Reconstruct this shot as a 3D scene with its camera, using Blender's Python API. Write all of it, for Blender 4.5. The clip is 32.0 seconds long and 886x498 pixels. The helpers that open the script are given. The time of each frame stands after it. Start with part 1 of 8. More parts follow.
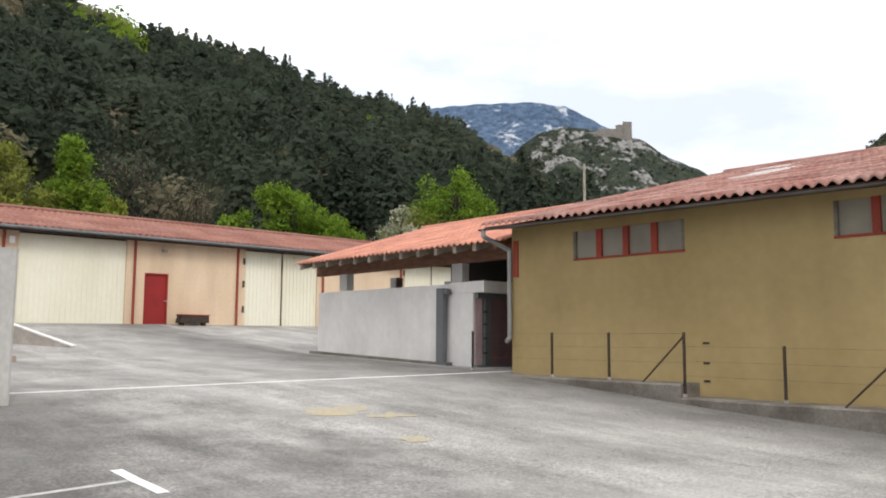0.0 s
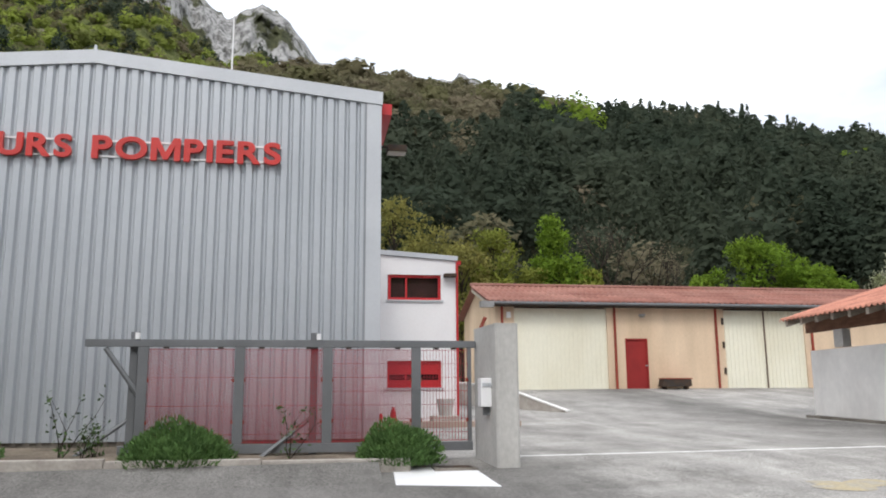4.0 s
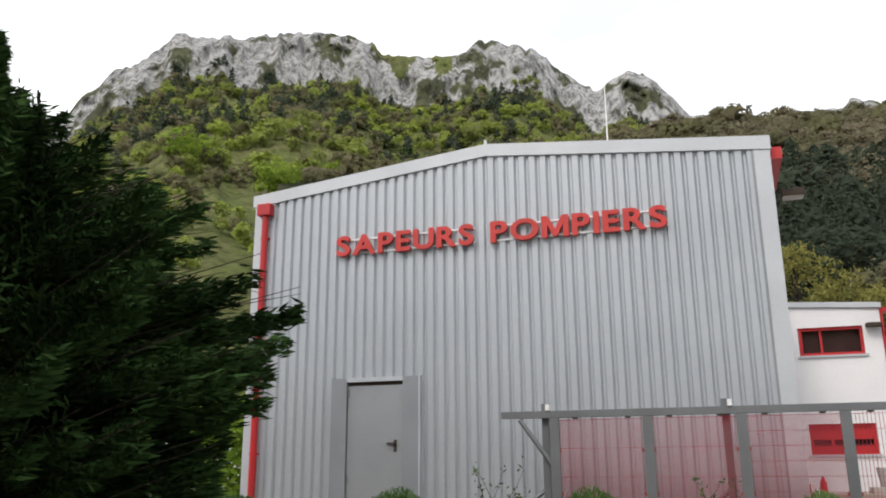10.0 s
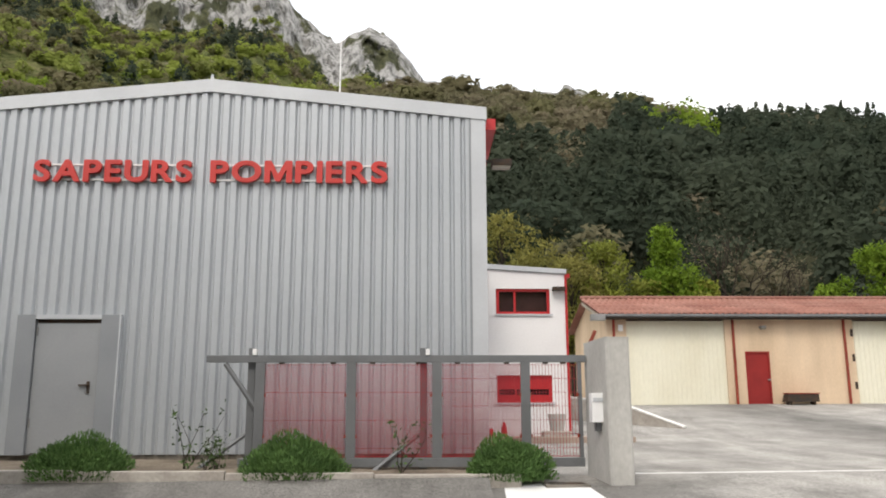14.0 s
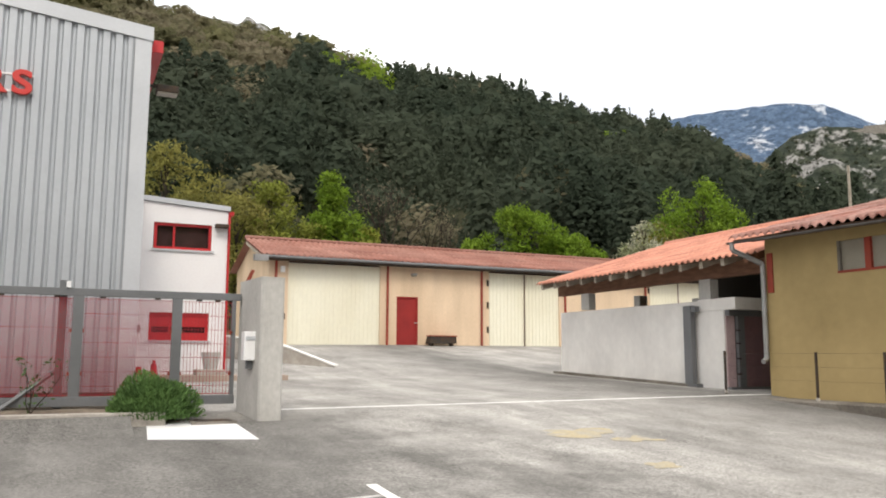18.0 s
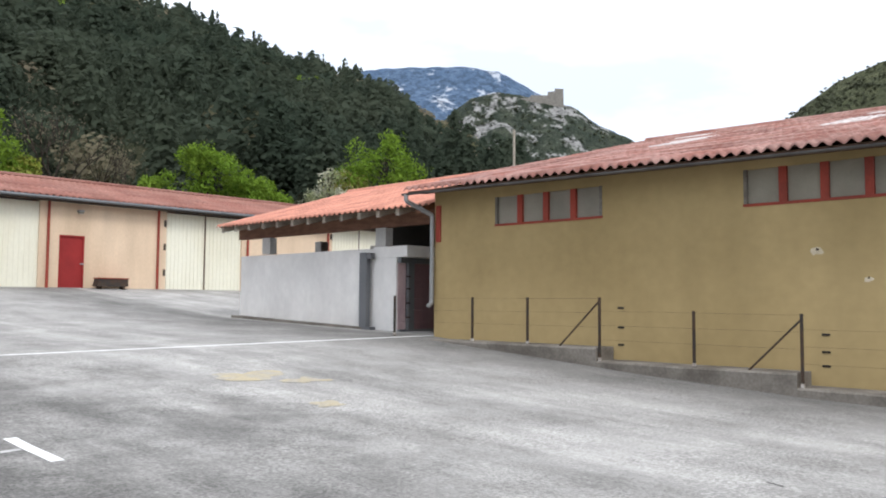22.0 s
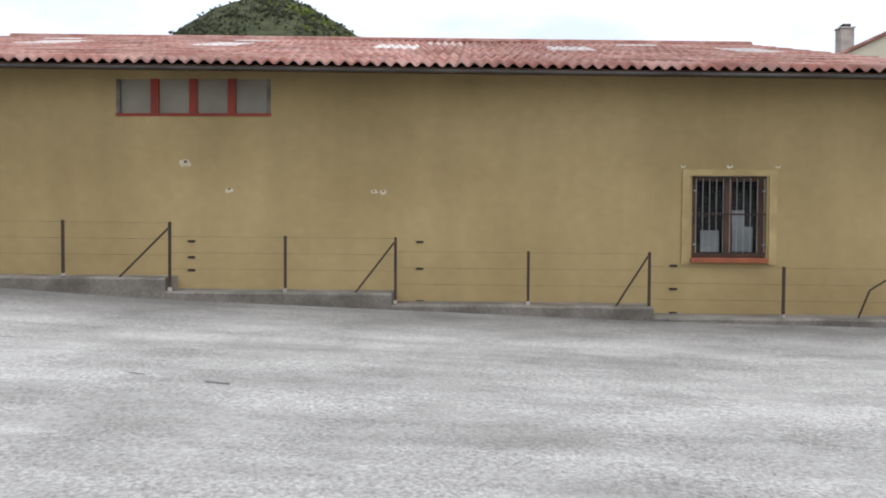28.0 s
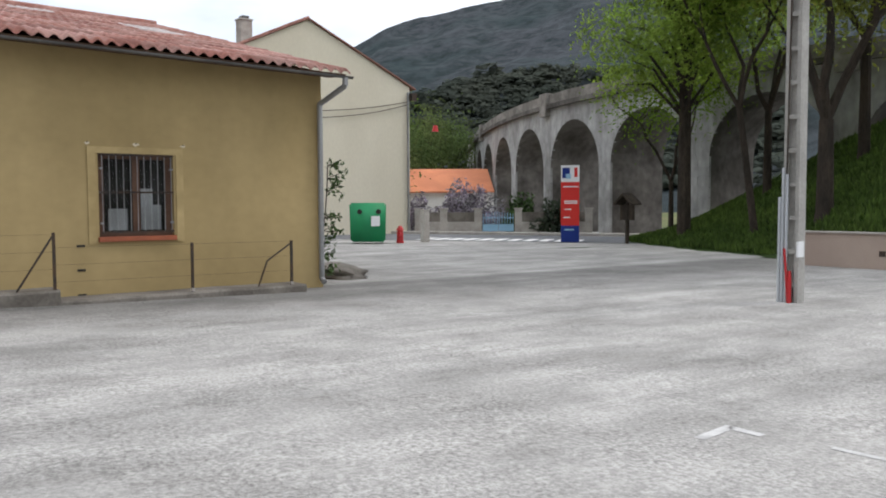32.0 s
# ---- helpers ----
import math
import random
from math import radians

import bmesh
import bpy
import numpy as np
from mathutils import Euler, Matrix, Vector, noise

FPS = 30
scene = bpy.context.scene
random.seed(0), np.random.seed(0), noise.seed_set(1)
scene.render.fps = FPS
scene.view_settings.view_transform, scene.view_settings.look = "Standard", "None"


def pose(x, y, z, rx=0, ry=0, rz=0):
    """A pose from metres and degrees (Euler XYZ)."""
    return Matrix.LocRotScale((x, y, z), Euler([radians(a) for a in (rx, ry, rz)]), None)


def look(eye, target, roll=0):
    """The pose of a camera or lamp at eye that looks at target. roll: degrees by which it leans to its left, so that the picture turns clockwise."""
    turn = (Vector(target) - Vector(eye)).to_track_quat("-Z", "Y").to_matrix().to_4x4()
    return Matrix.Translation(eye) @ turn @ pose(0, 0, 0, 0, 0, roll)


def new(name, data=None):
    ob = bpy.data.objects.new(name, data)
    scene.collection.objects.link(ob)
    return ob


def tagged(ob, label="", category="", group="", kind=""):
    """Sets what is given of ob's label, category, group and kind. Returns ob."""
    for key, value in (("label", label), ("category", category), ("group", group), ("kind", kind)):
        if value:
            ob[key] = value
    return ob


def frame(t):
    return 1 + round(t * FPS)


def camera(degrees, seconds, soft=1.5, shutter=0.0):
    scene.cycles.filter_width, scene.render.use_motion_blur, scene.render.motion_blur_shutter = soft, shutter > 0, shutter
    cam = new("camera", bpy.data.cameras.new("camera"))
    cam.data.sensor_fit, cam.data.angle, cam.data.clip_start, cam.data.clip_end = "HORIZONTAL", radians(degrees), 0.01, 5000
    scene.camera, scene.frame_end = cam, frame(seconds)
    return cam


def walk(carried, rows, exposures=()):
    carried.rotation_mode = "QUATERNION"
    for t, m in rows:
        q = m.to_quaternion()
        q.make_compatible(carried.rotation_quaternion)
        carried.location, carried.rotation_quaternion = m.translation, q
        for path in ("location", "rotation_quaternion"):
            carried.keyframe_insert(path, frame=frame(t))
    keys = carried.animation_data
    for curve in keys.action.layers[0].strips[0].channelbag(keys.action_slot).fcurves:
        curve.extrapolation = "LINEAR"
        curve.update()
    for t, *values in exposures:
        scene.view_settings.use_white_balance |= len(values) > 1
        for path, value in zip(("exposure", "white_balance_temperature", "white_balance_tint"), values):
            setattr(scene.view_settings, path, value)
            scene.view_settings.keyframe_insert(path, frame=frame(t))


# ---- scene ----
cam = camera(56.78, 32.0, soft=1.9)
PATH = [
    (0, (-0.068, -0.001, 1.614), (1.252, 1.486, 1.831), 0.30),
    (0.5, (-0.090, 0.027, 1.612), (1.145, 1.582, 1.848), 0.46),
    (1, (-0.118, 0.043, 1.610), (1.014, 1.675, 1.852), 0.26),
    (1.5, (-0.120, 0.057, 1.618), (0.901, 1.760, 1.859), 0.02),
    (2, (-0.129, 0.065, 1.617), (0.771, 1.832, 1.874), 0.01),
    (2.5, (-0.128, 0.093, 1.626), (0.644, 1.917, 1.909), 0.03),
    (3, (-0.122, 0.110, 1.632), (0.512, 1.982, 1.939), -0.05),
    (3.5, (-0.114, 0.101, 1.634), (0.374, 2.013, 1.964), -0.22),
    (4, (-0.109, 0.119, 1.643), (0.208, 2.060, 2.010), -0.40),
    (4.5, (-0.109, 0.112, 1.649), (0.065, 2.062, 2.059), -0.50),
    (6.5, (-0.149, 0.146, 1.693), (-0.480, 2.045, 2.225), -0.73),
    (7, (-0.153, 0.155, 1.699), (-0.578, 2.023, 2.271), -0.44),
    (7.5, (-0.170, 0.166, 1.715), (-0.676, 2.008, 2.307), -0.21),
    (8, (-0.176, 0.156, 1.711), (-0.747, 1.979, 2.303), -0.15),
    (8.5, (-0.185, 0.159, 1.717), (-0.820, 1.964, 2.299), -0.31),
    (9, (-0.180, 0.173, 1.710), (-0.814, 1.988, 2.263), -0.45),
    (9.5, (-0.175, 0.173, 1.706), (-0.789, 1.998, 2.246), -0.36),
    (10, (-0.184, 0.186, 1.710), (-0.779, 2.023, 2.232), -0.35),
    (10.5, (-0.181, 0.171, 1.697), (-0.722, 2.028, 2.207), 0.21),
    (11, (-0.173, 0.167, 1.693), (-0.642, 2.045, 2.197), 0.16),
    (11.5, (-0.160, 0.171, 1.678), (-0.564, 2.070, 2.156), -0.16),
    (12, (-0.146, 0.172, 1.683), (-0.453, 2.095, 2.141), -0.15),
    (12.5, (-0.132, 0.170, 1.672), (-0.366, 2.105, 2.117), -0.01),
    (13, (-0.125, 0.152, 1.663), (-0.268, 2.099, 2.097), -0.23),
    (13.5, (-0.095, 0.145, 1.653), (-0.150, 2.101, 2.068), -0.16),
    (14, (-0.071, 0.131, 1.649), (-0.018, 2.090, 2.051), -0.14),
    (14.5, (-0.056, 0.112, 1.647), (0.105, 2.067, 2.039), -0.42),
    (15, (-0.023, 0.096, 1.638), (0.256, 2.040, 2.021), -0.13),
    (15.5, (-0.041, 0.072, 1.648), (0.348, 2.002, 1.999), 0.13),
    (17.5, (-0.010, 0.034, 1.628), (0.752, 1.862, 1.906), 0.47),
    (18, (0.008, 0.004, 1.631), (0.836, 1.806, 1.892), 0.24),
    (18.5, (0.028, -0.006, 1.620), (0.946, 1.754, 1.867), -0.12),
    (19, (0.048, -0.035, 1.624), (1.054, 1.678, 1.856), -0.01),
    (19.5, (0.076, -0.062, 1.620), (1.146, 1.614, 1.834), 0.10),
    (20, (0.110, -0.074, 1.611), (1.269, 1.544, 1.807), 0.04),
    (20.5, (0.116, -0.068, 1.614), (1.335, 1.508, 1.793), 0.03),
    (21, (0.124, -0.095, 1.614), (1.414, 1.426, 1.766), 0.12),
    (21.5, (0.130, -0.097, 1.615), (1.519, 1.334, 1.761), -0.02),
    (22, (0.115, -0.106, 1.619), (1.560, 1.271, 1.751), 0.39),
    (22.5, (0.082, -0.116, 1.593), (1.598, 1.184, 1.707), 0.79),
    (23, (0.068, -0.111, 1.586), (1.649, 1.110, 1.687), 0.67),
    (23.5, (0.053, -0.098, 1.585), (1.711, 1.018, 1.674), 0.51),
    (24, (0.050, -0.093, 1.579), (1.778, 0.912, 1.651), 0.16),
    (24.5, (0.032, -0.081, 1.567), (1.809, 0.835, 1.627), 0.19),
    (25, (0.019, -0.079, 1.575), (1.850, 0.723, 1.619), 0.06),
    (25.5, (-0.007, -0.089, 1.568), (1.874, 0.588, 1.590), 0.08),
    (27.5, (-0.082, -0.232, 1.501), (1.906, -0.019, 1.451), -0.21),
    (28, (-0.108, -0.305, 1.494), (1.890, -0.233, 1.432), 0.33),
    (28.5, (-0.156, -0.421, 1.483), (1.841, -0.467, 1.393), 0.04),
    (29, (-0.221, -0.507, 1.481), (1.764, -0.745, 1.405), 0.38),
    (29.5, (-0.248, -0.557, 1.484), (1.710, -0.955, 1.394), 0.32),
    (30, (-0.252, -0.580, 1.472), (1.663, -1.148, 1.378), -0.07),
    (30.5, (-0.246, -0.524, 1.480), (1.598, -1.291, 1.372), -0.33),
    (31, (-0.246, -0.467, 1.485), (1.525, -1.389, 1.376), -0.23),
    (31.5, (-0.270, -0.422, 1.486), (1.412, -1.499, 1.377), -0.43),
    (32, (-0.283, -0.381, 1.484), (1.311, -1.584, 1.371), -0.25),
]
EXPOSURES = [(0, 0.05, 6650, 10), (4, 0.0, 6450, 10), (8, 0.03, 6400, 10), (10, 0.06, 6700, 10), (13, 0.09, 6950, 10), (19, 0.22, 7050, 10), (20.5, 0.2, 6500, 10), (22, 0.2, 6200, 10), (23, 0.08, 6200, 10), (24, 0.05, 6200, 10), (28, 0.12, 6200, 10), (30, 0.16, 6250, 10), (32, -0.02, 6300, 10)]
walk(cam, [(t, look(eye, target, roll)) for t, eye, target, roll in PATH], EXPOSURES)

# ---- sky and light ----
SUN_EL, SUN_ROT = radians(48), radians(200)
world = bpy.data.worlds.new("world")
scene.world = world
world.use_nodes = True
wn, wl = world.node_tree.nodes, world.node_tree.links
wn.clear()
w_out = wn.new("ShaderNodeOutputWorld")
w_bg = wn.new("ShaderNodeBackground")
w_sky = wn.new("ShaderNodeTexSky")
w_sky.sky_type, w_sky.sun_disc = "NISHITA", False
w_sky.sun_elevation, w_sky.sun_rotation = SUN_EL, SUN_ROT
w_sky.air_density, w_sky.dust_density = 1.0, 3.0
w_gain = wn.new("ShaderNodeVectorMath")
w_gain.operation = "SCALE"
w_gain.inputs["Scale"].default_value = 0.16
w_tc = wn.new("ShaderNodeTexCoord")
w_noise = wn.new("ShaderNodeTexNoise")
w_noise.inputs["Scale"].default_value = 2.6
w_noise.inputs["Detail"].default_value = 5.0
w_noise.inputs["Roughness"].default_value = 0.55
w_map = wn.new("ShaderNodeMapping")
w_map.inputs["Scale"].default_value = (1.0, 1.0, 2.6)
w_ramp = wn.new("ShaderNodeValToRGB")
w_ramp.color_ramp.elements[0].position, w_ramp.color_ramp.elements[0].color = 0.34, (0.52, 0.52, 0.52, 1)
w_ramp.color_ramp.elements[1].position, w_ramp.color_ramp.elements[1].color = 0.60, (1, 1, 1, 1)
w_mix = wn.new("ShaderNodeMixRGB")
w_sep = wn.new("ShaderNodeSeparateXYZ")
w_up = wn.new("ShaderNodeMapRange")
w_up.inputs[3].default_value, w_up.inputs[4].default_value = 1.05, 2.25
w_cloud = wn.new("ShaderNodeVectorMath")
w_cloud.operation = "SCALE"
w_cloud.inputs[0].default_value = (0.97, 0.995, 1.035)
wl.new(w_tc.outputs["Generated"], w_sep.inputs[0])
wl.new(w_sep.outputs["Z"], w_up.inputs[0])
wl.new(w_up.outputs[0], w_cloud.inputs["Scale"])
wl.new(w_cloud.outputs[0], w_mix.inputs[2])
wl.new(w_sky.outputs[0], w_gain.inputs[0])
wl.new(w_tc.outputs["Generated"], w_map.inputs[0])
wl.new(w_map.outputs[0], w_noise.inputs["Vector"])
wl.new(w_noise.outputs["Fac"], w_ramp.inputs[0])
wl.new(w_ramp.outputs[0], w_mix.inputs[0])
wl.new(w_gain.outputs[0], w_mix.inputs[1])
wl.new(w_mix.outputs[0], w_bg.inputs[0])
wl.new(w_bg.outputs[0], w_out.inputs[0])
w_bg.inputs[1].default_value = 1.0
sun_data = bpy.data.lights.new("sun", "SUN")
sun_data.energy, sun_data.angle, sun_data.color = 1.2, radians(14), (1.0, 0.96, 0.9)
sun = new("sun", sun_data)
sun_dir = Vector((math.sin(SUN_ROT) * math.cos(SUN_EL), math.cos(SUN_ROT) * math.cos(SUN_EL), math.sin(SUN_EL)))
sun.matrix_world = look(sun_dir * 100, (0, 0, 0))
scene.view_settings.exposure = 0.0


# ---- materials ----
def mat(name, c1, c2=None, rough=0.8, metal=0.0, s1=1.2, s2=30.0, grain=0.12, bump=0.15, bs=60.0, spec=0.3,
        stretch=(1, 1, 1), rnd=0.0, island=0.0, lo=0.38, hi=0.62, leaf=0.0, streak=0.0, deep=0.02):
    """A surface of two colours mixed by broad noise, with fine grain, relief and, where rnd is set, a shift per object."""
    c2 = c2 or tuple(v * 0.8 for v in c1)
    m = bpy.data.materials.new(name)
    m.use_nodes = True
    n, l = m.node_tree.nodes, m.node_tree.links
    b = n["Principled BSDF"]
    geo = n.new("ShaderNodeNewGeometry")
    mp = n.new("ShaderNodeMapping")
    mp.inputs["Scale"].default_value = stretch
    l.new(geo.outputs["Position"], mp.inputs[0])
    a = n.new("ShaderNodeTexNoise")
    a.inputs["Scale"].default_value, a.inputs["Detail"].default_value = s1, 6.0
    l.new(mp.outputs[0], a.inputs["Vector"])
    r = n.new("ShaderNodeMapRange")
    r.inputs[1].default_value, r.inputs[2].default_value = lo, hi
    l.new(a.outputs["Fac"], r.inputs[0])
    mix = n.new("ShaderNodeMixRGB")
    mix.inputs[1].default_value, mix.inputs[2].default_value = (*c1, 1), (*c2, 1)
    l.new(r.outputs[0], mix.inputs[0])
    g = n.new("ShaderNodeTexNoise")
    g.inputs["Scale"].default_value, g.inputs["Detail"].default_value = s2, 4.0
    l.new(mp.outputs[0], g.inputs["Vector"])
    gr = n.new("ShaderNodeMapRange")
    gr.inputs[1].default_value, gr.inputs[2].default_value = 0.25, 0.75
    gr.inputs[3].default_value, gr.inputs[4].default_value = 1 - grain, 1 + grain
    l.new(g.outputs["Fac"], gr.inputs[0])
    value = gr.outputs[0]
    for amount, node, out in ((rnd, "ShaderNodeObjectInfo", "Random"), (island, "ShaderNodeNewGeometry", "Random Per Island")):
        if amount:
            o = n.new(node)
            rr = n.new("ShaderNodeMapRange")
            rr.inputs[3].default_value, rr.inputs[4].default_value = 1 - amount, 1 + amount
            l.new(o.outputs[out], rr.inputs[0])
            mu = n.new("ShaderNodeMath")
            mu.operation = "MULTIPLY"
            l.new(value, mu.inputs[0])
            l.new(rr.outputs[0], mu.inputs[1])
            value = mu.outputs[0]
    if streak:
        sm = n.new("ShaderNodeMapping")
        sm.inputs["Scale"].default_value = (1.6, 1.6, 0.16)
        l.new(geo.outputs["Position"], sm.inputs[0])
        st = n.new("ShaderNodeTexNoise")
        st.inputs["Scale"].default_value, st.inputs["Detail"].default_value = 1.0, 5.0
        l.new(sm.outputs[0], st.inputs["Vector"])
        sr = n.new("ShaderNodeMapRange")
        sr.inputs[1].default_value, sr.inputs[2].default_value = 0.35, 0.68
        sr.inputs[3].default_value, sr.inputs[4].default_value = 1 - streak, 1 + streak
        l.new(st.outputs["Fac"], sr.inputs[0])
        mu = n.new("ShaderNodeMath")
        mu.operation = "MULTIPLY"
        l.new(value, mu.inputs[0])
        l.new(sr.outputs[0], mu.inputs[1])
        value = mu.outputs[0]
    sc = n.new("ShaderNodeVectorMath")
    sc.operation = "SCALE"
    l.new(mix.outputs[0], sc.inputs[0])
    l.new(value, sc.inputs["Scale"])
    l.new(sc.outputs[0], b.inputs["Base Color"])
    b.inputs["Roughness"].default_value, b.inputs["Metallic"].default_value = rough, metal
    b.inputs["Specular IOR Level"].default_value = spec
    if bump:
        bn = n.new("ShaderNodeTexNoise")
        bn.inputs["Scale"].default_value, bn.inputs["Detail"].default_value = bs, 5.0
        l.new(mp.outputs[0], bn.inputs["Vector"])
        bu = n.new("ShaderNodeBump")
        bu.inputs["Strength"].default_value, bu.inputs["Distance"].default_value = bump, deep
        l.new(bn.outputs["Fac"], bu.inputs["Height"])
        l.new(bu.outputs[0], b.inputs["Normal"])
    if leaf:
        tr = n.new("ShaderNodeBsdfTranslucent")
        l.new(sc.outputs[0], tr.inputs[0])
        ad = n.new("ShaderNodeMixShader")
        ad.inputs[0].default_value = leaf
        l.new(b.outputs[0], ad.inputs[1])
        l.new(tr.outputs[0], ad.inputs[2])
        l.new(ad.outputs[0], n["Material Output"].inputs[0])
    return m


def asphalt_material():
    """Old grey asphalt: pale worn gravel in long drifts, dark tar between, fine grit."""
    m = mat("asphalt", (0.258, 0.247, 0.232), (0.388, 0.373, 0.352), rough=0.95, s1=0.9, s2=16.0, grain=0.10, bump=0.5, bs=45.0, spec=0.15,
            stretch=(1.0, 0.7, 0.8), lo=0.36, hi=0.64)
    n, l = m.node_tree.nodes, m.node_tree.links
    for q in n:
        if q.bl_idname == "ShaderNodeTexNoise":
            q.inputs["Detail"].default_value, q.inputs["Roughness"].default_value = 9.0, 0.66
    b = n["Principled BSDF"]
    src = b.inputs["Base Color"].links[0].from_socket
    geo = n.new("ShaderNodeNewGeometry")
    mp = n.new("ShaderNodeMapping")
    mp.inputs["Scale"].default_value = (1.1, 0.16, 1.0)
    mp.inputs["Rotation"].default_value = (0, 0, radians(14))
    l.new(geo.outputs["Position"], mp.inputs[0])
    a = n.new("ShaderNodeTexNoise")
    a.inputs["Scale"].default_value, a.inputs["Detail"].default_value, a.inputs["Roughness"].default_value = 1.3, 8.0, 0.68
    l.new(mp.outputs[0], a.inputs["Vector"])
    r = n.new("ShaderNodeMapRange")
    r.inputs[1].default_value, r.inputs[2].default_value, r.inputs[3].default_value, r.inputs[4].default_value = 0.32, 0.68, 0.74, 1.17
    l.new(a.outputs["Fac"], r.inputs[0])
    grit = n.new("ShaderNodeTexNoise")
    grit.inputs["Scale"].default_value, grit.inputs["Detail"].default_value = 30.0, 9.0
    grit.inputs["Roughness"].default_value = 0.78
    l.new(geo.outputs["Position"], grit.inputs["Vector"])
    gr = n.new("ShaderNodeMapRange")
    gr.inputs[1].default_value, gr.inputs[2].default_value, gr.inputs[3].default_value, gr.inputs[4].default_value = 0.36, 0.64, 0.46, 1.50
    l.new(grit.outputs["Fac"], gr.inputs[0])
    lie = n.new("ShaderNodeTexNoise")
    lie.inputs["Scale"].default_value, lie.inputs["Detail"].default_value = 0.9, 6.0
    l.new(geo.outputs["Position"], lie.inputs["Vector"])
    loose = n.new("ShaderNodeMapRange")
    loose.inputs[1].default_value, loose.inputs[2].default_value, loose.inputs[3].default_value = 0.36, 0.60, 0.55
    l.new(lie.outputs["Fac"], loose.inputs[0])
    grain = n.new("ShaderNodeMix")
    grain.inputs["A"].default_value = 1.0
    l.new(loose.outputs[0], grain.inputs["Factor"])
    l.new(gr.outputs[0], grain.inputs["B"])
    mu = n.new("ShaderNodeMath")
    mu.operation = "MULTIPLY"
    l.new(r.outputs[0], mu.inputs[0])
    l.new(grain.outputs["Result"], mu.inputs[1])
    # the older, tar-rich surface of the parking strip before the hall
    sep = n.new("ShaderNodeSeparateXYZ")
    l.new(geo.outputs["Position"], sep.inputs[0])
    wob = n.new("ShaderNodeTexNoise")
    wob.inputs["Scale"].default_value, wob.inputs["Detail"].default_value, wob.inputs["Roughness"].default_value = 0.5, 8.0, 0.7
    l.new(geo.outputs["Position"], wob.inputs["Vector"])
    jag = n.new("ShaderNodeMath")
    jag.operation, jag.inputs[1].default_value = "MULTIPLY_ADD", 13.0
    l.new(wob.outputs["Fac"], jag.inputs[0])
    l.new(sep.outputs["X"], jag.inputs[2])
    west = n.new("ShaderNodeMapRange")
    west.inputs[1].default_value, west.inputs[2].default_value = 12.2, 9.2
    l.new(jag.outputs[0], west.inputs[0])
    north = n.new("ShaderNodeMapRange")
    north.inputs[1].default_value, north.inputs[2].default_value = 1.5, 6.0
    l.new(sep.outputs["Y"], north.inputs[0])
    south = n.new("ShaderNodeMapRange")
    south.inputs[1].default_value, south.inputs[2].default_value = 13.0, 11.6
    l.new(sep.outputs["Y"], south.inputs[0])
    strip = n.new("ShaderNodeMath")
    strip.operation = "MULTIPLY"
    l.new(north.outputs[0], strip.inputs[0])
    l.new(south.outputs[0], strip.inputs[1])
    part_west = n.new("ShaderNodeMath")
    part_west.operation = "MULTIPLY"
    l.new(west.outputs[0], part_west.inputs[0])
    l.new(strip.outputs[0], part_west.inputs[1])
    # bare tar kept clear of gravel along the warehouse kerb
    edge = n.new("ShaderNodeMath")
    edge.operation, edge.inputs[1].default_value = "MULTIPLY_ADD", 5.0
    l.new(a.outputs["Fac"], edge.inputs[0])
    l.new(sep.outputs["X"], edge.inputs[2])
    east = n.new("ShaderNodeMapRange")
    east.inputs[1].default_value, east.inputs[2].default_value, east.inputs[4].default_value = 11.8, 14.2, 0.80
    l.new(edge.outputs[0], east.inputs[0])
    close = n.new("ShaderNodeMapRange")
    close.inputs[1].default_value, close.inputs[2].default_value = 13.6, 13.2
    l.new(sep.outputs["X"], close.inputs[0])
    part_east = n.new("ShaderNodeMath")
    part_east.operation = "MULTIPLY"
    l.new(east.outputs[0], part_east.inputs[0])
    l.new(close.outputs[0], part_east.inputs[1])
    both = n.new("ShaderNodeMath")
    both.operation = "MAXIMUM"
    l.new(part_west.outputs[0], both.inputs[0])
    l.new(part_east.outputs[0], both.inputs[1])
    tar = n.new("ShaderNodeMapRange")
    tar.inputs[3].default_value, tar.inputs[4].default_value = 1.0, 0.50
    l.new(both.outputs[0], tar.inputs[0])
    mt = n.new("ShaderNodeMath")
    mt.operation = "MULTIPLY"
    l.new(mu.outputs[0], mt.inputs[0])
    l.new(tar.outputs[0], mt.inputs[1])
    mu = mt
    s = n.new("ShaderNodeVectorMath")
    s.operation = "SCALE"
    l.new(src, s.inputs[0])
    l.new(mu.outputs[0], s.inputs["Scale"])
    l.new(s.outputs[0], b.inputs["Base Color"])
    return m


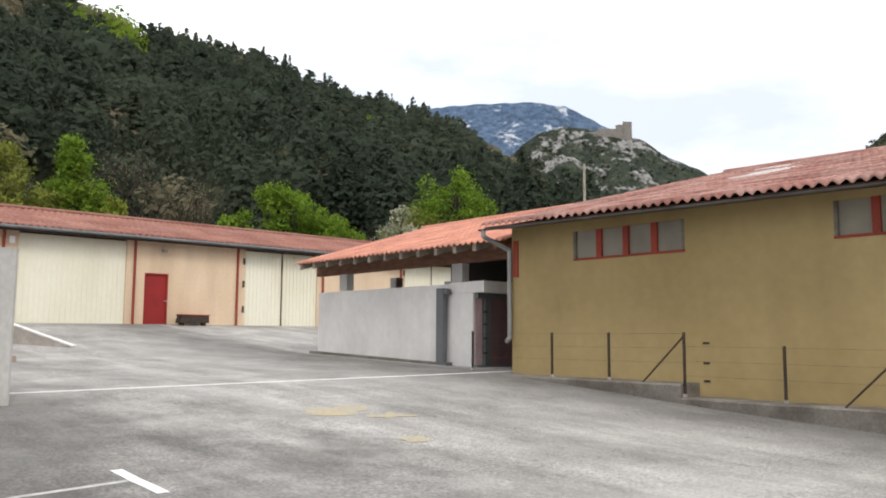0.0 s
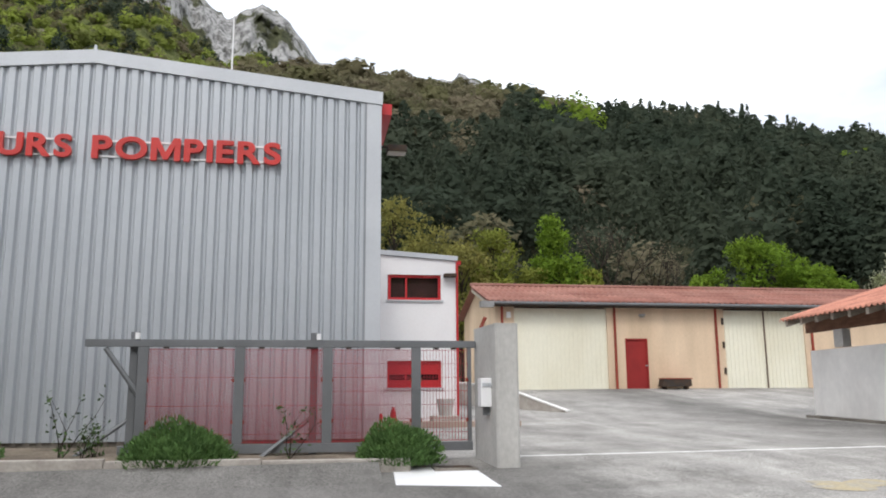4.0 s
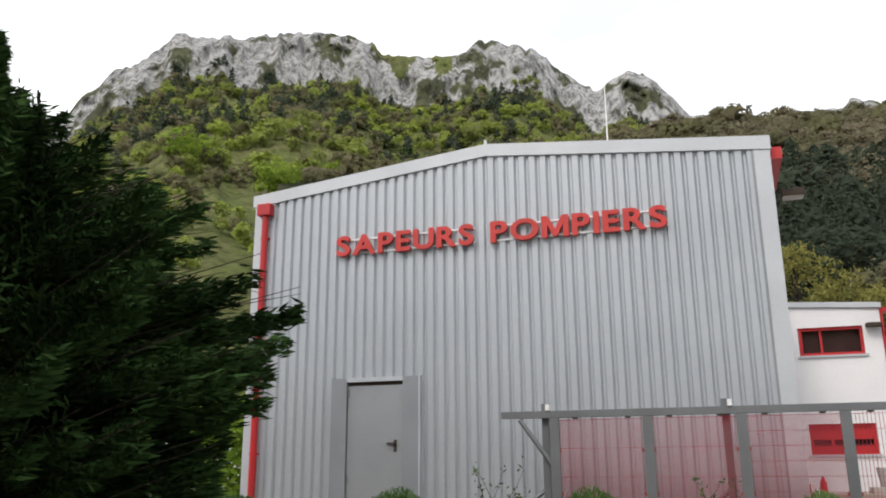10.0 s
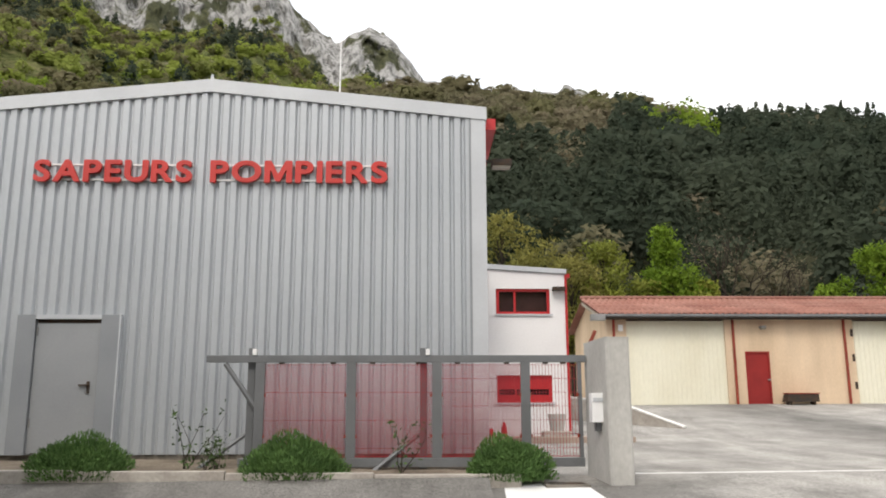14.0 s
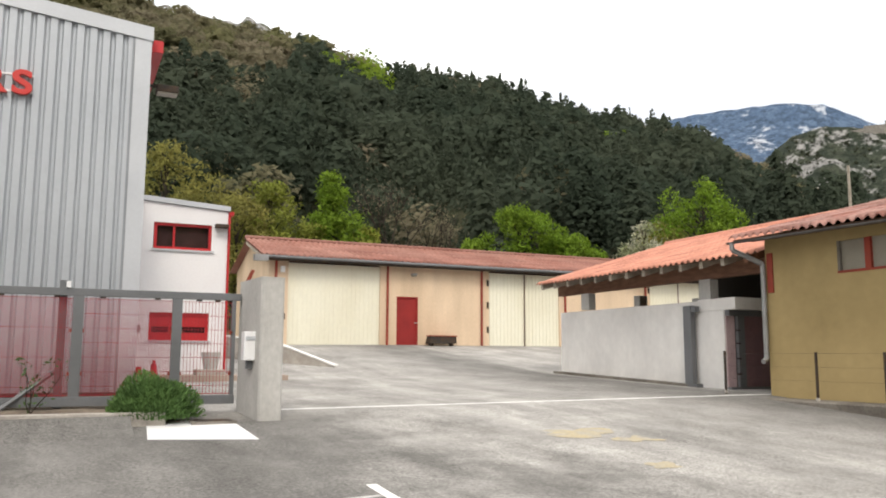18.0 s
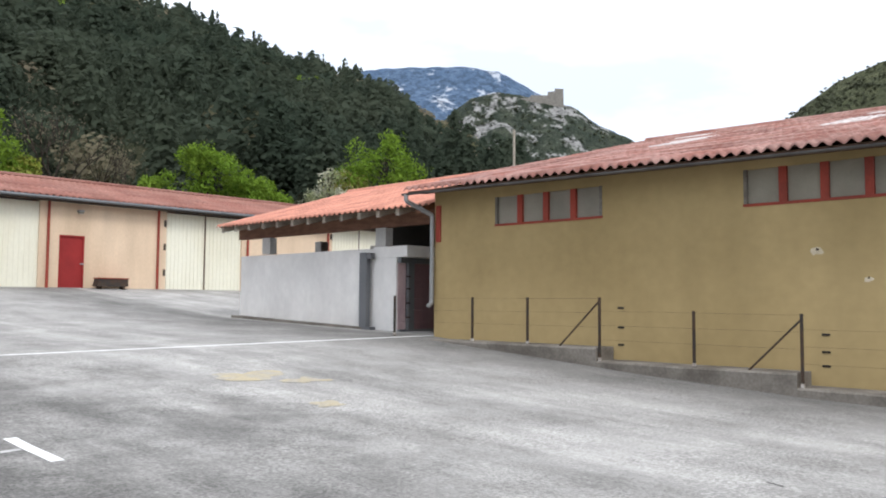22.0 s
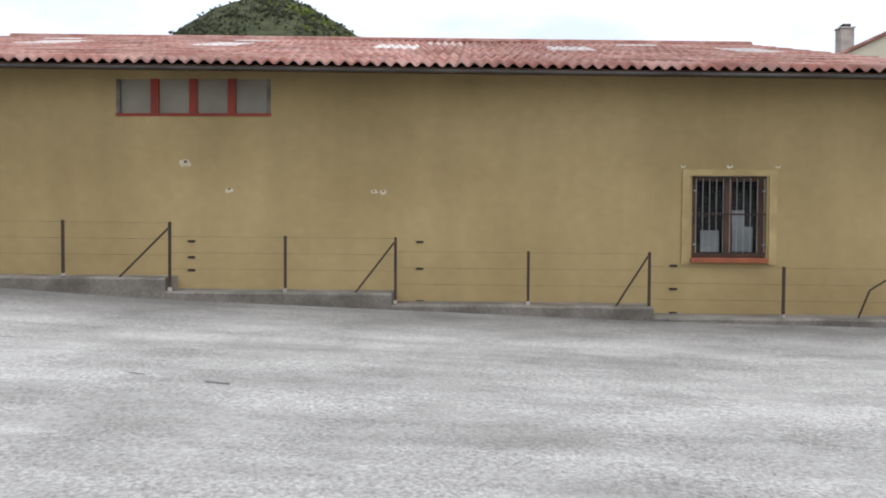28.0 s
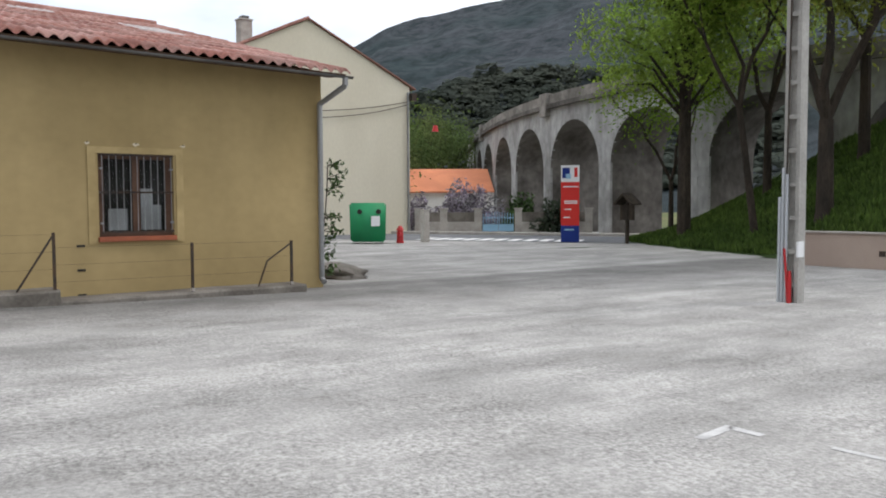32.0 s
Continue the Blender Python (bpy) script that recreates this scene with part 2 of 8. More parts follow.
def hill_material(name, rock, wood, wood2, scale, bare, upright=0.5, fine=3.5, relief=0.9):
    """Scrub and wood with bare pale rock showing through over the part bare of it, in upright streaks."""
    m = bpy.data.materials.new(name)
    m.use_nodes = True
    n, l = m.node_tree.nodes, m.node_tree.links
    b = n["Principled BSDF"]
    b.inputs["Roughness"].default_value, b.inputs["Specular IOR Level"].default_value = 0.95, 0.08
    geo = n.new("ShaderNodeNewGeometry")
    mp = n.new("ShaderNodeMapping")
    mp.inputs["Scale"].default_value = (scale, scale, scale * upright)
    l.new(geo.outputs["Position"], mp.inputs[0])

    def field(size, rough, lo, hi):
        t = n.new("ShaderNodeTexNoise")
        t.inputs["Scale"].default_value, t.inputs["Detail"].default_value, t.inputs["Roughness"].default_value = size, 9.0, rough
        l.new(mp.outputs[0], t.inputs["Vector"])
        r = n.new("ShaderNodeMapRange")
        r.inputs[1].default_value, r.inputs[2].default_value = lo, hi
        l.new(t.outputs["Fac"], r.inputs[0])
        return t.outputs["Fac"], r.outputs[0]

    def blend(f, c1, c2):
        x = n.new("ShaderNodeMixRGB")
        l.new(f, x.inputs[0])
        for k, c in ((1, c1), (2, c2)):
            if isinstance(c, tuple):
                x.inputs[k].default_value = (*c, 1)
            else:
                l.new(c, x.inputs[k])
        return x.outputs[0]

    cut = 0.5 + (0.5 - bare) * 0.36
    _, where = field(1.0, 0.66, cut - 0.03, cut + 0.03)
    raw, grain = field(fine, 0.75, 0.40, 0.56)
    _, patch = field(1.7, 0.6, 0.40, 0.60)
    # hollows of the bump noise are coloured darker: crevice shade painted into stone and scrub
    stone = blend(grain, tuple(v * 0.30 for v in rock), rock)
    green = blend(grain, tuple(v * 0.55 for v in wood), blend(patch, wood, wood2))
    l.new(blend(where, green, stone), b.inputs["Base Color"])
    bu = n.new("ShaderNodeBump")
    bu.inputs["Strength"].default_value, bu.inputs["Distance"].default_value = relief, 0.10 / scale
    l.new(raw, bu.inputs["Height"])
    l.new(bu.outputs[0], b.inputs["Normal"])
    return m


M_ASPHALT = asphalt_material()
M_CHIP = mat("pale_plaster_chip", (0.62, 0.55, 0.42), (0.50, 0.43, 0.31), rough=0.95, s1=6, s2=30, grain=0.1)
M_SURR = mat("pale_ochre_surround", (0.425, 0.322, 0.160), (0.34, 0.255, 0.122), rough=0.95, s1=1.8, s2=8, grain=0.1, bump=0.1, bs=90, spec=0.1)
M_YELLOW = mat("ochre_render", (0.395, 0.298, 0.147), (0.310, 0.231, 0.110), rough=0.95, s1=0.30, s2=5, grain=0.06, bump=0.10, bs=90, spec=0.1, stretch=(1, 1, 1.2), streak=0.05)
M_ROOF_Y = mat("weathered_tile_sheet", (0.235, 0.098, 0.076), (0.345, 0.205, 0.175), rough=0.85, s1=1.4, s2=9, grain=0.28, bump=0.2, bs=40, rnd=0.2)
M_ROOF_LIGHT = mat("rooflight_sheet", (0.54, 0.49, 0.47), (0.40, 0.34, 0.32), rough=0.5, s1=2, rnd=0.15)
M_ROOF_O = mat("salmon_tile", (0.56, 0.250, 0.175), (0.47, 0.205, 0.145), rough=0.85, s1=1.2, s2=12, grain=0.14, bump=0.2, bs=50, rnd=0.14)
M_ROOF_B = mat("brown_red_tile", (0.235, 0.102, 0.078), (0.29, 0.145, 0.115), rough=0.85, s1=0.6, s2=8, grain=0.16, bump=0.2, bs=40, rnd=0.12)
M_CONC = mat("grey_concrete", (0.50, 0.49, 0.47), (0.40, 0.39, 0.37), rough=0.92, s1=0.9, s2=20, grain=0.10, bump=0.2, bs=70, spec=0.15, stretch=(1, 1, 0.6), streak=0.08)
M_RENDER = mat("pale_grey_render", (0.77, 0.75, 0.72), (0.68, 0.66, 0.635), rough=0.95, s1=0.7, s2=6, grain=0.05, bump=0.1, bs=90, spec=0.1, stretch=(1, 1, 0.8), streak=0.04)
M_KERB = mat("old_concrete_kerb", (0.205, 0.185, 0.160), (0.120, 0.106, 0.090), rough=0.95, s1=1.8, s2=22, grain=0.2, bump=0.4, bs=50)
M_KERB_L = mat("pale_concrete_kerb", (0.46, 0.43, 0.39), (0.34, 0.31, 0.28), rough=0.95, s1=1.8, s2=22, grain=0.15, bump=0.3, bs=50)
M_CLAD = mat("grey_steel_cladding", (0.43, 0.455, 0.485), (0.40, 0.425, 0.455), rough=0.42, metal=0.30, s1=0.5, s2=14, grain=0.03, bump=0.02, bs=12, spec=0.5)
M_TRIM = mat("pale_grey_trim", (0.50, 0.52, 0.55), (0.46, 0.48, 0.51), rough=0.45, metal=0.2, grain=0.03, bump=0.03, spec=0.5)
M_DOOR = mat("grey_door_steel", (0.37, 0.385, 0.405), (0.34, 0.355, 0.375), rough=0.42, metal=0.4, grain=0.03, bump=0.03, spec=0.5)
M_DOORG = mat("grey_painted_steel", (0.255, 0.27, 0.29), (0.23, 0.245, 0.265), rough=0.45, metal=0.1, grain=0.03, bump=0.03, spec=0.5)
M_GATE = mat("grey_gate_steel", (0.155, 0.16, 0.168), (0.125, 0.13, 0.135), rough=0.55, metal=0.2, grain=0.06, bump=0.05, spec=0.4)
M_RED = mat("red_paint", (0.50, 0.022, 0.026), (0.42, 0.018, 0.022), rough=0.45, grain=0.05, bump=0.03, spec=0.45)
M_MESH = mat("dark_red_wire", (0.34, 0.022, 0.035), (0.27, 0.018, 0.030), rough=0.55, grain=0.05, bump=0.0, spec=0.35)
M_REDL = mat("red_letters", (0.52, 0.032, 0.026), (0.46, 0.028, 0.022), rough=0.4, grain=0.05, bump=0.0, spec=0.5)
M_REDDOOR = mat("dull_red_door", (0.28, 0.022, 0.020), (0.23, 0.018, 0.017), rough=0.6, grain=0.08, bump=0.05)
M_RUST = mat("brown_red_frame", (0.30, 0.050, 0.030), (0.22, 0.045, 0.03), rough=0.7, grain=0.12)
M_WHITE = mat("white_render", (0.80, 0.79, 0.80), (0.74, 0.73, 0.745), rough=0.9, s1=0.6, s2=20, grain=0.03, bump=0.12, bs=100, spec=0.15)
M_WPAINT = mat("white_road_paint", (0.80, 0.79, 0.77), (0.60, 0.59, 0.57), rough=0.85, s1=6, s2=40, grain=0.12, bump=0.1)
M_WORN = mat("worn_road_paint", (0.50, 0.49, 0.475), (0.36, 0.35, 0.34), rough=0.9, s1=5, s2=40, grain=0.15, bump=0.1)
M_TAR = mat("dark_tar", (0.085, 0.082, 0.078), (0.12, 0.115, 0.11), rough=0.9, s1=8, s2=40, grain=0.2, bump=0.2)
M_STAIN = mat("ochre_dust_stain", (0.40, 0.335, 0.215), (0.33, 0.305, 0.255), rough=0.95, s1=3.5, s2=25, grain=0.2, bump=0.1)
M_PEACH = mat("pale_peach_render", (0.68, 0.53, 0.385), (0.58, 0.44, 0.31), rough=0.95, s1=0.5, s2=20, grain=0.06, bump=0.15, bs=80, spec=0.1, stretch=(1, 1, 0.4), streak=0.08)
M_CREAM = mat("cream_metal_door", (0.77, 0.75, 0.63), (0.71, 0.68, 0.55), rough=0.55, s1=0.6, s2=16, grain=0.04, bump=0.03, stretch=(1, 1, 0.4))
M_HOUSE = mat("cream_house_render", (0.66, 0.61, 0.49), (0.60, 0.55, 0.435), rough=0.95, s1=0.25, s2=10, grain=0.04, bump=0.1, bs=60, spec=0.1, stretch=(1, 1, 0.5))
M_WOOD = mat("brown_roof_timber", (0.235, 0.120, 0.075), (0.165, 0.082, 0.052), rough=0.8, s1=3, s2=30, grain=0.2, bump=0.2, stretch=(4, 1, 4), rnd=0.2)
M_WOODG = mat("grey_weathered_timber", (0.42, 0.37, 0.31), (0.31, 0.27, 0.22), rough=0.85, s1=3, s2=30, grain=0.2, bump=0.2, rnd=0.15)
# near-black that stands for the shade inside rooms, openings and the shed
M_DARK = mat("interior_shade_black", (0.035, 0.032, 0.03), (0.025, 0.023, 0.02), rough=0.9)
M_ZINC = mat("grey_zinc_gutter", (0.33, 0.33, 0.33), (0.24, 0.24, 0.24), rough=0.5, metal=0.4, grain=0.12, bump=0.05)
M_GUTTER = mat("dull_dark_gutter", (0.13, 0.125, 0.12), (0.075, 0.07, 0.068), rough=0.55, metal=0.2, grain=0.15, bump=0.05)
M_DKIRON = mat("dark_iron", (0.045, 0.038, 0.034), (0.07, 0.045, 0.03), rough=0.75, metal=0.2, grain=0.2, s1=6)
M_PANE = mat("frosted_pane", (0.265, 0.240, 0.190), (0.200, 0.180, 0.142), rough=0.3, s1=1.2, grain=0.05, bump=0.02, spec=0.5, rnd=0.12)
M_GLASS = mat("dark_window_glass", (0.035, 0.022, 0.022), (0.055, 0.03, 0.03), rough=0.06, s1=2, grain=0.1, bump=0.0, spec=0.6)
M_PURPLE = mat("faded_plum_gate_panel", (0.21, 0.125, 0.13), (0.16, 0.095, 0.10), rough=0.75, s1=1.5, grain=0.12, stretch=(1, 1, 0.4))
M_PINKM = mat("pale_pink_mesh_sheet", (0.58, 0.44, 0.44), (0.50, 0.36, 0.37), rough=0.75, s1=3, grain=0.12, stretch=(1, 1, 0.4))
M_VIADUCT = mat("grey_viaduct_stone", (0.41, 0.408, 0.40), (0.275, 0.27, 0.262), rough=0.95, s1=0.7, s2=3.0, grain=0.28, bump=0.6, bs=6, spec=0.1, stretch=(1, 1, 0.5), rnd=0.07)
M_PARAPET = mat("brownish_parapet_stone", (0.29, 0.27, 0.245), (0.18, 0.168, 0.15), rough=0.95, s1=0.9, s2=4, grain=0.28, bump=0.6, bs=8, spec=0.1, rnd=0.1)
# the viaduct stone again, darkened to carry the shade inside the arches
M_VIA_SHADE = mat("shade_darkened_masonry", (0.175, 0.162, 0.148), (0.085, 0.078, 0.070), rough=0.95, s1=0.5, s2=3.0, grain=0.28, bump=0.5, bs=6, spec=0.1)
M_GRASS = mat("grass_bank", (0.034, 0.062, 0.013), (0.024, 0.042, 0.010), rough=0.95, s1=0.4, s2=8, grain=0.3, bump=0.8, bs=14, spec=0.1)
M_BARK = mat("tree_bark", (0.058, 0.046, 0.036), (0.034, 0.029, 0.024), rough=0.95, s1=3, s2=18, grain=0.3, bump=0.6, bs=20, spec=0.1, stretch=(1, 1, 0.3))
M_SOIL = mat("dry_soil_bed", (0.22, 0.185, 0.145), (0.145, 0.12, 0.095), rough=0.98, s1=1.6, s2=20, grain=0.3, bump=0.8, bs=30, spec=0.1)
M_GREENBIN = mat("green_plastic", (0.02, 0.26, 0.10), (0.018, 0.21, 0.085), rough=0.5, grain=0.05)
M_BLUE = mat("blue_sign_panel", (0.012, 0.035, 0.22), (0.01, 0.03, 0.19), rough=0.4, grain=0.03, bump=0)
M_SIGNR = mat("red_sign_panel", (0.60, 0.035, 0.028), (0.55, 0.03, 0.025), rough=0.4, grain=0.03, bump=0)
M_SIGNW = mat("white_sign_panel", (0.78, 0.78, 0.78), (0.73, 0.73, 0.74), rough=0.4, grain=0.02, bump=0)
M_SKYBLUE = mat("light_blue_paint", (0.30, 0.50, 0.66), (0.26, 0.45, 0.6), rough=0.5, grain=0.05)
M_PINKWALL = mat("pink_beige_render", (0.42, 0.335, 0.28), (0.36, 0.28, 0.235), rough=0.95, s1=0.6, grain=0.06, bump=0.15)
M_BRICKSILL = mat("terracotta_sill", (0.33, 0.10, 0.05), (0.27, 0.085, 0.045), rough=0.85, s1=5)
L_DARK = mat("dark_pine_leaf", (0.046, 0.062, 0.043), (0.074, 0.089, 0.060), rough=0.95, s1=0.03, s2=0.5, grain=0.12, bump=0, spec=0.05, leaf=0.5)
L_OLIVE = mat("olive_oak_leaf", (0.140, 0.139, 0.073), (0.211, 0.182, 0.126), rough=0.95, s1=0.03, s2=0.5, grain=0.25, bump=0, spec=0.05, leaf=0.5)
L_FAROAK = mat("far_oak_leaf", (0.143, 0.146, 0.065), (0.184, 0.160, 0.102), rough=0.95, s1=0.02, s2=0.3, grain=0.25, bump=0, spec=0.05, leaf=0.5)
L_SPRING = mat("far_spring_leaf", (0.264, 0.323, 0.064), (0.195, 0.216, 0.073), rough=0.95, s1=0.02, s2=0.3, grain=0.25, bump=0, spec=0.05, leaf=0.5)
L_LIME = mat("lime_spring_leaf", (0.210, 0.292, 0.038), (0.158, 0.232, 0.035), rough=0.95, s1=0.1, s2=0.6, grain=0.25, bump=0, spec=0.05, leaf=0.5)
L_CRAG = mat("crag_scrub_leaf", (0.056, 0.065, 0.043), (0.079, 0.085, 0.054), rough=0.95, s1=0.03, s2=0.4, grain=0.25, bump=0, spec=0.05, leaf=0.3)
# this leaf colour and the next are greyed to hold distance haze
L_HAZE = mat("haze_tinted_scrub_leaf", (0.078, 0.085, 0.056), (0.102, 0.106, 0.069), rough=0.95, s1=0.02, s2=0.3, grain=0.2, bump=0, spec=0.05, leaf=0.5)
L_SOUTH = mat("haze_tinted_slope_leaf", (0.071, 0.086, 0.071), (0.092, 0.102, 0.082), rough=0.95, s1=0.02, s2=0.3, grain=0.2, bump=0, spec=0.05, leaf=0.5)
L_IVY = mat("ivy_leaf", (0.060, 0.105, 0.030), (0.040, 0.070, 0.022), rough=0.7, s1=3, s2=20, grain=0.25, bump=0, spec=0.2, island=0.35)
L_BRIGHT = mat("spring_green_leaf", (0.135, 0.225, 0.024), (0.190, 0.265, 0.036), rough=0.85, s1=0.15, s2=1.0, grain=0.25, bump=0, spec=0.15, island=0.30, leaf=0.45)
L_YELLOWG = mat("yellowish_green_leaf", (0.253, 0.275, 0.050), (0.187, 0.220, 0.046), rough=0.85, s1=0.2, s2=1.0, grain=0.25, bump=0, spec=0.15, island=0.30, leaf=0.4)
L_OLIVEG = mat("olive_bud_leaf", (0.233, 0.231, 0.068), (0.277, 0.255, 0.077), rough=0.85, s1=0.3, s2=1.5, grain=0.25, bump=0, spec=0.1, island=0.3, leaf=0.5)
L_FRESH = mat("fresh_green_leaf", (0.140, 0.234, 0.025), (0.187, 0.285, 0.036), rough=0.85, s1=0.3, s2=1.5, grain=0.25, bump=0, spec=0.12, island=0.3, leaf=0.45)
L_CONIFER = mat("cypress_spray", (0.016, 0.033, 0.011), (0.036, 0.070, 0.022), rough=0.9, s1=0.9, s2=6.0, grain=0.3, bump=0, spec=0.02, island=0.4, leaf=0.05)
L_VALLEY = mat("dull_valley_leaf", (0.085, 0.125, 0.042), (0.125, 0.155, 0.052), rough=0.85, s1=0.3, s2=1.5, grain=0.25, bump=0, spec=0.1, island=0.3, leaf=0.4)
L_BANK = mat("young_bank_leaf", (0.235, 0.345, 0.055), (0.285, 0.385, 0.070), rough=0.85, s1=0.3, s2=1.5, grain=0.2, bump=0, spec=0.12, island=0.25, leaf=0.55)
M_WOODD = mat("dark_window_timber", (0.115, 0.062, 0.038), (0.08, 0.042, 0.027), rough=0.7, s1=3, s2=30, grain=0.2, bump=0.1)
L_LAV = mat("lavender_leaf", (0.103, 0.184, 0.057), (0.076, 0.140, 0.046), rough=0.9, s1=4, s2=20, grain=0.25, bump=0, spec=0.1, island=0.3, leaf=0.2)
M_POLE = mat("weathered_pole_concrete", (0.40, 0.385, 0.36), (0.31, 0.30, 0.28), rough=0.92, s1=1.5, s2=20, grain=0.12, bump=0.2, bs=70, spec=0.15, streak=0.1)
M_MEADOW = mat("rough_meadow", (0.085, 0.110, 0.040), (0.130, 0.120, 0.060), rough=0.95, s1=0.03, s2=0.8, grain=0.3, bump=0.5, bs=2.0, spec=0.1)
L_WISTERIA = mat("pale_mauve_blossom", (0.30, 0.245, 0.33), (0.20, 0.19, 0.19), rough=0.9, s1=1.0, s2=8, grain=0.2, bump=0, island=0.3)
L_BLOSSOM = mat("cream_blossom_leaf", (0.52, 0.51, 0.40), (0.25, 0.28, 0.14), rough=0.9, s1=0.8, s2=8, grain=0.2, bump=0, island=0.3, leaf=0.3)
M_HILL = hill_material("near_wooded_hillside", (0.10, 0.09, 0.07), (0.030, 0.038, 0.019), (0.056, 0.054, 0.030), 0.06, 0.0)
M_SLOPE = hill_material("spring_wood_slope", (0.20, 0.18, 0.13), (0.125, 0.150, 0.048), (0.170, 0.165, 0.075), 0.03, 0.05, 1.0, 5.0)
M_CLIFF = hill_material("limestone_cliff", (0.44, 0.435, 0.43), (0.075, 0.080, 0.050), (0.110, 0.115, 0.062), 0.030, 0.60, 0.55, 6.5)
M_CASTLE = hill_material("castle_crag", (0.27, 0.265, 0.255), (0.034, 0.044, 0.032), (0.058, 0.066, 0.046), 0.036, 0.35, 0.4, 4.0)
# rock and wood are both shifted to blue: distance haze put into the colour
M_FARHILL = hill_material("haze_tinted_far_mountain", (0.40, 0.43, 0.48), (0.075, 0.118, 0.190), (0.100, 0.148, 0.225), 0.011, 0.26, 0.55, 4.0)
M_DOME = hill_material("scrub_dome_hill", (0.16, 0.16, 0.13), (0.062, 0.070, 0.036), (0.085, 0.090, 0.048), 0.05, 0.05)
# blue-grey hill colours: the haze is mixed into rock and wood alike
M_SOUTH = hill_material("haze_tinted_south_hill", (0.064, 0.067, 0.076), (0.031, 0.044, 0.046), (0.053, 0.057, 0.064), 0.009, 0.16, 1.0, 12.0, 0.12)


def clear_glass():
    m = bpy.data.materials.new("clear_pane")
    m.use_nodes = True
    b = m.node_tree.nodes["Principled BSDF"]
    b.inputs["Base Color"].default_value = (0.8, 0.82, 0.82, 1)
    b.inputs["Roughness"].default_value, b.inputs["Transmission Weight"].default_value, b.inputs["IOR"].default_value = 0.03, 1.0, 1.1
    return m


M_CLEAR = clear_glass()


# ---- builders ----
def thing(name, at, label, category, group="", kind=""):
    """An Empty at its base, to which parts are hung with their places in the world."""
    return tagged(place(new(name), at), label, category, group, kind)


def place(ob, at):
    ob.location = at
    return ob


def link(name, me, material, parent=None, label=""):
    if material and not me.materials:
        me.materials.append(material)
    ob = new(name, me)
    if parent is not None:
        ob.parent = parent
        if parent.parent is None:
            ob.matrix_parent_inverse = Matrix.Translation(-parent.location)
    if label:
        ob["label"] = label
    return ob


def part(name, bm, material, parent=None, label="", smooth=False):
    me = bpy.data.meshes.new(name)
    bm.to_mesh(me)
    bm.free()
    if smooth:
        for p in me.polygons:
            p.use_smooth = True
    return link(name, me, material, parent, label)


def box(bm, x0, y0, z0, x1, y1, z1, bevel=0.0):
    v = [bm.verts.new((x, y, z)) for z in (z0, z1) for y in (y0, y1) for x in (x0, x1)]
    fs = [bm.faces.new([v[i] for i in q]) for q in ((0, 2, 3, 1), (4, 5, 7, 6), (0, 1, 5, 4), (2, 6, 7, 3), (0, 4, 6, 2), (1, 3, 7, 5))]
    if bevel:
        bmesh.ops.bevel(bm, geom=list({e for f_ in fs for e in f_.edges}), offset=bevel, segments=2, affect="EDGES", profile=0.6)
    return bm


def slab(x0, y0, z0, x1, y1, z1, bevel=0.0):
    return box(bmesh.new(), x0, y0, z0, x1, y1, z1, bevel)


def prism(pts, axis, a, b):
    """A solid whose outline pts lies across the axis ('x': (y, z), 'y': (x, z), 'z': (x, y)), from a to b."""
    bm = bmesh.new()
    put = {"x": lambda p, c: (c, p[0], p[1]), "y": lambda p, c: (p[0], c, p[1]), "z": lambda p, c: (p[0], p[1], c)}[axis]
    lo = [bm.verts.new(put(p, a)) for p in pts]
    hi = [bm.verts.new(put(p, b)) for p in pts]
    bm.faces.new(lo)
    bm.faces.new(hi[::-1])
    for i in range(len(pts)):
        j = (i + 1) % len(pts)
        bm.faces.new((lo[i], hi[i], hi[j], lo[j]))
    bmesh.ops.recalc_face_normals(bm, faces=bm.faces[:])
    return bm


def tube(bm, p, q, r0, r1=None, seg=8):
    """A round bar from p to q."""
    p, q = Vector(p), Vector(q)
    r1 = r0 if r1 is None else r1
    m = (q - p).to_track_quat("Z", "Y").to_matrix()
    a, b = [], []
    for i in range(seg):
        c = m @ Vector((math.cos(2 * math.pi * i / seg), math.sin(2 * math.pi * i / seg), 0))
        a.append(bm.verts.new(p + c * r0))
        b.append(bm.verts.new(q + c * r1))
    bm.faces.new(a[::-1])
    bm.faces.new(b)
    for i in range(seg):
        bm.faces.new((a[i], a[(i + 1) % seg], b[(i + 1) % seg], b[i]))
    return bm


def pipe(pts, r, seg=8):
    bm = bmesh.new()
    for p, q in zip(pts, pts[1:]):
        tube(bm, p, q, r, seg=seg)
    return bm


def arrays_mesh(name, verts, faces, size):
    """A mesh from numpy arrays, all faces having size corners."""
    me = bpy.data.meshes.new(name)
    me.vertices.add(len(verts))
    me.vertices.foreach_set("co", np.ascontiguousarray(verts, dtype=np.float32).ravel())
    me.loops.add(faces.size)
    me.loops.foreach_set("vertex_index", np.ascontiguousarray(faces, dtype=np.int32).ravel())
    me.polygons.add(len(faces))
    me.polygons.foreach_set("loop_start", np.arange(0, faces.size, size, dtype=np.int32))
    me.polygons.foreach_set("loop_total", np.full(len(faces), size, dtype=np.int32))
    me.update(calc_edges=True)
    me.validate()
    return me


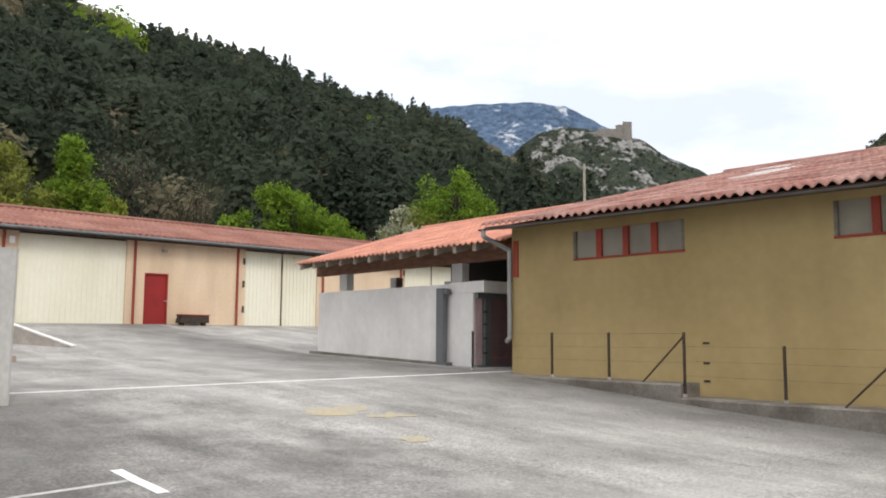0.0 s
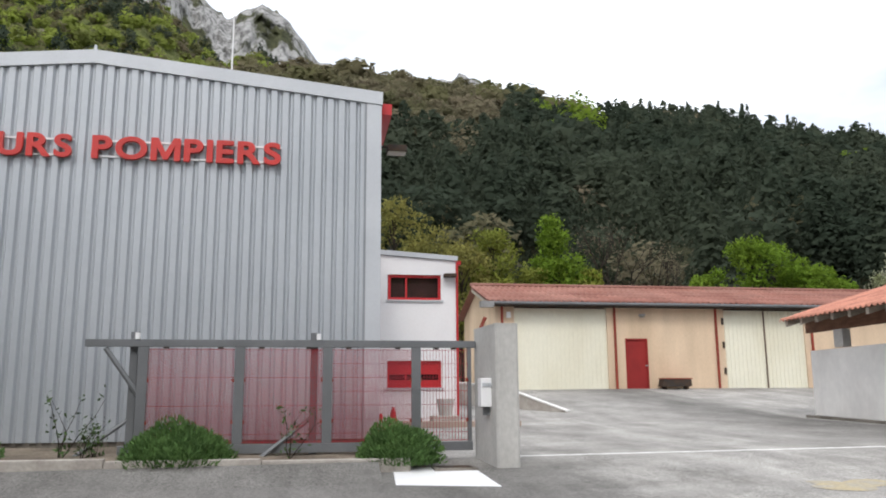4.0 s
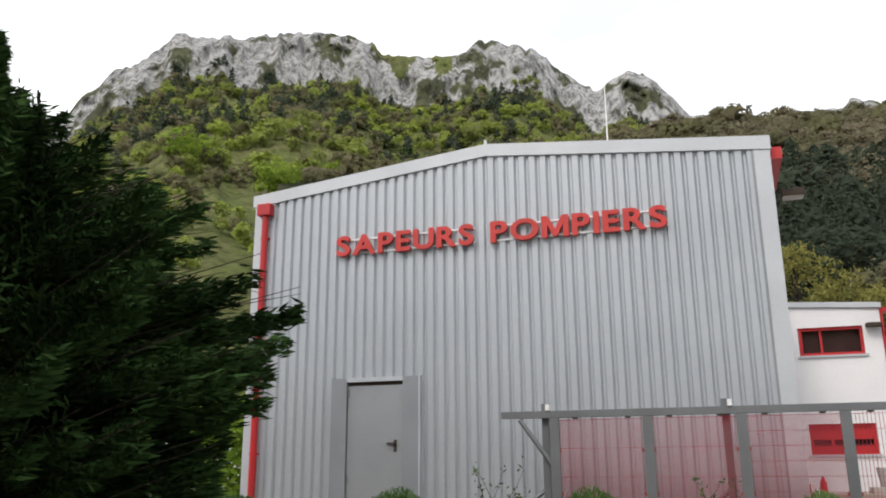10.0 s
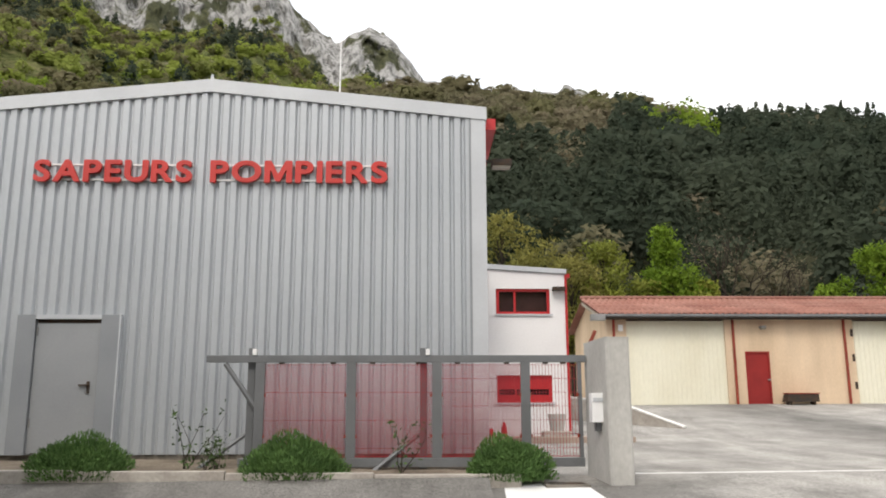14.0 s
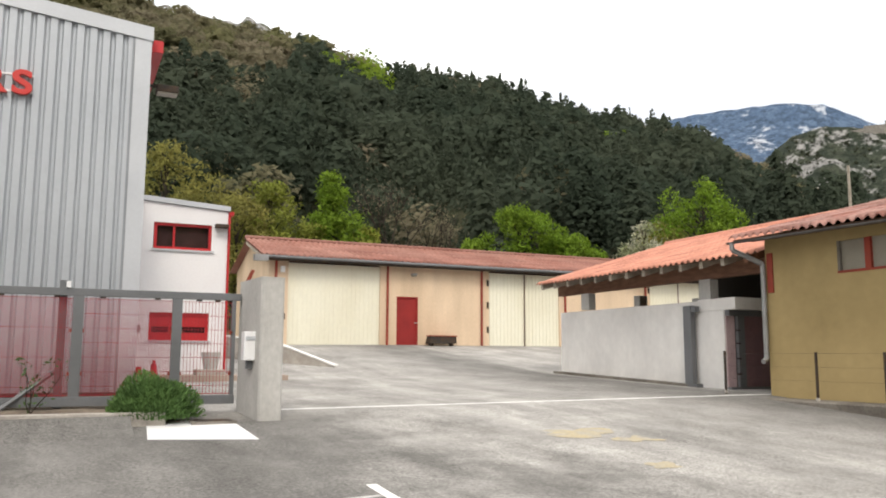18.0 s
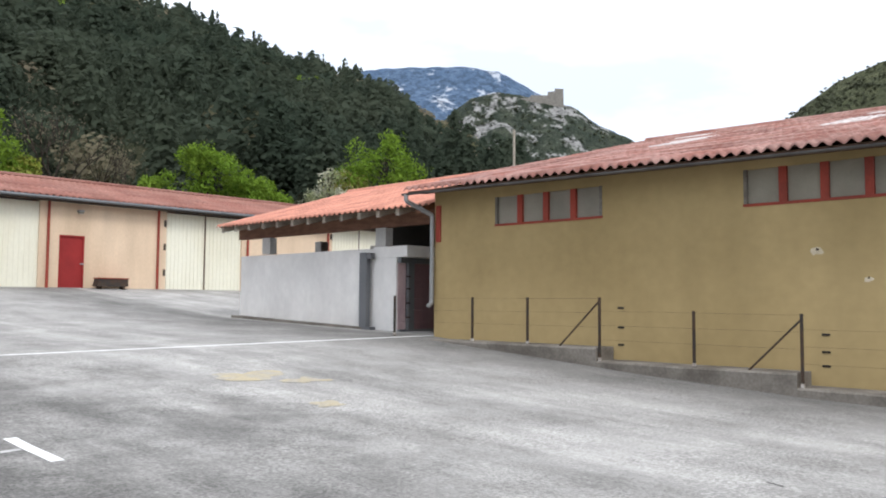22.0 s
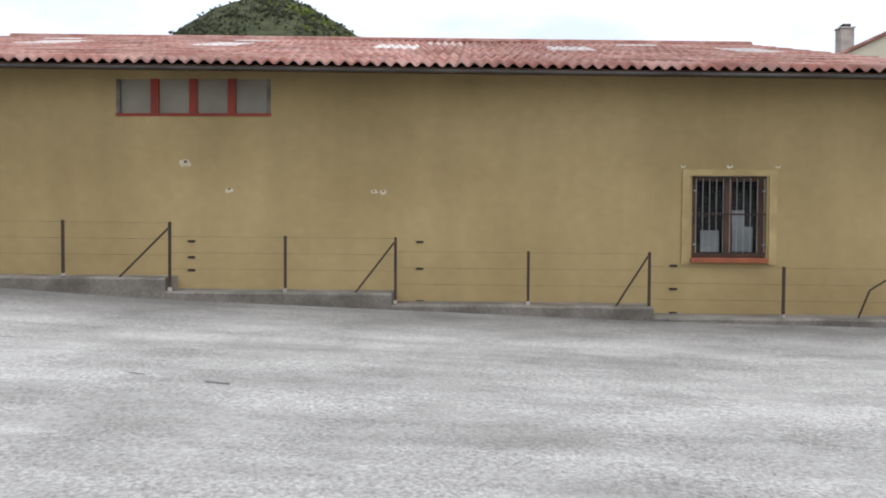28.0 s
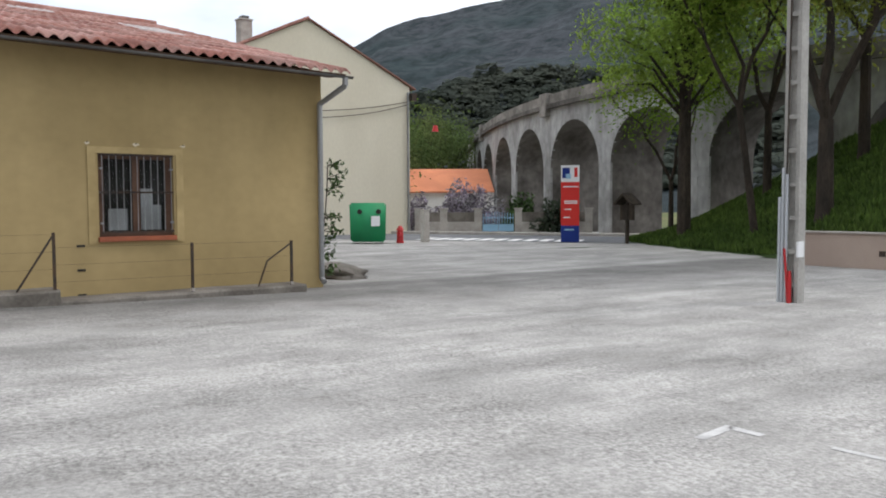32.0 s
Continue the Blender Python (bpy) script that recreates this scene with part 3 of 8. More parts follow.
def leaf_quads(rng, centres, size, stretch=1.0, outward=None, lean=0.0):
    """Small folded leaf clumps, one four-cornered blade at each centre, turned at random."""
    n = len(centres)
    a = rng.normal(size=(n, 3))
    if outward is not None:
        a = a * (1 - lean) + outward * lean * 1.7
    a /= np.linalg.norm(a, axis=1, keepdims=True) + 1e-9
    b = np.cross(a, rng.normal(size=(n, 3)))
    b /= np.linalg.norm(b, axis=1, keepdims=True) + 1e-9
    s = (size * rng.uniform(0.6, 1.35, n))[:, None]
    up = a * s * stretch
    side = b * s * 0.55
    v = np.stack([centres - up * 0.5, centres + side * 0.5, centres + up * 0.6, centres - side * 0.5], 1)
    return v.reshape(-1, 3), np.arange(4 * n).reshape(-1, 4)


# ---- ground and hills ----
GY = (-80, -40, -8, -3, 1, 4.4, 7.1, 9, 12.5, 15.0, 21.5, 32.7, 60)
GH = (-0.7, -0.33, -0.06, 0.03, 0.17, 0.29, 0.46, 0.62, 0.90, 0.93, 1.14, 2.13, 3.6)


def gz(x, y):
    """The height of the yard: it climbs to the north and leans a little to the east."""
    return np.interp(y, GY, GH) - 0.010 * np.clip(13 - np.asarray(x, float), 0, 25) * np.interp(y, (2, 12), (0, 1))


def axis_steps(lo, hi, step, far):
    near = list(np.arange(lo, hi + 0.01, step))
    out, d = [], step
    v = hi
    while v < far:
        d *= 1.35
        v += d
        out.append(v)
    low, d, v = [], step, lo
    while v > -far:
        d *= 1.35
        v -= d
        low.append(v)
    return np.array(low[::-1] + near + out)


def build_ground():
    xs, ys = axis_steps(-14, 40, 1.0, 4200), axis_steps(-40, 44, 1.0, 4200)
    ys = np.unique(np.round(np.append(ys, GY), 3))
    gx, gy = np.meshgrid(xs, ys)
    z = gz(gx, gy)
    v = np.stack([gx, gy, z], -1).reshape(-1, 3)
    nx, ny = len(xs), len(ys)
    i, j = np.meshgrid(np.arange(nx - 1), np.arange(ny - 1))
    a = (j * nx + i).ravel()
    me = arrays_mesh("ground", v, np.stack([a, a + 1, a + nx + 1, a + nx], 1), 4)
    ob = link("ground", me, M_ASPHALT)
    me.materials.append(M_MEADOW)
    for p in me.polygons:
        p.use_smooth = True
        c = p.center
        p.material_index = int(not (-32 < c.x < 70 and -50 < c.y < 46))
    tagged(ob, "worn grey asphalt yard with pale gravel and dark patches", "ground", kind="structure")


build_ground()


class Hill:
    """A hillside that climbs from near to a crest, which runs at given heights (degrees above the eye) over given bearings."""

    def __init__(self, name, crest, near, far, material, label, power=1.15, rough=0.03, steps=(150, 44), cliff=None, seed=1.0, grain=0.02, base=2.0, cliff_material=None, saddle=(0, 0)):
        az, el = np.array(crest).T
        self.az = np.linspace(az.min(), az.max(), steps[0])
        order = np.argsort(az)
        self.el = np.interp(self.az, az[order], el[order])
        if cliff:
            s = np.concatenate([np.linspace(0, cliff[0] - 0.08, steps[1] // 2), np.linspace(cliff[0] - 0.07, 1, steps[1] // 2)])
        else:
            s = np.linspace(0, 1, steps[1])
        s = np.append(s, (1.03, 1.1, 1.25))
        self.s = s
        grid = np.zeros((len(self.az), len(s), 3))
        bare = np.zeros(grid.shape[:2], bool)
        for i, (a, e) in enumerate(zip(self.az, self.el)):
            fine = 0.5 * noise.fractal(Vector((a * 0.9, seed, 0)), 0.8, 2.1, 5) * rough * 16
            top = far * math.tan(radians(e + fine)) + 1.6
            w = noise.fractal(Vector((a * 0.30, seed + 5, 0)), 0.9, 2, 5) * 0.035 if cliff else 0
            for k, t in enumerate(s):
                d = near + (far - near) * t
                if cliff and t <= 1:
                    s0, h0 = cliff[0] + w, cliff[1] + w * 0.6
                    up = max(0.0, (t - s0) / (1 - s0))
                    h = h0 * (t / s0) ** power if t < s0 else h0 + (1 - h0) * (1 - (1 - up) ** 1.6)
                    if up > 0 and t < 0.999:
                        step = noise.fractal(Vector((a * 1.1, h * 9, seed + 9)), 0.75, 2.2, 6)
                        out = (far - near) * 0.026 * step * min(1.0, up * 4) * min(1.0, (1 - up) * 6)
                        h, d = h * (d + out) / d, d + out
                        bare[i, k] = not (saddle[0] < a < saddle[1] and up > 0.42 + 0.6 * noise.noise(Vector((a * 0.8, seed, t * 9))))
                else:
                    h = min(t, 1.0) ** power - max(0, t - 1) * 1.3
                x, y = -math.sin(radians(a)) * d, math.cos(radians(a)) * d
                bump = noise.fractal(Vector((x, y, seed * 50)) * (9.0 / far), 0.9, 2.1, 6) * grain * far * min(1.0, 4 * t) * (1 if t < 0.97 else 0.35)
                grid[i, k] = x, y, base + (top - base) * h + bump
        self.grid = grid
        n, m = grid.shape[:2]
        i, k = np.meshgrid(np.arange(n - 1), np.arange(m - 1), indexing="ij")
        q = (i * m + k).ravel()
        me = arrays_mesh(name, grid.reshape(-1, 3), np.stack([q, q + m, q + m + 1, q + 1], 1), 4)
        self.ob = tagged(link(name, me, material), label, "hill", kind="structure")
        for p in me.polygons:
            p.use_smooth = True
        if cliff_material:
            me.materials.append(cliff_material)
            me.polygons.foreach_set("material_index", bare[i, k].ravel().astype(np.int32))

    def at(self, az, s):
        """Places on the slope at bearings az and parts s of the way up."""
        i = np.interp(az, self.az, np.arange(len(self.az)))
        k = np.interp(s, self.s, np.arange(len(self.s)))
        i0, k0 = np.minimum(i.astype(int), len(self.az) - 2), np.minimum(k.astype(int), len(self.s) - 2)
        fi, fk = (i - i0)[:, None], (k - k0)[:, None]
        g = self.grid
        return (g[i0, k0] * (1 - fi) + g[i0 + 1, k0] * fi) * (1 - fk) + (g[i0, k0 + 1] * (1 - fi) + g[i0 + 1, k0 + 1] * fi) * fk


hill_wood = Hill("backdrop_wooded_hill", [(30, 19.5), (14, 21.0), (0, 22.3), (-5, 21.8), (-12.5, 21.2), (-16, 20.3), (-21, 18.9), (-28.7, 17.7), (-34, 15.9),
                 (-38.7, 15.0), (-42.6, 13.7), (-45.6, 12.0), (-50, 9.6), (-54, 7.3), (-60, 4.5), (-68, 1.5)], 52, 330, M_HILL,
                 "steep hillside covered in dark pine and oak wood", power=1.1, rough=0.02, seed=2.0, grain=0.012, base=3.0)
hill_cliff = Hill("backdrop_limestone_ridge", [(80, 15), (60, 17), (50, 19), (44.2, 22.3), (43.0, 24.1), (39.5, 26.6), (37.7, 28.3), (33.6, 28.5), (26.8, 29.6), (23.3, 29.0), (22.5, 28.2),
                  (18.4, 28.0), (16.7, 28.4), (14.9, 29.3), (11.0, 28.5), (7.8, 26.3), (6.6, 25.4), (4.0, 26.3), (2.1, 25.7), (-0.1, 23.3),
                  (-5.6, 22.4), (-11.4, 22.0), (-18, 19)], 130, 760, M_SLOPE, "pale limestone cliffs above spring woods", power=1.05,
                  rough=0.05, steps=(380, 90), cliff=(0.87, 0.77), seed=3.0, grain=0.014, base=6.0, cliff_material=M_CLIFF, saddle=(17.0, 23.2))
# no air lies between; this mountain's haze is only its blue tint
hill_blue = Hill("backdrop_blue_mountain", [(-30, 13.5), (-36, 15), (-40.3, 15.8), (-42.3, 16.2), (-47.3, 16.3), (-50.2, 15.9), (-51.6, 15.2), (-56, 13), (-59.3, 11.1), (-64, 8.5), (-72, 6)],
                 1500, 2600, M_FARHILL, "distant mountain with pale cliffs, coloured blue for distance haze", rough=0.008, steps=(140, 40), seed=4.0, grain=0.010)
hill_castle = Hill("backdrop_castle_crag", [(-40, 7), (-43, 10), (-46.8, 13), (-48.3, 14.1), (-50.5, 14.7), (-53.6, 14.2), (-55.3, 13.6), (-56.9, 12.4), (-59.3, 11.1), (-63, 8.7), (-70, 5), (-76, 3)],
                   520, 860, M_CASTLE, "rocky crag with scrub and a ruined fort", rough=0.012, steps=(170, 60), seed=5.0, grain=0.016)
hill_dome = Hill("backdrop_dome_hill", [(-58, 4), (-64, 7.6), (-66, 9.3), (-69.1, 11.8), (-72.3, 14.0), (-76.1, 15.3), (-78.4, 14.7), (-80.9, 13.4), (-82.6, 12.4), (-87, 9.2), (-95, 6), (-104, 3)],
                 240, 420, M_DOME, "round hill with scrub oak and meadow green", power=0.9, rough=0.012, steps=(110, 36), seed=6.0, grain=0.006)
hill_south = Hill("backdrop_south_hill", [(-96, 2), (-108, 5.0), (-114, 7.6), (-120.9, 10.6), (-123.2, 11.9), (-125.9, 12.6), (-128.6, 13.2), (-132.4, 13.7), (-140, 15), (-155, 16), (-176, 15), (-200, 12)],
                  170, 620, M_SOUTH, "brown and green hillside with haze mixed into its colour", rough=0.008, steps=(180, 50), seed=7.0, grain=0.015, base=-1.0)


# ---- the woods on the hills ----
def crown(rng, shape, blades=200, leaf=0.05, lobes=6):
    """One far tree's crown, about 1 high, of many leaf blades: rows of place and outward direction, and triangles.
    shape: 'pine' (ragged cone), 'spire' (slim cone) or 'round' (several lobes)."""
    if shape == "round":
        mid = rng.normal(size=(lobes, 3))
        mid /= np.linalg.norm(mid, axis=1, keepdims=True)
        mid = mid * 0.24 * rng.uniform(0.6, 1.15, (lobes, 1)) + (0, 0, 0.52)
        size = rng.uniform(0.15, 0.27, lobes) * (6 / lobes) ** 0.3
        which = rng.choice(lobes, blades, p=size ** 2 / (size ** 2).sum())
        d = rng.normal(size=(blades, 3)) + (0, 0, 0.25)
        d /= np.linalg.norm(d, axis=1, keepdims=True)
        c = mid[which] + d * (size[which] * rng.uniform(0.45, 1.12, blades) ** 0.6)[:, None]
        d = d + (c - (0, 0, 0.45)) * 2.0
    else:
        wide = 0.25 if shape == "pine" else 0.13
        tiers, turn = rng.uniform(7, 10), rng.uniform(0, 6)
        z = 1 - rng.uniform(0, 0.92, blades) ** 0.8
        a = rng.uniform(0, math.tau, blades)
        girth = wide * np.clip(1 - z, 0, 1) ** (0.62 if shape == "pine" else 0.95) * (0.82 + 0.26 * ((z * tiers) % 1.0 < 0.45)) + 0.008
        bulge = 1 + 0.22 * np.sin(a * 2 + z * 5 + turn) + 0.16 * np.sin(a * 3 - z * 11)
        r = girth * bulge * rng.uniform(0.3, 1.18, blades) ** 0.6
        c = np.stack([r * np.cos(a), r * np.sin(a), z - 0.10 * r], 1)
        d = np.stack([np.cos(a), np.sin(a), np.full(blades, 0.55)], 1)
    d /= np.linalg.norm(d, axis=1, keepdims=True)
    a = np.cross(d, rng.normal(size=d.shape))
    a /= np.linalg.norm(a, axis=1, keepdims=True)
    b = np.cross(d + rng.normal(size=d.shape) * 0.7, a)
    b /= np.linalg.norm(b, axis=1, keepdims=True)
    q = leaf * rng.uniform(0.6, 1.5, (blades, 1))
    soft = d + rng.normal(size=d.shape) * 0.07 + (0, 0, 0.45)
    tri = np.stack([c + a * q, c - a * q * 0.6 + b * q * 0.9, c - a * q * 0.6 - b * q * 0.9], 1)
    face = np.cross(tri[:, 1] - tri[:, 0], tri[:, 2] - tri[:, 0])
    wrong = (face * soft).sum(1) < 0
    tri[wrong] = tri[wrong][:, ::-1]
    tri = tri.reshape(-1, 3)
    out = np.repeat(soft, 3, 0)
    out /= np.linalg.norm(out, axis=1, keepdims=True)
    return np.concatenate([tri, out], 1), np.arange(len(tri)).reshape(-1, 3)


def wood(name, hills, count, templates, height, material, label, seed, squash=1.0, spots=None, clump=0.02):
    """Many far trees as one mesh. hills: (hill, bearings, part of the slope, share)."""
    rng = np.random.default_rng(seed)
    found = []
    for hill, (a0, a1), (s0, s1), share in hills:
        n = int(count * share)
        az = rng.uniform(a0, a1, n * 3)
        s = s0 + (s1 - s0) * np.sqrt(rng.uniform(0, 1, n * 3))
        p = hill.at(az, s)
        keep = np.array([noise.noise(Vector(q) * clump + Vector((seed, 0, 0))) for q in p]) > rng.uniform(-0.55, 0.25, len(p))
        found.append(p[keep][:n])
    if spots is not None:
        found.append(spots)
    found = np.concatenate(found)
    verts, lie, faces, base = [], [], [], 0
    pick = rng.integers(0, len(templates), len(found))
    for k, (t, f) in enumerate(templates):
        p = found[pick == k]
        h = height * np.clip(rng.normal(0.95, 0.25, len(p)), 0.5, 1.7)
        a = rng.uniform(0, 6.28, len(p))
        c, s = np.cos(a), np.sin(a)
        w = h * squash * rng.uniform(0.8, 1.25, len(p))
        x = (t[None, :, 0] * c[:, None] - t[None, :, 1] * s[:, None]) * w[:, None]
        y = (t[None, :, 0] * s[:, None] + t[None, :, 1] * c[:, None]) * w[:, None]
        z = t[None, :, 2] * h[:, None] - 0.12 * h[:, None]
        verts.append((np.stack([x, y, z], -1) + p[:, None, :]).reshape(-1, 3))
        nx, ny = t[None, :, 3] * c[:, None] - t[None, :, 4] * s[:, None], t[None, :, 3] * s[:, None] + t[None, :, 4] * c[:, None]
        lie.append(np.stack([nx, ny, np.broadcast_to(t[None, :, 5], nx.shape)], -1).reshape(-1, 3))
        faces.append((f[None] + (base + np.arange(len(p)) * len(t))[:, None, None]).reshape(-1, 3))
        base += len(p) * len(t)
    me = arrays_mesh(name, np.concatenate(verts), np.concatenate(faces), 3)
    me.polygons.foreach_set("use_smooth", np.ones(len(me.polygons), bool))
    me.normals_split_custom_set_from_vertices(np.concatenate(lie))
    tagged(link(name, me, material), label, "woodland", kind="stuff")


rng0 = np.random.default_rng(5)
PINE = [crown(rng0, "pine", 760, 0.024) for _ in range(6)]
PINE_MID = [crown(rng0, "pine", 380, 0.033) for _ in range(6)]
PINE_FAR = [crown(rng0, "pine", 120, 0.060) for _ in range(5)]
ROUND = [crown(rng0, "round", 520, 0.034, 8) for _ in range(5)]
OAK = [crown(rng0, "round", 140, 0.066) for _ in range(5)]
SPIRE = [crown(rng0, "spire", 160, 0.030) for _ in range(3)]
SMALL = [crown(rng0, "round", 84, 0.085, 5) for _ in range(5)]
TINY = [crown(rng0, "round", 44, 0.115, 4) for _ in range(5)]
wood("pine_wood", [(hill_wood, (-52, 10), (0.05, 0.30), 1.0)], 760, PINE + ROUND[:1], 9.5, L_DARK, "dark green pine trees over the lower hillside", 11, 1.25)
wood("middle_pine_wood", [(hill_wood, (-46, -4), (0.27, 0.46), 0.58), (hill_wood, (-4, 8), (0.27, 0.38), 0.08), (hill_wood, (-44, -14), (0.44, 0.64), 0.34)], 1300, PINE_MID + OAK[:1], 9.0, L_DARK, "dark green pine trees across the hillside", 25, 1.3)
wood("upper_pine_wood", [(hill_wood, (-44, -14), (0.55, 0.80), 0.62), (hill_wood, (-42, -22), (0.70, 0.99), 0.38)], 800, PINE_FAR, 9.0, L_DARK, "dark green pine trees on the upper hillside", 24, 1.3)
wood("lower_oak_wood", [(hill_wood, (-62, -40), (0.05, 0.5), 0.55), (hill_wood, (-40, 12), (0.06, 0.5), 0.45)], 190, ROUND, 6.5, L_OLIVE, "olive oaks among the lower pines", 26, 1.3)
wood("oak_wood", [(hill_wood, (-64, 28), (0.46, 1.0), 0.40), (hill_wood, (-20, 20), (0.46, 1.0), 0.40), (hill_wood, (-64, -44), (0.2, 1.0), 0.20)], 2700, OAK, 6.0, L_OLIVE, "olive and brown oak trees over the hillside", 12, 1.3)
wood("spruce_row", [(hill_wood, (-39, -20), (0.955, 1.0), 1.0)], 26, SPIRE, 11.5, L_DARK, "dark pointed conifers along the hilltop", 19, 1.1)


def on_slope(hill, spots):
    """Places on a hill seen at the given bearings and heights in degrees."""
    out = []
    for az, el in spots:
        s = np.linspace(0.02, 1.0, 200)
        p = hill.at(np.full(200, az), s)
        e = np.degrees(np.arctan2(p[:, 2] - 1.6, np.hypot(p[:, 0], p[:, 1])))
        out.append(p[int(np.argmin(np.abs(e - el)))])
    return np.array(out)


wood("lime_green_trees", [], 0, ROUND, 13.0, L_LIME, "single fresh lime-green trees among the dark wood", 20, 1.2,
     on_slope(hill_wood, ((-16.2, 18.2), (-17.0, 18.4), (-17.8, 18.2), (-18.7, 17.9), (-19.6, 17.4), (-17.3, 17.6), (-18.2, 17.4), (-36.5, 13.6), (-37.2, 13.4), (-36.9, 13.0), (2.5, 19.6))))
wood("lime_slope_trees", [], 0, ROUND, 16.0, L_LIME, "fresh lime-green trees on the slope below the cliffs", 22, 1.5,
     on_slope(hill_cliff, ((28.4, 19.2), (29.6, 18.6), (27.2, 18.8), (30.6, 18.0), (26.0, 19.6), (34.5, 20.5), (36.0, 20.0), (20.5, 21.5))))
wood("far_oak_wood", [(hill_cliff, (-10, 58), (0.15, 0.87), 0.88), (hill_wood, (-20, 26), (0.7, 1.0), 0.12)], 1900, SMALL, 9.0, L_FAROAK, "brownish oaks below the cliffs", 17, 1.3)
wood("spring_wood", [(hill_cliff, (-6, 60), (0.05, 0.87), 1.0)], 1500, SMALL, 9.5, L_SPRING, "fresh yellow-green spring trees over the hillside", 13, 1.35)
wood("dark_slope_wood", [(hill_cliff, (-6, 60), (0.35, 0.88), 1.0)], 620, PINE_FAR + SMALL[:1], 12.0, L_DARK, "dark pines among the spring woods", 16, 1.25, clump=0.012)
wood("crag_scrub", [(hill_castle, (-72, -42), (0.0, 0.97), 1.0)], 800, TINY, 3.4, L_CRAG, "scrub oak dotted over the crags", 14, 1.3)
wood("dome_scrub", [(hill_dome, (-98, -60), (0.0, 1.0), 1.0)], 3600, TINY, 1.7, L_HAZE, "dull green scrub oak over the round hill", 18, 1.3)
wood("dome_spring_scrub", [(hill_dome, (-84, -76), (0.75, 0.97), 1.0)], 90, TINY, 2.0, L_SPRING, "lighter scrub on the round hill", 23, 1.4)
wood("south_wood", [(hill_south, (-150, -112), (0.0, 0.34), 1.0)], 1500, TINY, 5.0, L_SOUTH, "woods on the far southern slope, greyed for haze", 15, 1.9)


def castle_ruin():
    p = hill_castle.at(np.array([-54.3]), np.array([0.99]))[0]
    ruin = thing("castle_ruin", tuple(p - (0, 0, 4)), "small ruined stone fort on the crag top", "castle")
    d = Vector((p[0], p[1], 0)).normalized()
    e = Vector((-d.y, d.x, 0)) * -1
    bm = bmesh.new()
    for off, w, h in ((3, 9, 20), (-5, 8, 17), (-18, 18, 13), (-35, 16, 11), (-51, 16, 12), (-66, 14, 9)):
        c = Vector(p) + e * off
        b0 = bmesh.ops.create_cube(bm, size=1.0)["verts"]
        for v in b0:
            v.co = c + e * v.co.x * w + d * v.co.y * 8 + Vector((0, 0, (v.co.z + 0.5) * h - 5 + random.uniform(-1, 1) * (v.co.z > 0)))
    part("ruined_wall", bm, M_PARAPET, ruin)


castle_ruin()


# ---- the ochre warehouse ----
YX, YN, YS = 13.0, 12.43, -7.65
RX, EX = 22.8, 12.45


def roof_z(x, y):
    return 3.90 + 0.250 * (min(x, 2 * RX - x) - EX) + 0.014 * y


def wave_sheet(name, waves, pitch, length, rise, lap=0.05, amp=0.028, seg=6, thick=0.012):
    """One corrugated tile sheet: it lies from the origin up the slope (x) and across (y)."""
    n = waves * seg
    v, f = [], []
    for k in range(n + 1):
        y = k * pitch / seg
        h = amp * (1 - math.cos(2 * math.pi * k / seg))
        for x, z in ((0, 0.018), (length + lap, rise), (0, 0.018 - thick - 0.03)):
            v.append((x, y, z + h))
    for k in range(n):
        a = 3 * k
        f.append((a, a + 1, a + 4, a + 3))
        f.append((a + 2, a, a + 3, a + 5))
    me = bpy.data.meshes.new(name)
    me.from_pydata(v, [], f)
    for p in me.polygons:
        p.use_smooth = True
    return me


def sheet_roof(roof, name, x0, x1, ya, yb, zf, cols, rows, material, amp=0.028, waves=5, light=None, light_mat=None, flip=False, axis="x"):
    """Lays rows of tile sheets up one slope, each an object of its own on a shared mesh."""
    w, ln = (yb - ya) / cols, (x1 - x0) / rows
    me = wave_sheet(name, waves, w / waves, abs(ln), 0.0, amp=amp)
    me.materials.append(material)
    for r in range(rows):
        for c in range(cols):
            y, x = ya + c * w, x0 + r * ln
            use = me
            if light and light(r, c):
                use = bpy.data.meshes.get(name + "_light")
                if use is None:
                    use = me.copy()
                    use.name = name + "_light"
                    use.materials.clear()
                    use.materials.append(light_mat)
            ob = new(name, use)
            ob.parent = roof
            z, z1, zy = zf(x, y), zf(x + ln, y), zf(x, y + w)
            ex, ey = Vector((ln, 0, z1 - z)) / abs(ln), Vector((0, w, zy - z)) / w
            m = Matrix(((ex.x, ey.x, 0, x), (0, 1, 0, y), (ex.z, ey.z, 1, z + random.uniform(0, 0.006)), (0, 0, 0, 1)))
            if axis == "y":
                m = Matrix(((0, 1, 0, y), (ex.x, 0, 0, x), (ex.z, ey.z, 1, z + random.uniform(0, 0.006)), (0, 0, 0, 1)))
            ob.matrix_parent_inverse = m


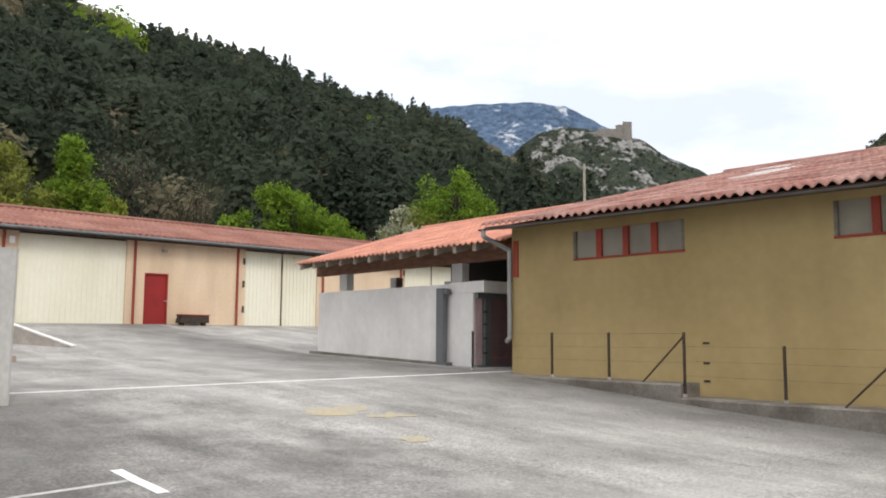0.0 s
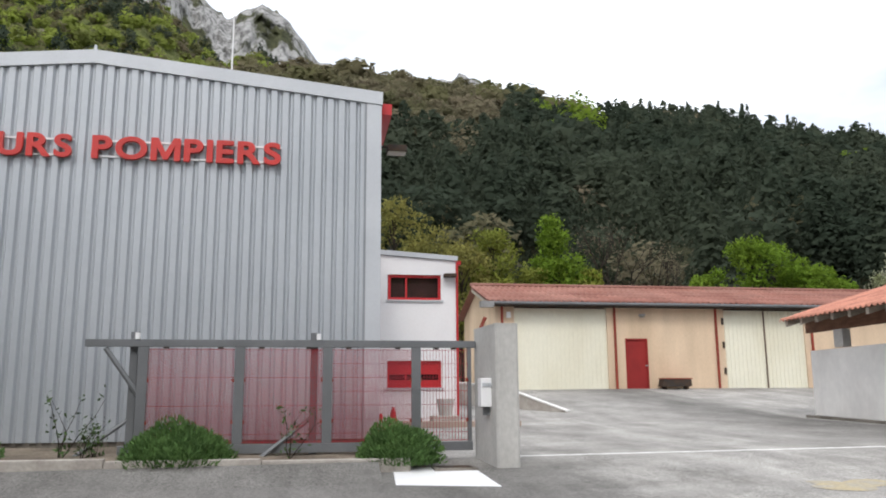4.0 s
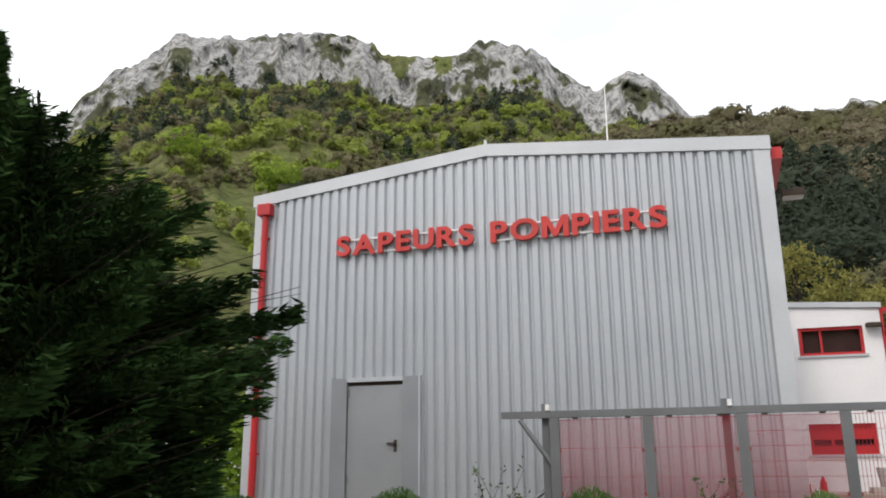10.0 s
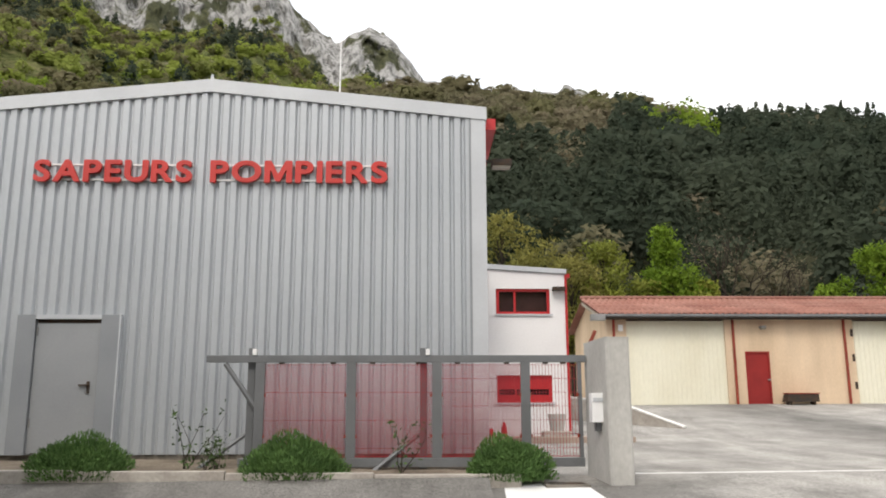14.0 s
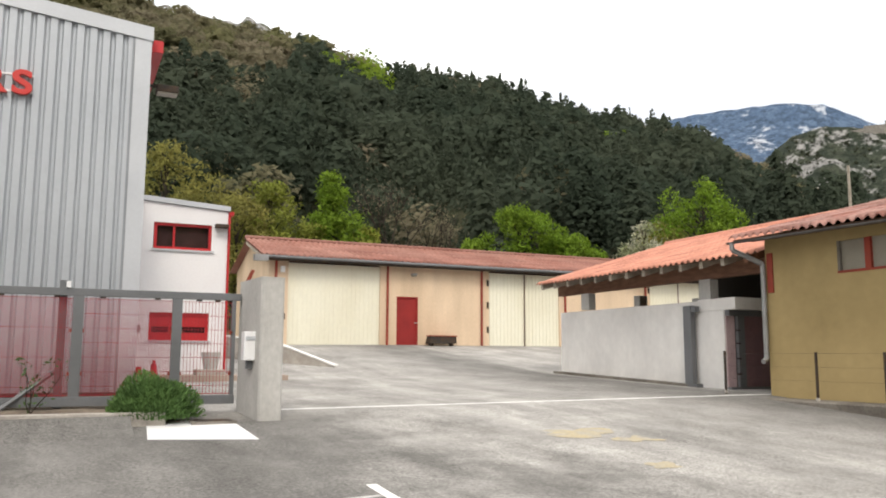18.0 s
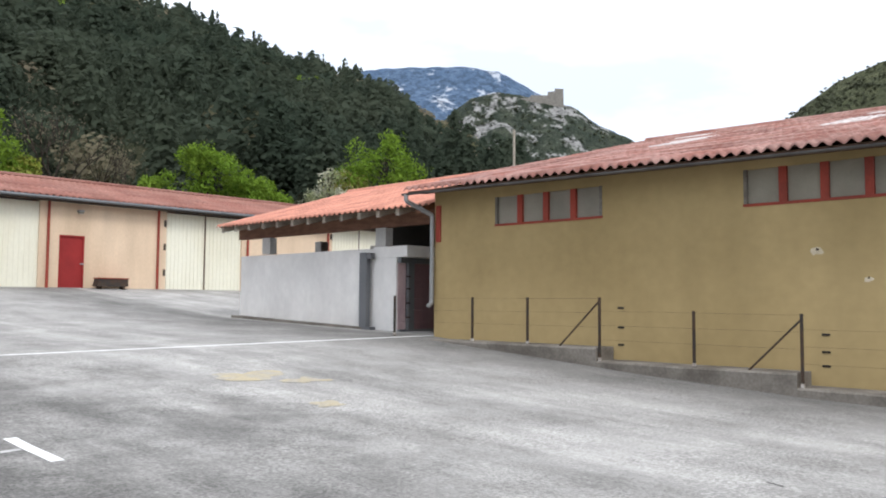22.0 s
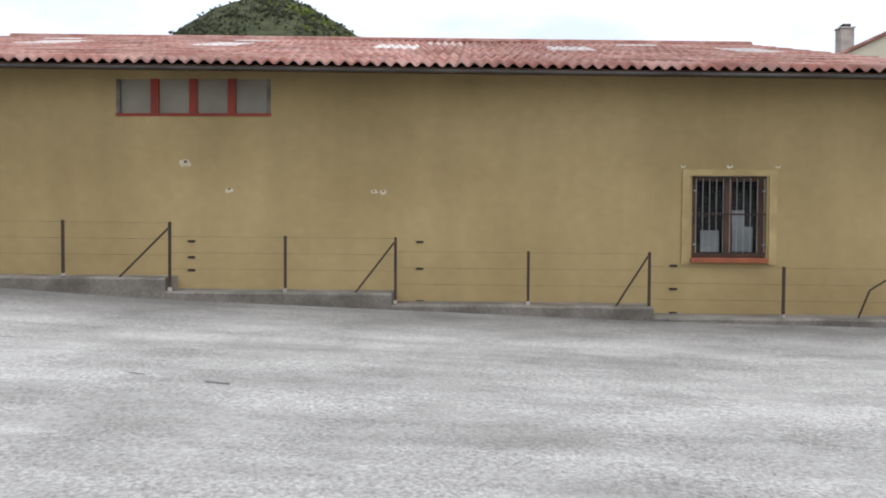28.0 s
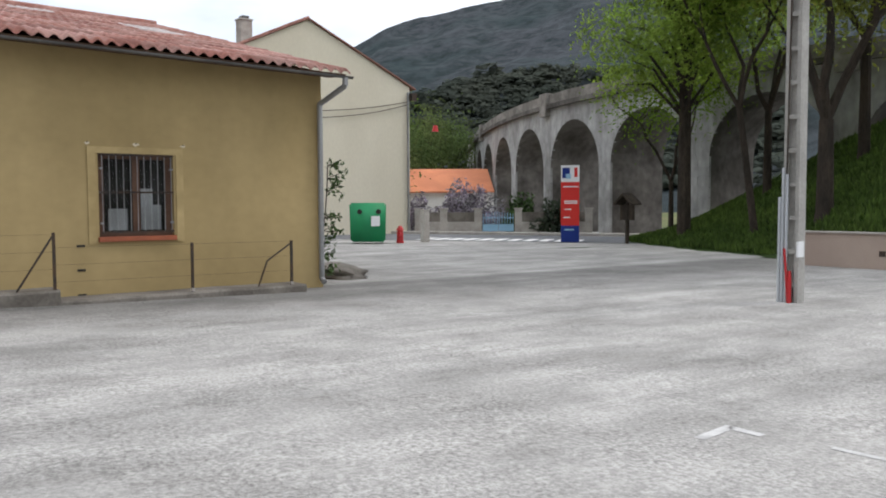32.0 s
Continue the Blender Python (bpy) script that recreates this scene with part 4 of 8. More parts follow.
def window_opening_wall(ob, material, x0, x1, y0, y1, base, top, holes):
    """A wall along y from x0 to x1 thick, built of butted blocks round its holes (ya, yb, za, zb). top: a function of y."""
    cuts = sorted({y0, y1, *(h[0] for h in holes), *(h[1] for h in holes)})
    for a, b in zip(cuts, cuts[1:]):
        mid = (a + b) / 2
        inside = [h for h in holes if h[0] < mid < h[1]]
        zs = [(base, None)]
        if inside:
            h = inside[0]
            zs = [(base, h[2]), (h[3], None)]
        for lo, hi in zs:
            za, zb = (hi, hi) if hi is not None else (top(a), top(b))
            bm = bmesh.new()
            v = [bm.verts.new(c) for c in ((x0, a, lo), (x1, a, lo), (x1, b, lo), (x0, b, lo), (x0, a, za), (x1, a, za), (x1, b, zb), (x0, b, zb))]
            for q in ((3, 2, 1, 0), (4, 5, 6, 7), (0, 1, 5, 4), (1, 2, 6, 5), (2, 3, 7, 6), (3, 0, 4, 7)):
                bm.faces.new([v[i] for i in q])
            part("wall", bm, material, ob)


def ochre_warehouse():
    ob = thing("warehouse", (YX, 2, 0), "long ochre rendered warehouse with a red corrugated roof", "building")
    strips = [(8.13, 10.69), (2.95, 5.46)]
    holes = [(a, b, 3.24, 3.80) for a, b in strips] + [(-4.93, -3.77, 0.97, 2.27)]
    window_opening_wall(ob, M_YELLOW, YX, YX + 0.25, YS, YN, -0.4, lambda y: roof_z(YX, y) - 0.06, holes)
    for y, nm in ((YN, 0), (YS + 0.25, 1)):
        pts = [(YX + 0.251, -0.4), (2 * RX - YX, -0.4), (2 * RX - YX, roof_z(YX, y) - 0.08), (RX, roof_z(RX, y) - 0.08), (YX + 0.251, roof_z(YX + 0.25, y) - 0.08)]
        part("wall", prism(pts, "y", y - 0.25, y - 0.002), M_YELLOW, ob)
    part("wall", slab(2 * RX - YX - 0.25, YS + 0.25, -0.4, 2 * RX - YX - 0.003, YN - 0.25, 3.7), M_YELLOW, ob)
    roof = part("roof", slab(YX + 0.3, YS + 0.3, 3.35, 2 * RX - YX - 0.3, YN - 0.3, 3.4), M_DARK, ob)
    sheet_roof(roof, "roof_sheet", EX - 0.08, RX, YS - 0.25, YN + 0.35, roof_z, 21, 10, M_ROOF_Y, amp=0.034, waves=5,
               light=lambda r, c: r in (5, 6) and c % 4 == 1 or (r == 8 and c % 5 == 3), light_mat=M_ROOF_LIGHT)
    back = bmesh.new()
    v = [back.verts.new(p) for p in ((RX, YS - 0.25, roof_z(RX, YS) + 0.02), (RX, YN + 0.35, roof_z(RX, YN) + 0.02),
                                     (2 * RX - EX, YN + 0.35, roof_z(EX, YN)), (2 * RX - EX, YS - 0.25, roof_z(EX, YS)))]
    back.faces.new(v)
    part("roof_slope", back, M_ROOF_Y, ob)
    bm = bmesh.new()
    tube(bm, (RX, YS - 0.25, roof_z(RX, YS) + 0.05), (RX, YN + 0.35, roof_z(RX, YN) + 0.05), 0.1, seg=8)
    part("ridge_cap", bm, M_ROOF_Y, ob)
    # gutter, boards and downpipes
    g = bmesh.new()
    a, b = Vector((EX - 0.10, YS - 0.28, roof_z(EX, YS) - 0.085)), Vector((EX - 0.10, YN + 0.36, roof_z(EX, YN) - 0.085))
    ring = []
    for p in (a, b):
        ring.append([g.verts.new(p + Vector((0.042 * math.cos(t), 0, 0.042 * math.sin(t)))) for t in np.linspace(math.pi, 2 * math.pi, 9)])
        ring.append([g.verts.new(p + Vector((0.037 * math.cos(t), 0, 0.037 * math.sin(t)))) for t in np.linspace(math.pi, 2 * math.pi, 9)])
    for i in range(8):
        g.faces.new((ring[0][i], ring[0][i + 1], ring[2][i + 1], ring[2][i]))
        g.faces.new((ring[1][i], ring[3][i], ring[3][i + 1], ring[1][i + 1]))
    part("gutter", g, M_GUTTER, ob, "dull dark grey half-round gutter")
    bm = bmesh.new()
    q = [bm.verts.new(c) for c in ((EX, YS - 0.2, roof_z(EX, YS) - 0.07), (EX, YN + 0.3, roof_z(EX, YN) - 0.07), (YX, YN + 0.3, roof_z(EX, YN) - 0.03), (YX, YS - 0.2, roof_z(EX, YS) - 0.03),
                                   (EX, YS - 0.2, roof_z(EX, YS) - 0.03), (EX, YN + 0.3, roof_z(EX, YN) - 0.03), (YX, YN + 0.3, roof_z(EX, YN) + 0.06), (YX, YS - 0.2, roof_z(EX, YS) + 0.06))]
    for k in ((3, 2, 1, 0), (4, 5, 6, 7), (0, 1, 5, 4), (1, 2, 6, 5), (2, 3, 7, 6), (3, 0, 4, 7)):
        bm.faces.new([q[i] for i in k])
    # the dark timber colour carries the shade of the eaves' underside
    part("eaves_board", bm, M_WOODD, ob, "eaves board coloured dark brown for the shade under the eaves")
    for y, s, foot in ((YN + 0.12, 1, 1.62), (YS - 0.05, -1, 0.12)):
        z = roof_z(EX, y) - 0.11
        yy = y + (0.12 if s > 0 else -0.08)
        part("downpipe", pipe([(EX - 0.1, yy, z), (EX - 0.1, yy, z - 0.14), (YX - 0.08, y - 0.12 * s, z - 0.42), (YX - 0.08, y - 0.12 * s, foot), (YX - 0.2, y - 0.14 * s, foot - 0.06)], 0.05, 10),
             M_ZINC, ob, "grey zinc downpipe")
    part("shutter_board", slab(YX - 0.03, YN - 0.20, 2.95, YX + 0.01, YN - 0.06, 3.75), M_RUST, ob, "orange-red painted strip")
    # high strip windows of four lights
    for ya, yb in strips:
        # a near-black sheet close behind the panes stands for the unlit inside
        win = part("window", slab(YX + 0.20, ya, 3.24, YX + 0.24, yb, 3.80), M_DARK, ob, "strip window with red frame and frosted panes")
        part("frame", slab(YX - 0.012, ya - 0.01, 3.20, YX + 0.10, yb + 0.01, 3.245), M_RUST, win, "dull red frame")
        n = 4
        w = (yb - ya) / n
        for k in range(n + 1):
            hw = 0.028 if k in (0, n) else 0.062
            c = ya + k * w + (hw if k == 0 else -hw if k == n else 0)
            part("frame", slab(YX - 0.014, c - hw, 3.2455, YX + 0.10, c + hw, 3.80), M_KERB if k in (0, n) else M_RUST, win)
        for k in range(n):
            part("pane", slab(YX + 0.045, ya + k * w + 0.03, 3.246, YX + 0.055, ya + (k + 1) * w - 0.03, 3.80), M_PANE, win)
    # barred window
    ya, yb, za, zb = -4.93, -3.77, 0.97, 2.27
    # here too a near-black sheet stands for the unlit room
    win = part("window", slab(YX + 0.18, ya, za, YX + 0.2, yb, zb), M_DARK, ob, "brown wooden window behind iron bars")
    for b4 in ((ya, za, ya + 0.10, zb), (yb - 0.10, za, yb, zb), (ya + 0.10, za, yb - 0.10, za + 0.08), (ya + 0.10, zb - 0.08, yb - 0.10, zb), (-4.42, za + 0.08, -4.31, zb - 0.08)):
        part("frame", slab(YX + 0.10, b4[0], b4[1], YX + 0.15, b4[2], b4[3]), M_WOODD, win)
    for p in ((ya + 0.1, -4.42), (-4.31, yb - 0.1)):
        part("pane", slab(YX + 0.12, p[0], za + 0.08, YX + 0.125, p[1], zb - 0.08), M_CLEAR, win).visible_shadow = False
    part("box", slab(YX + 0.152, ya + 0.16, za + 0.1, YX + 0.175, -4.45, za + 0.50), M_ZINC, win, "pale box behind the glass")
    part("box", slab(YX + 0.155, -4.64, za + 0.501, YX + 0.175, -4.45, za + 0.76), M_ZINC, win)
    part("box", slab(YX + 0.155, -4.24, za + 0.1, YX + 0.175, -3.95, za + 0.44), M_ZINC, win)
    part("sill", slab(YX - 0.07, ya - 0.02, za - 0.07, YX + 0.16, yb + 0.02, za + 0.004, 0.008), M_BRICKSILL, win, "terracotta sill")
    grille = part("grille", slab(YX - 0.052, ya + 0.02, za + 0.68, YX - 0.042, yb - 0.02, za + 0.71), M_DKIRON, ob, "iron window grille")
    for z in (za + 0.06, zb - 0.04):
        part("rail", slab(YX - 0.052, ya + 0.02, z, YX - 0.042, yb - 0.02, z + 0.03), M_DKIRON, grille)
    for y in np.linspace(ya + 0.05, yb - 0.05, 11):
        part("bar", tube(bmesh.new(), (YX - 0.035, y, za + 0.06), (YX - 0.035, y, zb - 0.02), 0.006, seg=6), M_ZINC, grille)
    for y in (ya + 0.04, yb - 0.04):
        for z in (za + 0.2, za + 0.68, zb - 0.25):
            part("bracket", slab(YX - 0.05, y - 0.015, z, YX + 0.05, y + 0.015, z + 0.03), M_ZINC, grille)
    for b4 in ((ya - 0.16, za - 0.10, ya - 0.04, zb + 0.10), (yb + 0.04, za - 0.10, yb + 0.16, zb + 0.10), (ya - 0.04, zb + 0.0, yb + 0.04, zb + 0.10)):
        part("surround", slab(YX - 0.018, b4[0], b4[1], YX - 0.001, b4[2], b4[3]), M_SURR, ob)
    for y, z, r in ((4.33, 2.44, 0.11), (3.62, 2.01, 0.075), (1.28, 1.99, 0.06), (1.13, 1.99, 0.06), (-3.62, 2.42, 0.045), (-4.35, 2.42, 0.05), (-5.1, 2.42, 0.045)):
        bm = bmesh.new()
        n = 9
        a = [bm.verts.new((YX - 0.006, y + r * random.uniform(0.7, 1.2) * math.cos(6.283 * k / n), z + 0.7 * r * random.uniform(0.5, 1.2) * math.sin(6.283 * k / n))) for k in range(n)]
        bm.faces.new(a)
        part("plaster_patch", bm, M_CHIP, ob, "pale plaster patch")
        part("hole", slab(YX - 0.009, y - 0.2 * r, z + 0.1 * r, YX - 0.0062, y + 0.25 * r, z + 0.45 * r), M_DKIRON, ob)
    for y, heights in ((7.76, (1.56, 1.21, 0.90)), (4.25, (1.19, 0.93, 0.72)), (0.55, (1.20, 0.77, 0.25)), (-3.48, (0.85, 0.48, 0.10))):
        for z in heights:
            part("vent_slot", slab(YX - 0.012, y - 0.07, z - 0.018, YX + 0.0, y + 0.05, z + 0.014), M_DARK, ob)



ochre_warehouse()


# ---- stepped kerb wall and wire fence before the warehouse ----
def fence():
    steps = [(12.6, 7.9, 0.86), (7.9, 4.46, 0.63), (4.46, 0.93, 0.42), (0.93, -3.06, 0.25), (-3.06, -7.0, 0.09)]
    kerb = thing("kerb_wall", (12.55, 2, 0), "low stepped old concrete kerb wall", "kerb", kind="structure")
    for a, b, z in steps:
        bm = bmesh.new()
        n = 8
        rows = []
        for k in range(n + 1):
            y = a + (b - a) * k / n
            w = 0.012 * noise.noise(Vector((y * 1.7, 3, 0)))
            rows.append([bm.verts.new(c) for c in ((12.40 + w, y, -0.3), (12.40 + w, y, z - 0.03 + w), (12.43 + w, y, z + w), (12.985, y, z + w), (12.985, y, -0.3))])
        for p, q in zip(rows, rows[1:]):
            for i in range(4):
                bm.faces.new((p[i], q[i], q[i + 1], p[i + 1]))
        bm.faces.new(rows[0])
        bm.faces.new(rows[-1][::-1])
        part("kerb_block", bm, M_KERB, kerb)
    ob = thing("wire_fence", (12.5, 2, 0), "rusty iron post and wire fence along the wall", "fence")
    tops = [(10.84, 1.74, 0.86), (9.45, 1.74, 0.86), (7.86, 1.74, 0.63), (6.09, 1.52, 0.63), (4.40, 1.50, 0.42), (2.59, 1.29, 0.42), (0.88, 1.28, 0.25), (-1.16, 1.08, 0.25), (-3.0, 1.08, 0.09), (-5.02, 0.87, 0.09), (-6.75, 0.85, 0.09), (13.12, 1.78, 0.92)]
    for y, z, foot in tops:
        part("post", slab(12.45, y - 0.02, foot - 0.06, 12.485, y + 0.02, z), M_DKIRON, ob, "dark rusty iron post")
        part("post_foot", slab(12.444, y - 0.024, foot + 0.005, 12.491, y + 0.024, foot + 0.06), M_KERB_L, ob)
    for y, z, foot, run in ((7.86, 1.66, 0.86, 0.85), (4.40, 1.40, 0.63, 0.80), (0.88, 1.2, 0.42, 0.62), (-3.0, 1.02, 0.25, 0.5)):
        part("brace", tube(bmesh.new(), (12.467, y + 0.02, z), (12.467, y + run, foot), 0.016, seg=6), M_DKIRON, ob)
    part("brace", pipe([(12.467, -6.73, 0.80), (12.467, -6.30, 0.52), (12.467, -6.14, 0.10)], 0.014, 6), M_DKIRON, ob, "bent iron brace")
    for (ya, za), (yb, zb) in (((13.1, 1.72), (7.9, 1.72)), ((7.82, 1.5), (4.42, 1.48)), ((4.4, 1.27), (0.9, 1.26)), ((0.86, 1.06), (-2.98, 1.05)), ((-3.0, 0.86), (-6.7, 0.84))):
        for dz in (0, 0.25, 0.5):
            part("wire", tube(bmesh.new(), (12.46, ya, za - dz), (12.46, yb, zb - dz), 0.0016, seg=4), M_DKIRON, ob)


fence()


# ---- the open shed with the salmon roof ----
def shed_roof_z(x, y):
    return 3.84 + 0.30 * (x - 13.15)


def open_shed():
    ob = thing("open_shed", (13.9, 18, 0.9), "open shed with salmon tiled roof on grey rendered walls", "shed")
    X, YA, YB, top = 13.9, 14.3, 21.5, 2.99
    part("wall", slab(X, YA + 0.3, 0.5, X + 0.22, YB, top, 0.012), M_RENDER, ob, "grey rendered wall")
    part("wall", slab(X + 0.221, YB - 0.22, 0.5, 19.4, YB - 0.002, top), M_RENDER, ob, "grey rendered wall")
    part("pier", slab(X - 0.035, YA + 0.27, 0.5, X + 0.25, YA + 1.12, 2.738, 0.01), M_RENDER, ob, "smooth pale end pier")
    part("plinth", prism([(YA + 1.35, 0.5), (YB + 0.1, 0.5), (YB + 0.1, 1.215), (YA + 1.35, 1.005)], "x", X - 0.24, X - 0.003), M_KERB, ob, "low concrete plinth")
    for y in (20.2, 15.2):
        part("post", slab(X + 0.0, y - 0.19, top + 0.031, X + 0.24, y + 0.19, 3.497), M_CONC, ob, "short concrete post")
    for x, y in ((19.2, 21.3), (19.2, 15.0), (16.8, 21.3)):
        part("post", slab(x - 0.15, y - 0.15, 0.6, x + 0.15, y + 0.15, 3.6), M_CONC, ob)
    part("beam", slab(X - 0.0, 13.0, 3.50, X + 0.16, YB + 0.15, 3.845), M_WOOD, ob, "brown wooden eaves beam")
    part("beam", slab(18.0, 13.0, 4.86, 18.16, YB + 0.15, 5.06), M_WOOD, ob)
    for k, y in enumerate(np.linspace(13.2, 21.5, 13)):
        bm = prism([(13.24, shed_roof_z(13.24, y) - 0.20), (13.24, shed_roof_z(13.24, y) - 0.035), (18.3, shed_roof_z(18.3, y) - 0.035), (18.3, shed_roof_z(18.3, y) - 0.20)], "y", y - 0.055, y + 0.055)
        part("rafter", bm, M_WOODG if k else M_WOOD, ob)
    part("ceiling_board", prism([(13.22, shed_roof_z(13.22, 0) - 0.034), (13.22, shed_roof_z(13.22, 0) - 0.012), (18.3, shed_roof_z(18.3, 0) - 0.012), (18.3, shed_roof_z(18.3, 0) - 0.034)], "y", 12.9, 21.6), M_WOOD, ob)
    roof = part("roof", prism([(18.3, 5.33), (18.3, 5.36), (21.6, 4.4), (21.6, 4.37)], "y", 12.9, 21.6), M_ROOF_O, ob)
    sheet_roof(roof, "tile", 13.12, 18.2, 12.72, 21.66, shed_roof_z, 22, 12, M_ROOF_O, amp=0.030, waves=2)
    part("ridge_cap", tube(bmesh.new(), (18.25, 12.7, 5.40), (18.25, 21.7, 5.40), 0.11, seg=8), M_ROOF_O, ob)
    # the shed's inner shade is painted on as this wall's near-black
    part("wall", slab(19.4, 12.9, 0.5, 19.6, 21.5, 4.6), M_DARK, ob, "back wall coloured near-black for the shed's inner shade")
    # gate with plum panels between the pier and the warehouse
    gate = part("metal_gate", slab(14.16, 14.44, 0.975, 14.36, 14.52, 2.60), M_GATE, ob, "dark framed gate with faded plum sheet")
    part("sheet", slab(14.361, 14.47, 0.975, 15.62, 14.49, 2.60), M_PURPLE, gate, "faded plum sheet")
    part("sheet", slab(13.90, 14.545, 0.96, 14.159, 14.565, 2.60), M_PINKM, gate, "pale pink mesh sheet")
    for z in (0.84, 2.602):
        part("rail", slab(13.88, 14.42, z, 15.64, 14.54, z + 0.13), M_GATE, gate)
    for z in (1.25, 1.6, 1.95, 2.25):
        part("hinge", slab(14.07, 14.42, z, 14.20, 14.438, z + 0.035), M_DKIRON, gate)
    part("lintel", slab(X - 0.035, YA - 0.1, 2.74, 15.7, YA + 1.12, top + 0.03, 0.01), M_RENDER, ob, "pale rendered lintel block")
    part("gate_guide", slab(13.68, 15.48, 0.86, 13.82, 15.74, 2.88), M_GATE, ob, "dark steel gate guide post")
    part("guide_foot", slab(13.66, 15.30, 0.84, 13.84, 15.46, 1.02), M_GATE, ob)
    part("guide_roller", slab(13.68, 15.30, 2.72, 13.80, 15.46, 2.86), M_GATE, ob)


open_shed()


# ---- the garage block behind the yard ----
BY = 32.7


def back_roof_z(y, x):
    return 5.66 + 0.29 * (min(y, 72.2 - y) - 32.3)


def garage_block():
    ob = thing("garage_block", (20, BY, 2.1), "long peach garage block with cream doors and a red roof", "building")
    x0, x1 = 7.35, 44.0
    bays = [(8.13, 12.1), (17.32, 21.05), (26.35, 30.0), (34.5, 38.2)]
    segs, prev = [], x0
    for a, b in bays:
        segs.append((prev, a))
        prev = b
    segs.append((prev, x1))
    for a, b in segs:
        lo = a
        if a < 13.3 < b:
            part("wall", slab(a, BY, 1.0, 12.9, BY + 0.22, 5.60), M_PEACH, ob)
            part("wall", slab(12.9, BY, 4.15, 13.8, BY + 0.22, 5.60), M_PEACH, ob)
            lo = 13.8
        part("wall", slab(lo, BY, 1.0, b, BY + 0.22, 5.60), M_PEACH, ob)
    gable = [(BY + 0.2205, 1.0), (39.5, 1.0), (39.5, 5.6), (36.1, 6.64), (BY + 0.2205, 5.66)]
    part("wall", prism(gable, "x", x0, x0 + 0.22), M_PEACH, ob)
    part("wall", prism(gable, "x", x1 - 0.22, x1 - 0.002), M_PEACH, ob)
    part("wall", slab(x0 + 0.22, 39.28, 1.0, x1 - 0.22, 39.5, 5.5), M_PEACH, ob)
    roof = part("roof", prism([(32.3, 5.59), (36.1, 6.70), (39.9, 5.59), (39.9, 5.56), (36.1, 6.66), (32.3, 5.56)], "x", x0 - 0.3, x1 + 0.2), M_ROOF_B, ob)
    sheet_roof(roof, "roof_sheet", 32.22, 36.1, x0 - 0.35, x1 + 0.25, back_roof_z, 37, 5, M_ROOF_B, amp=0.03, waves=4, axis="y")
    part("ridge_cap", tube(bmesh.new(), (x0 - 0.35, 36.1, 6.82), (x1 + 0.25, 36.1, 6.82), 0.1, seg=8), M_ROOF_B, ob)
    part("gutter", tube(bmesh.new(), (x0 - 0.35, 32.16, 5.56), (x1 + 0.2, 32.16, 5.56), 0.06, seg=8), M_GATE, ob, "dark grey gutter")
    part("eaves_board", slab(x0 - 0.3, 32.24, 5.42, x1, 32.30, 5.55), M_DKIRON, ob)
    part("gutter_end", slab(x0 - 0.75, 31.95, 5.36, x0 - 0.2, 32.25, 5.60), M_ZINC, ob, "grey gutter box")
    part("verge_board", prism([(32.3, 5.40), (36.1, 6.50), (36.1, 6.63), (32.3, 5.53)], "x", x0 - 0.3, x0 - 0.24), M_WOODG, ob)
    for x in (7.62, 12.42, 16.93, 21.35, 26.05, 30.6):
        part("downpipe", tube(bmesh.new(), (x, BY - 0.06, 2.0), (x, BY - 0.06, 5.48), 0.055, seg=8), M_RUST, ob, "brown-red downpipe")
    for n, (a, b) in enumerate(bays):
        door = part("garage_door", slab(a, BY + 0.08, 2.0, b, BY + 0.14, 5.42), M_CREAM, ob, "tall cream ribbed metal door")
        k = int((b - a) / 0.185)
        for i in range(k):
            x = a + (i + 0.5) * (b - a) / k
            part("rib", slab(x - 0.03, BY + 0.055, 2.12, x + 0.03, BY + 0.081, 5.40), M_CREAM, door)
        if n:
            part("seam", slab((a + b) / 2 - 0.025, BY + 0.03, 2.05, (a + b) / 2 + 0.025, BY + 0.05, 5.41), M_WOODD, door)
            for z in (2.7, 3.8, 4.8):
                part("hinge", slab(a - 0.12, BY - 0.03, z, a - 0.02, BY + 0.02, z + 0.28), M_DKIRON, door)
        else:
            part("handle", slab(a - 0.16, BY - 0.04, 3.1, a - 0.10, BY - 0.001, 3.35), M_DKIRON, door)
    door = part("door", slab(12.9, BY + 0.04, 2.08, 13.8, BY + 0.09, 4.13), M_REDDOOR, ob, "dark red entrance door")
    part("door_frame", slab(12.86, BY - 0.012, 2.05, 12.92, BY + 0.05, 4.19), M_REDDOOR, door)
    part("door_frame", slab(13.78, BY - 0.012, 2.05, 13.84, BY + 0.05, 4.19), M_REDDOOR, door)
    part("door_frame", slab(12.921, BY - 0.012, 4.13, 13.779, BY + 0.05, 4.19), M_REDDOOR, door)
    part("handle", slab(13.70, BY - 0.03, 3.05, 13.83, BY + 0.035, 3.1), M_ZINC, door)
    lamp = part("wall_lamp", slab(13.5, BY - 0.22, 5.12, 13.72, BY + 0.0, 5.2, 0.02), M_ZINC, ob, "small wall lamp")
    part("lamp_glass", slab(13.52, BY - 0.2, 5.06, 13.70, BY - 0.06, 5.119), M_PANE, lamp)
    part("alarm_box", slab(7.8, BY - 0.1, 5.0, 7.98, BY, 5.25, 0.01), M_SIGNW, ob, "small white alarm box")


garage_block()


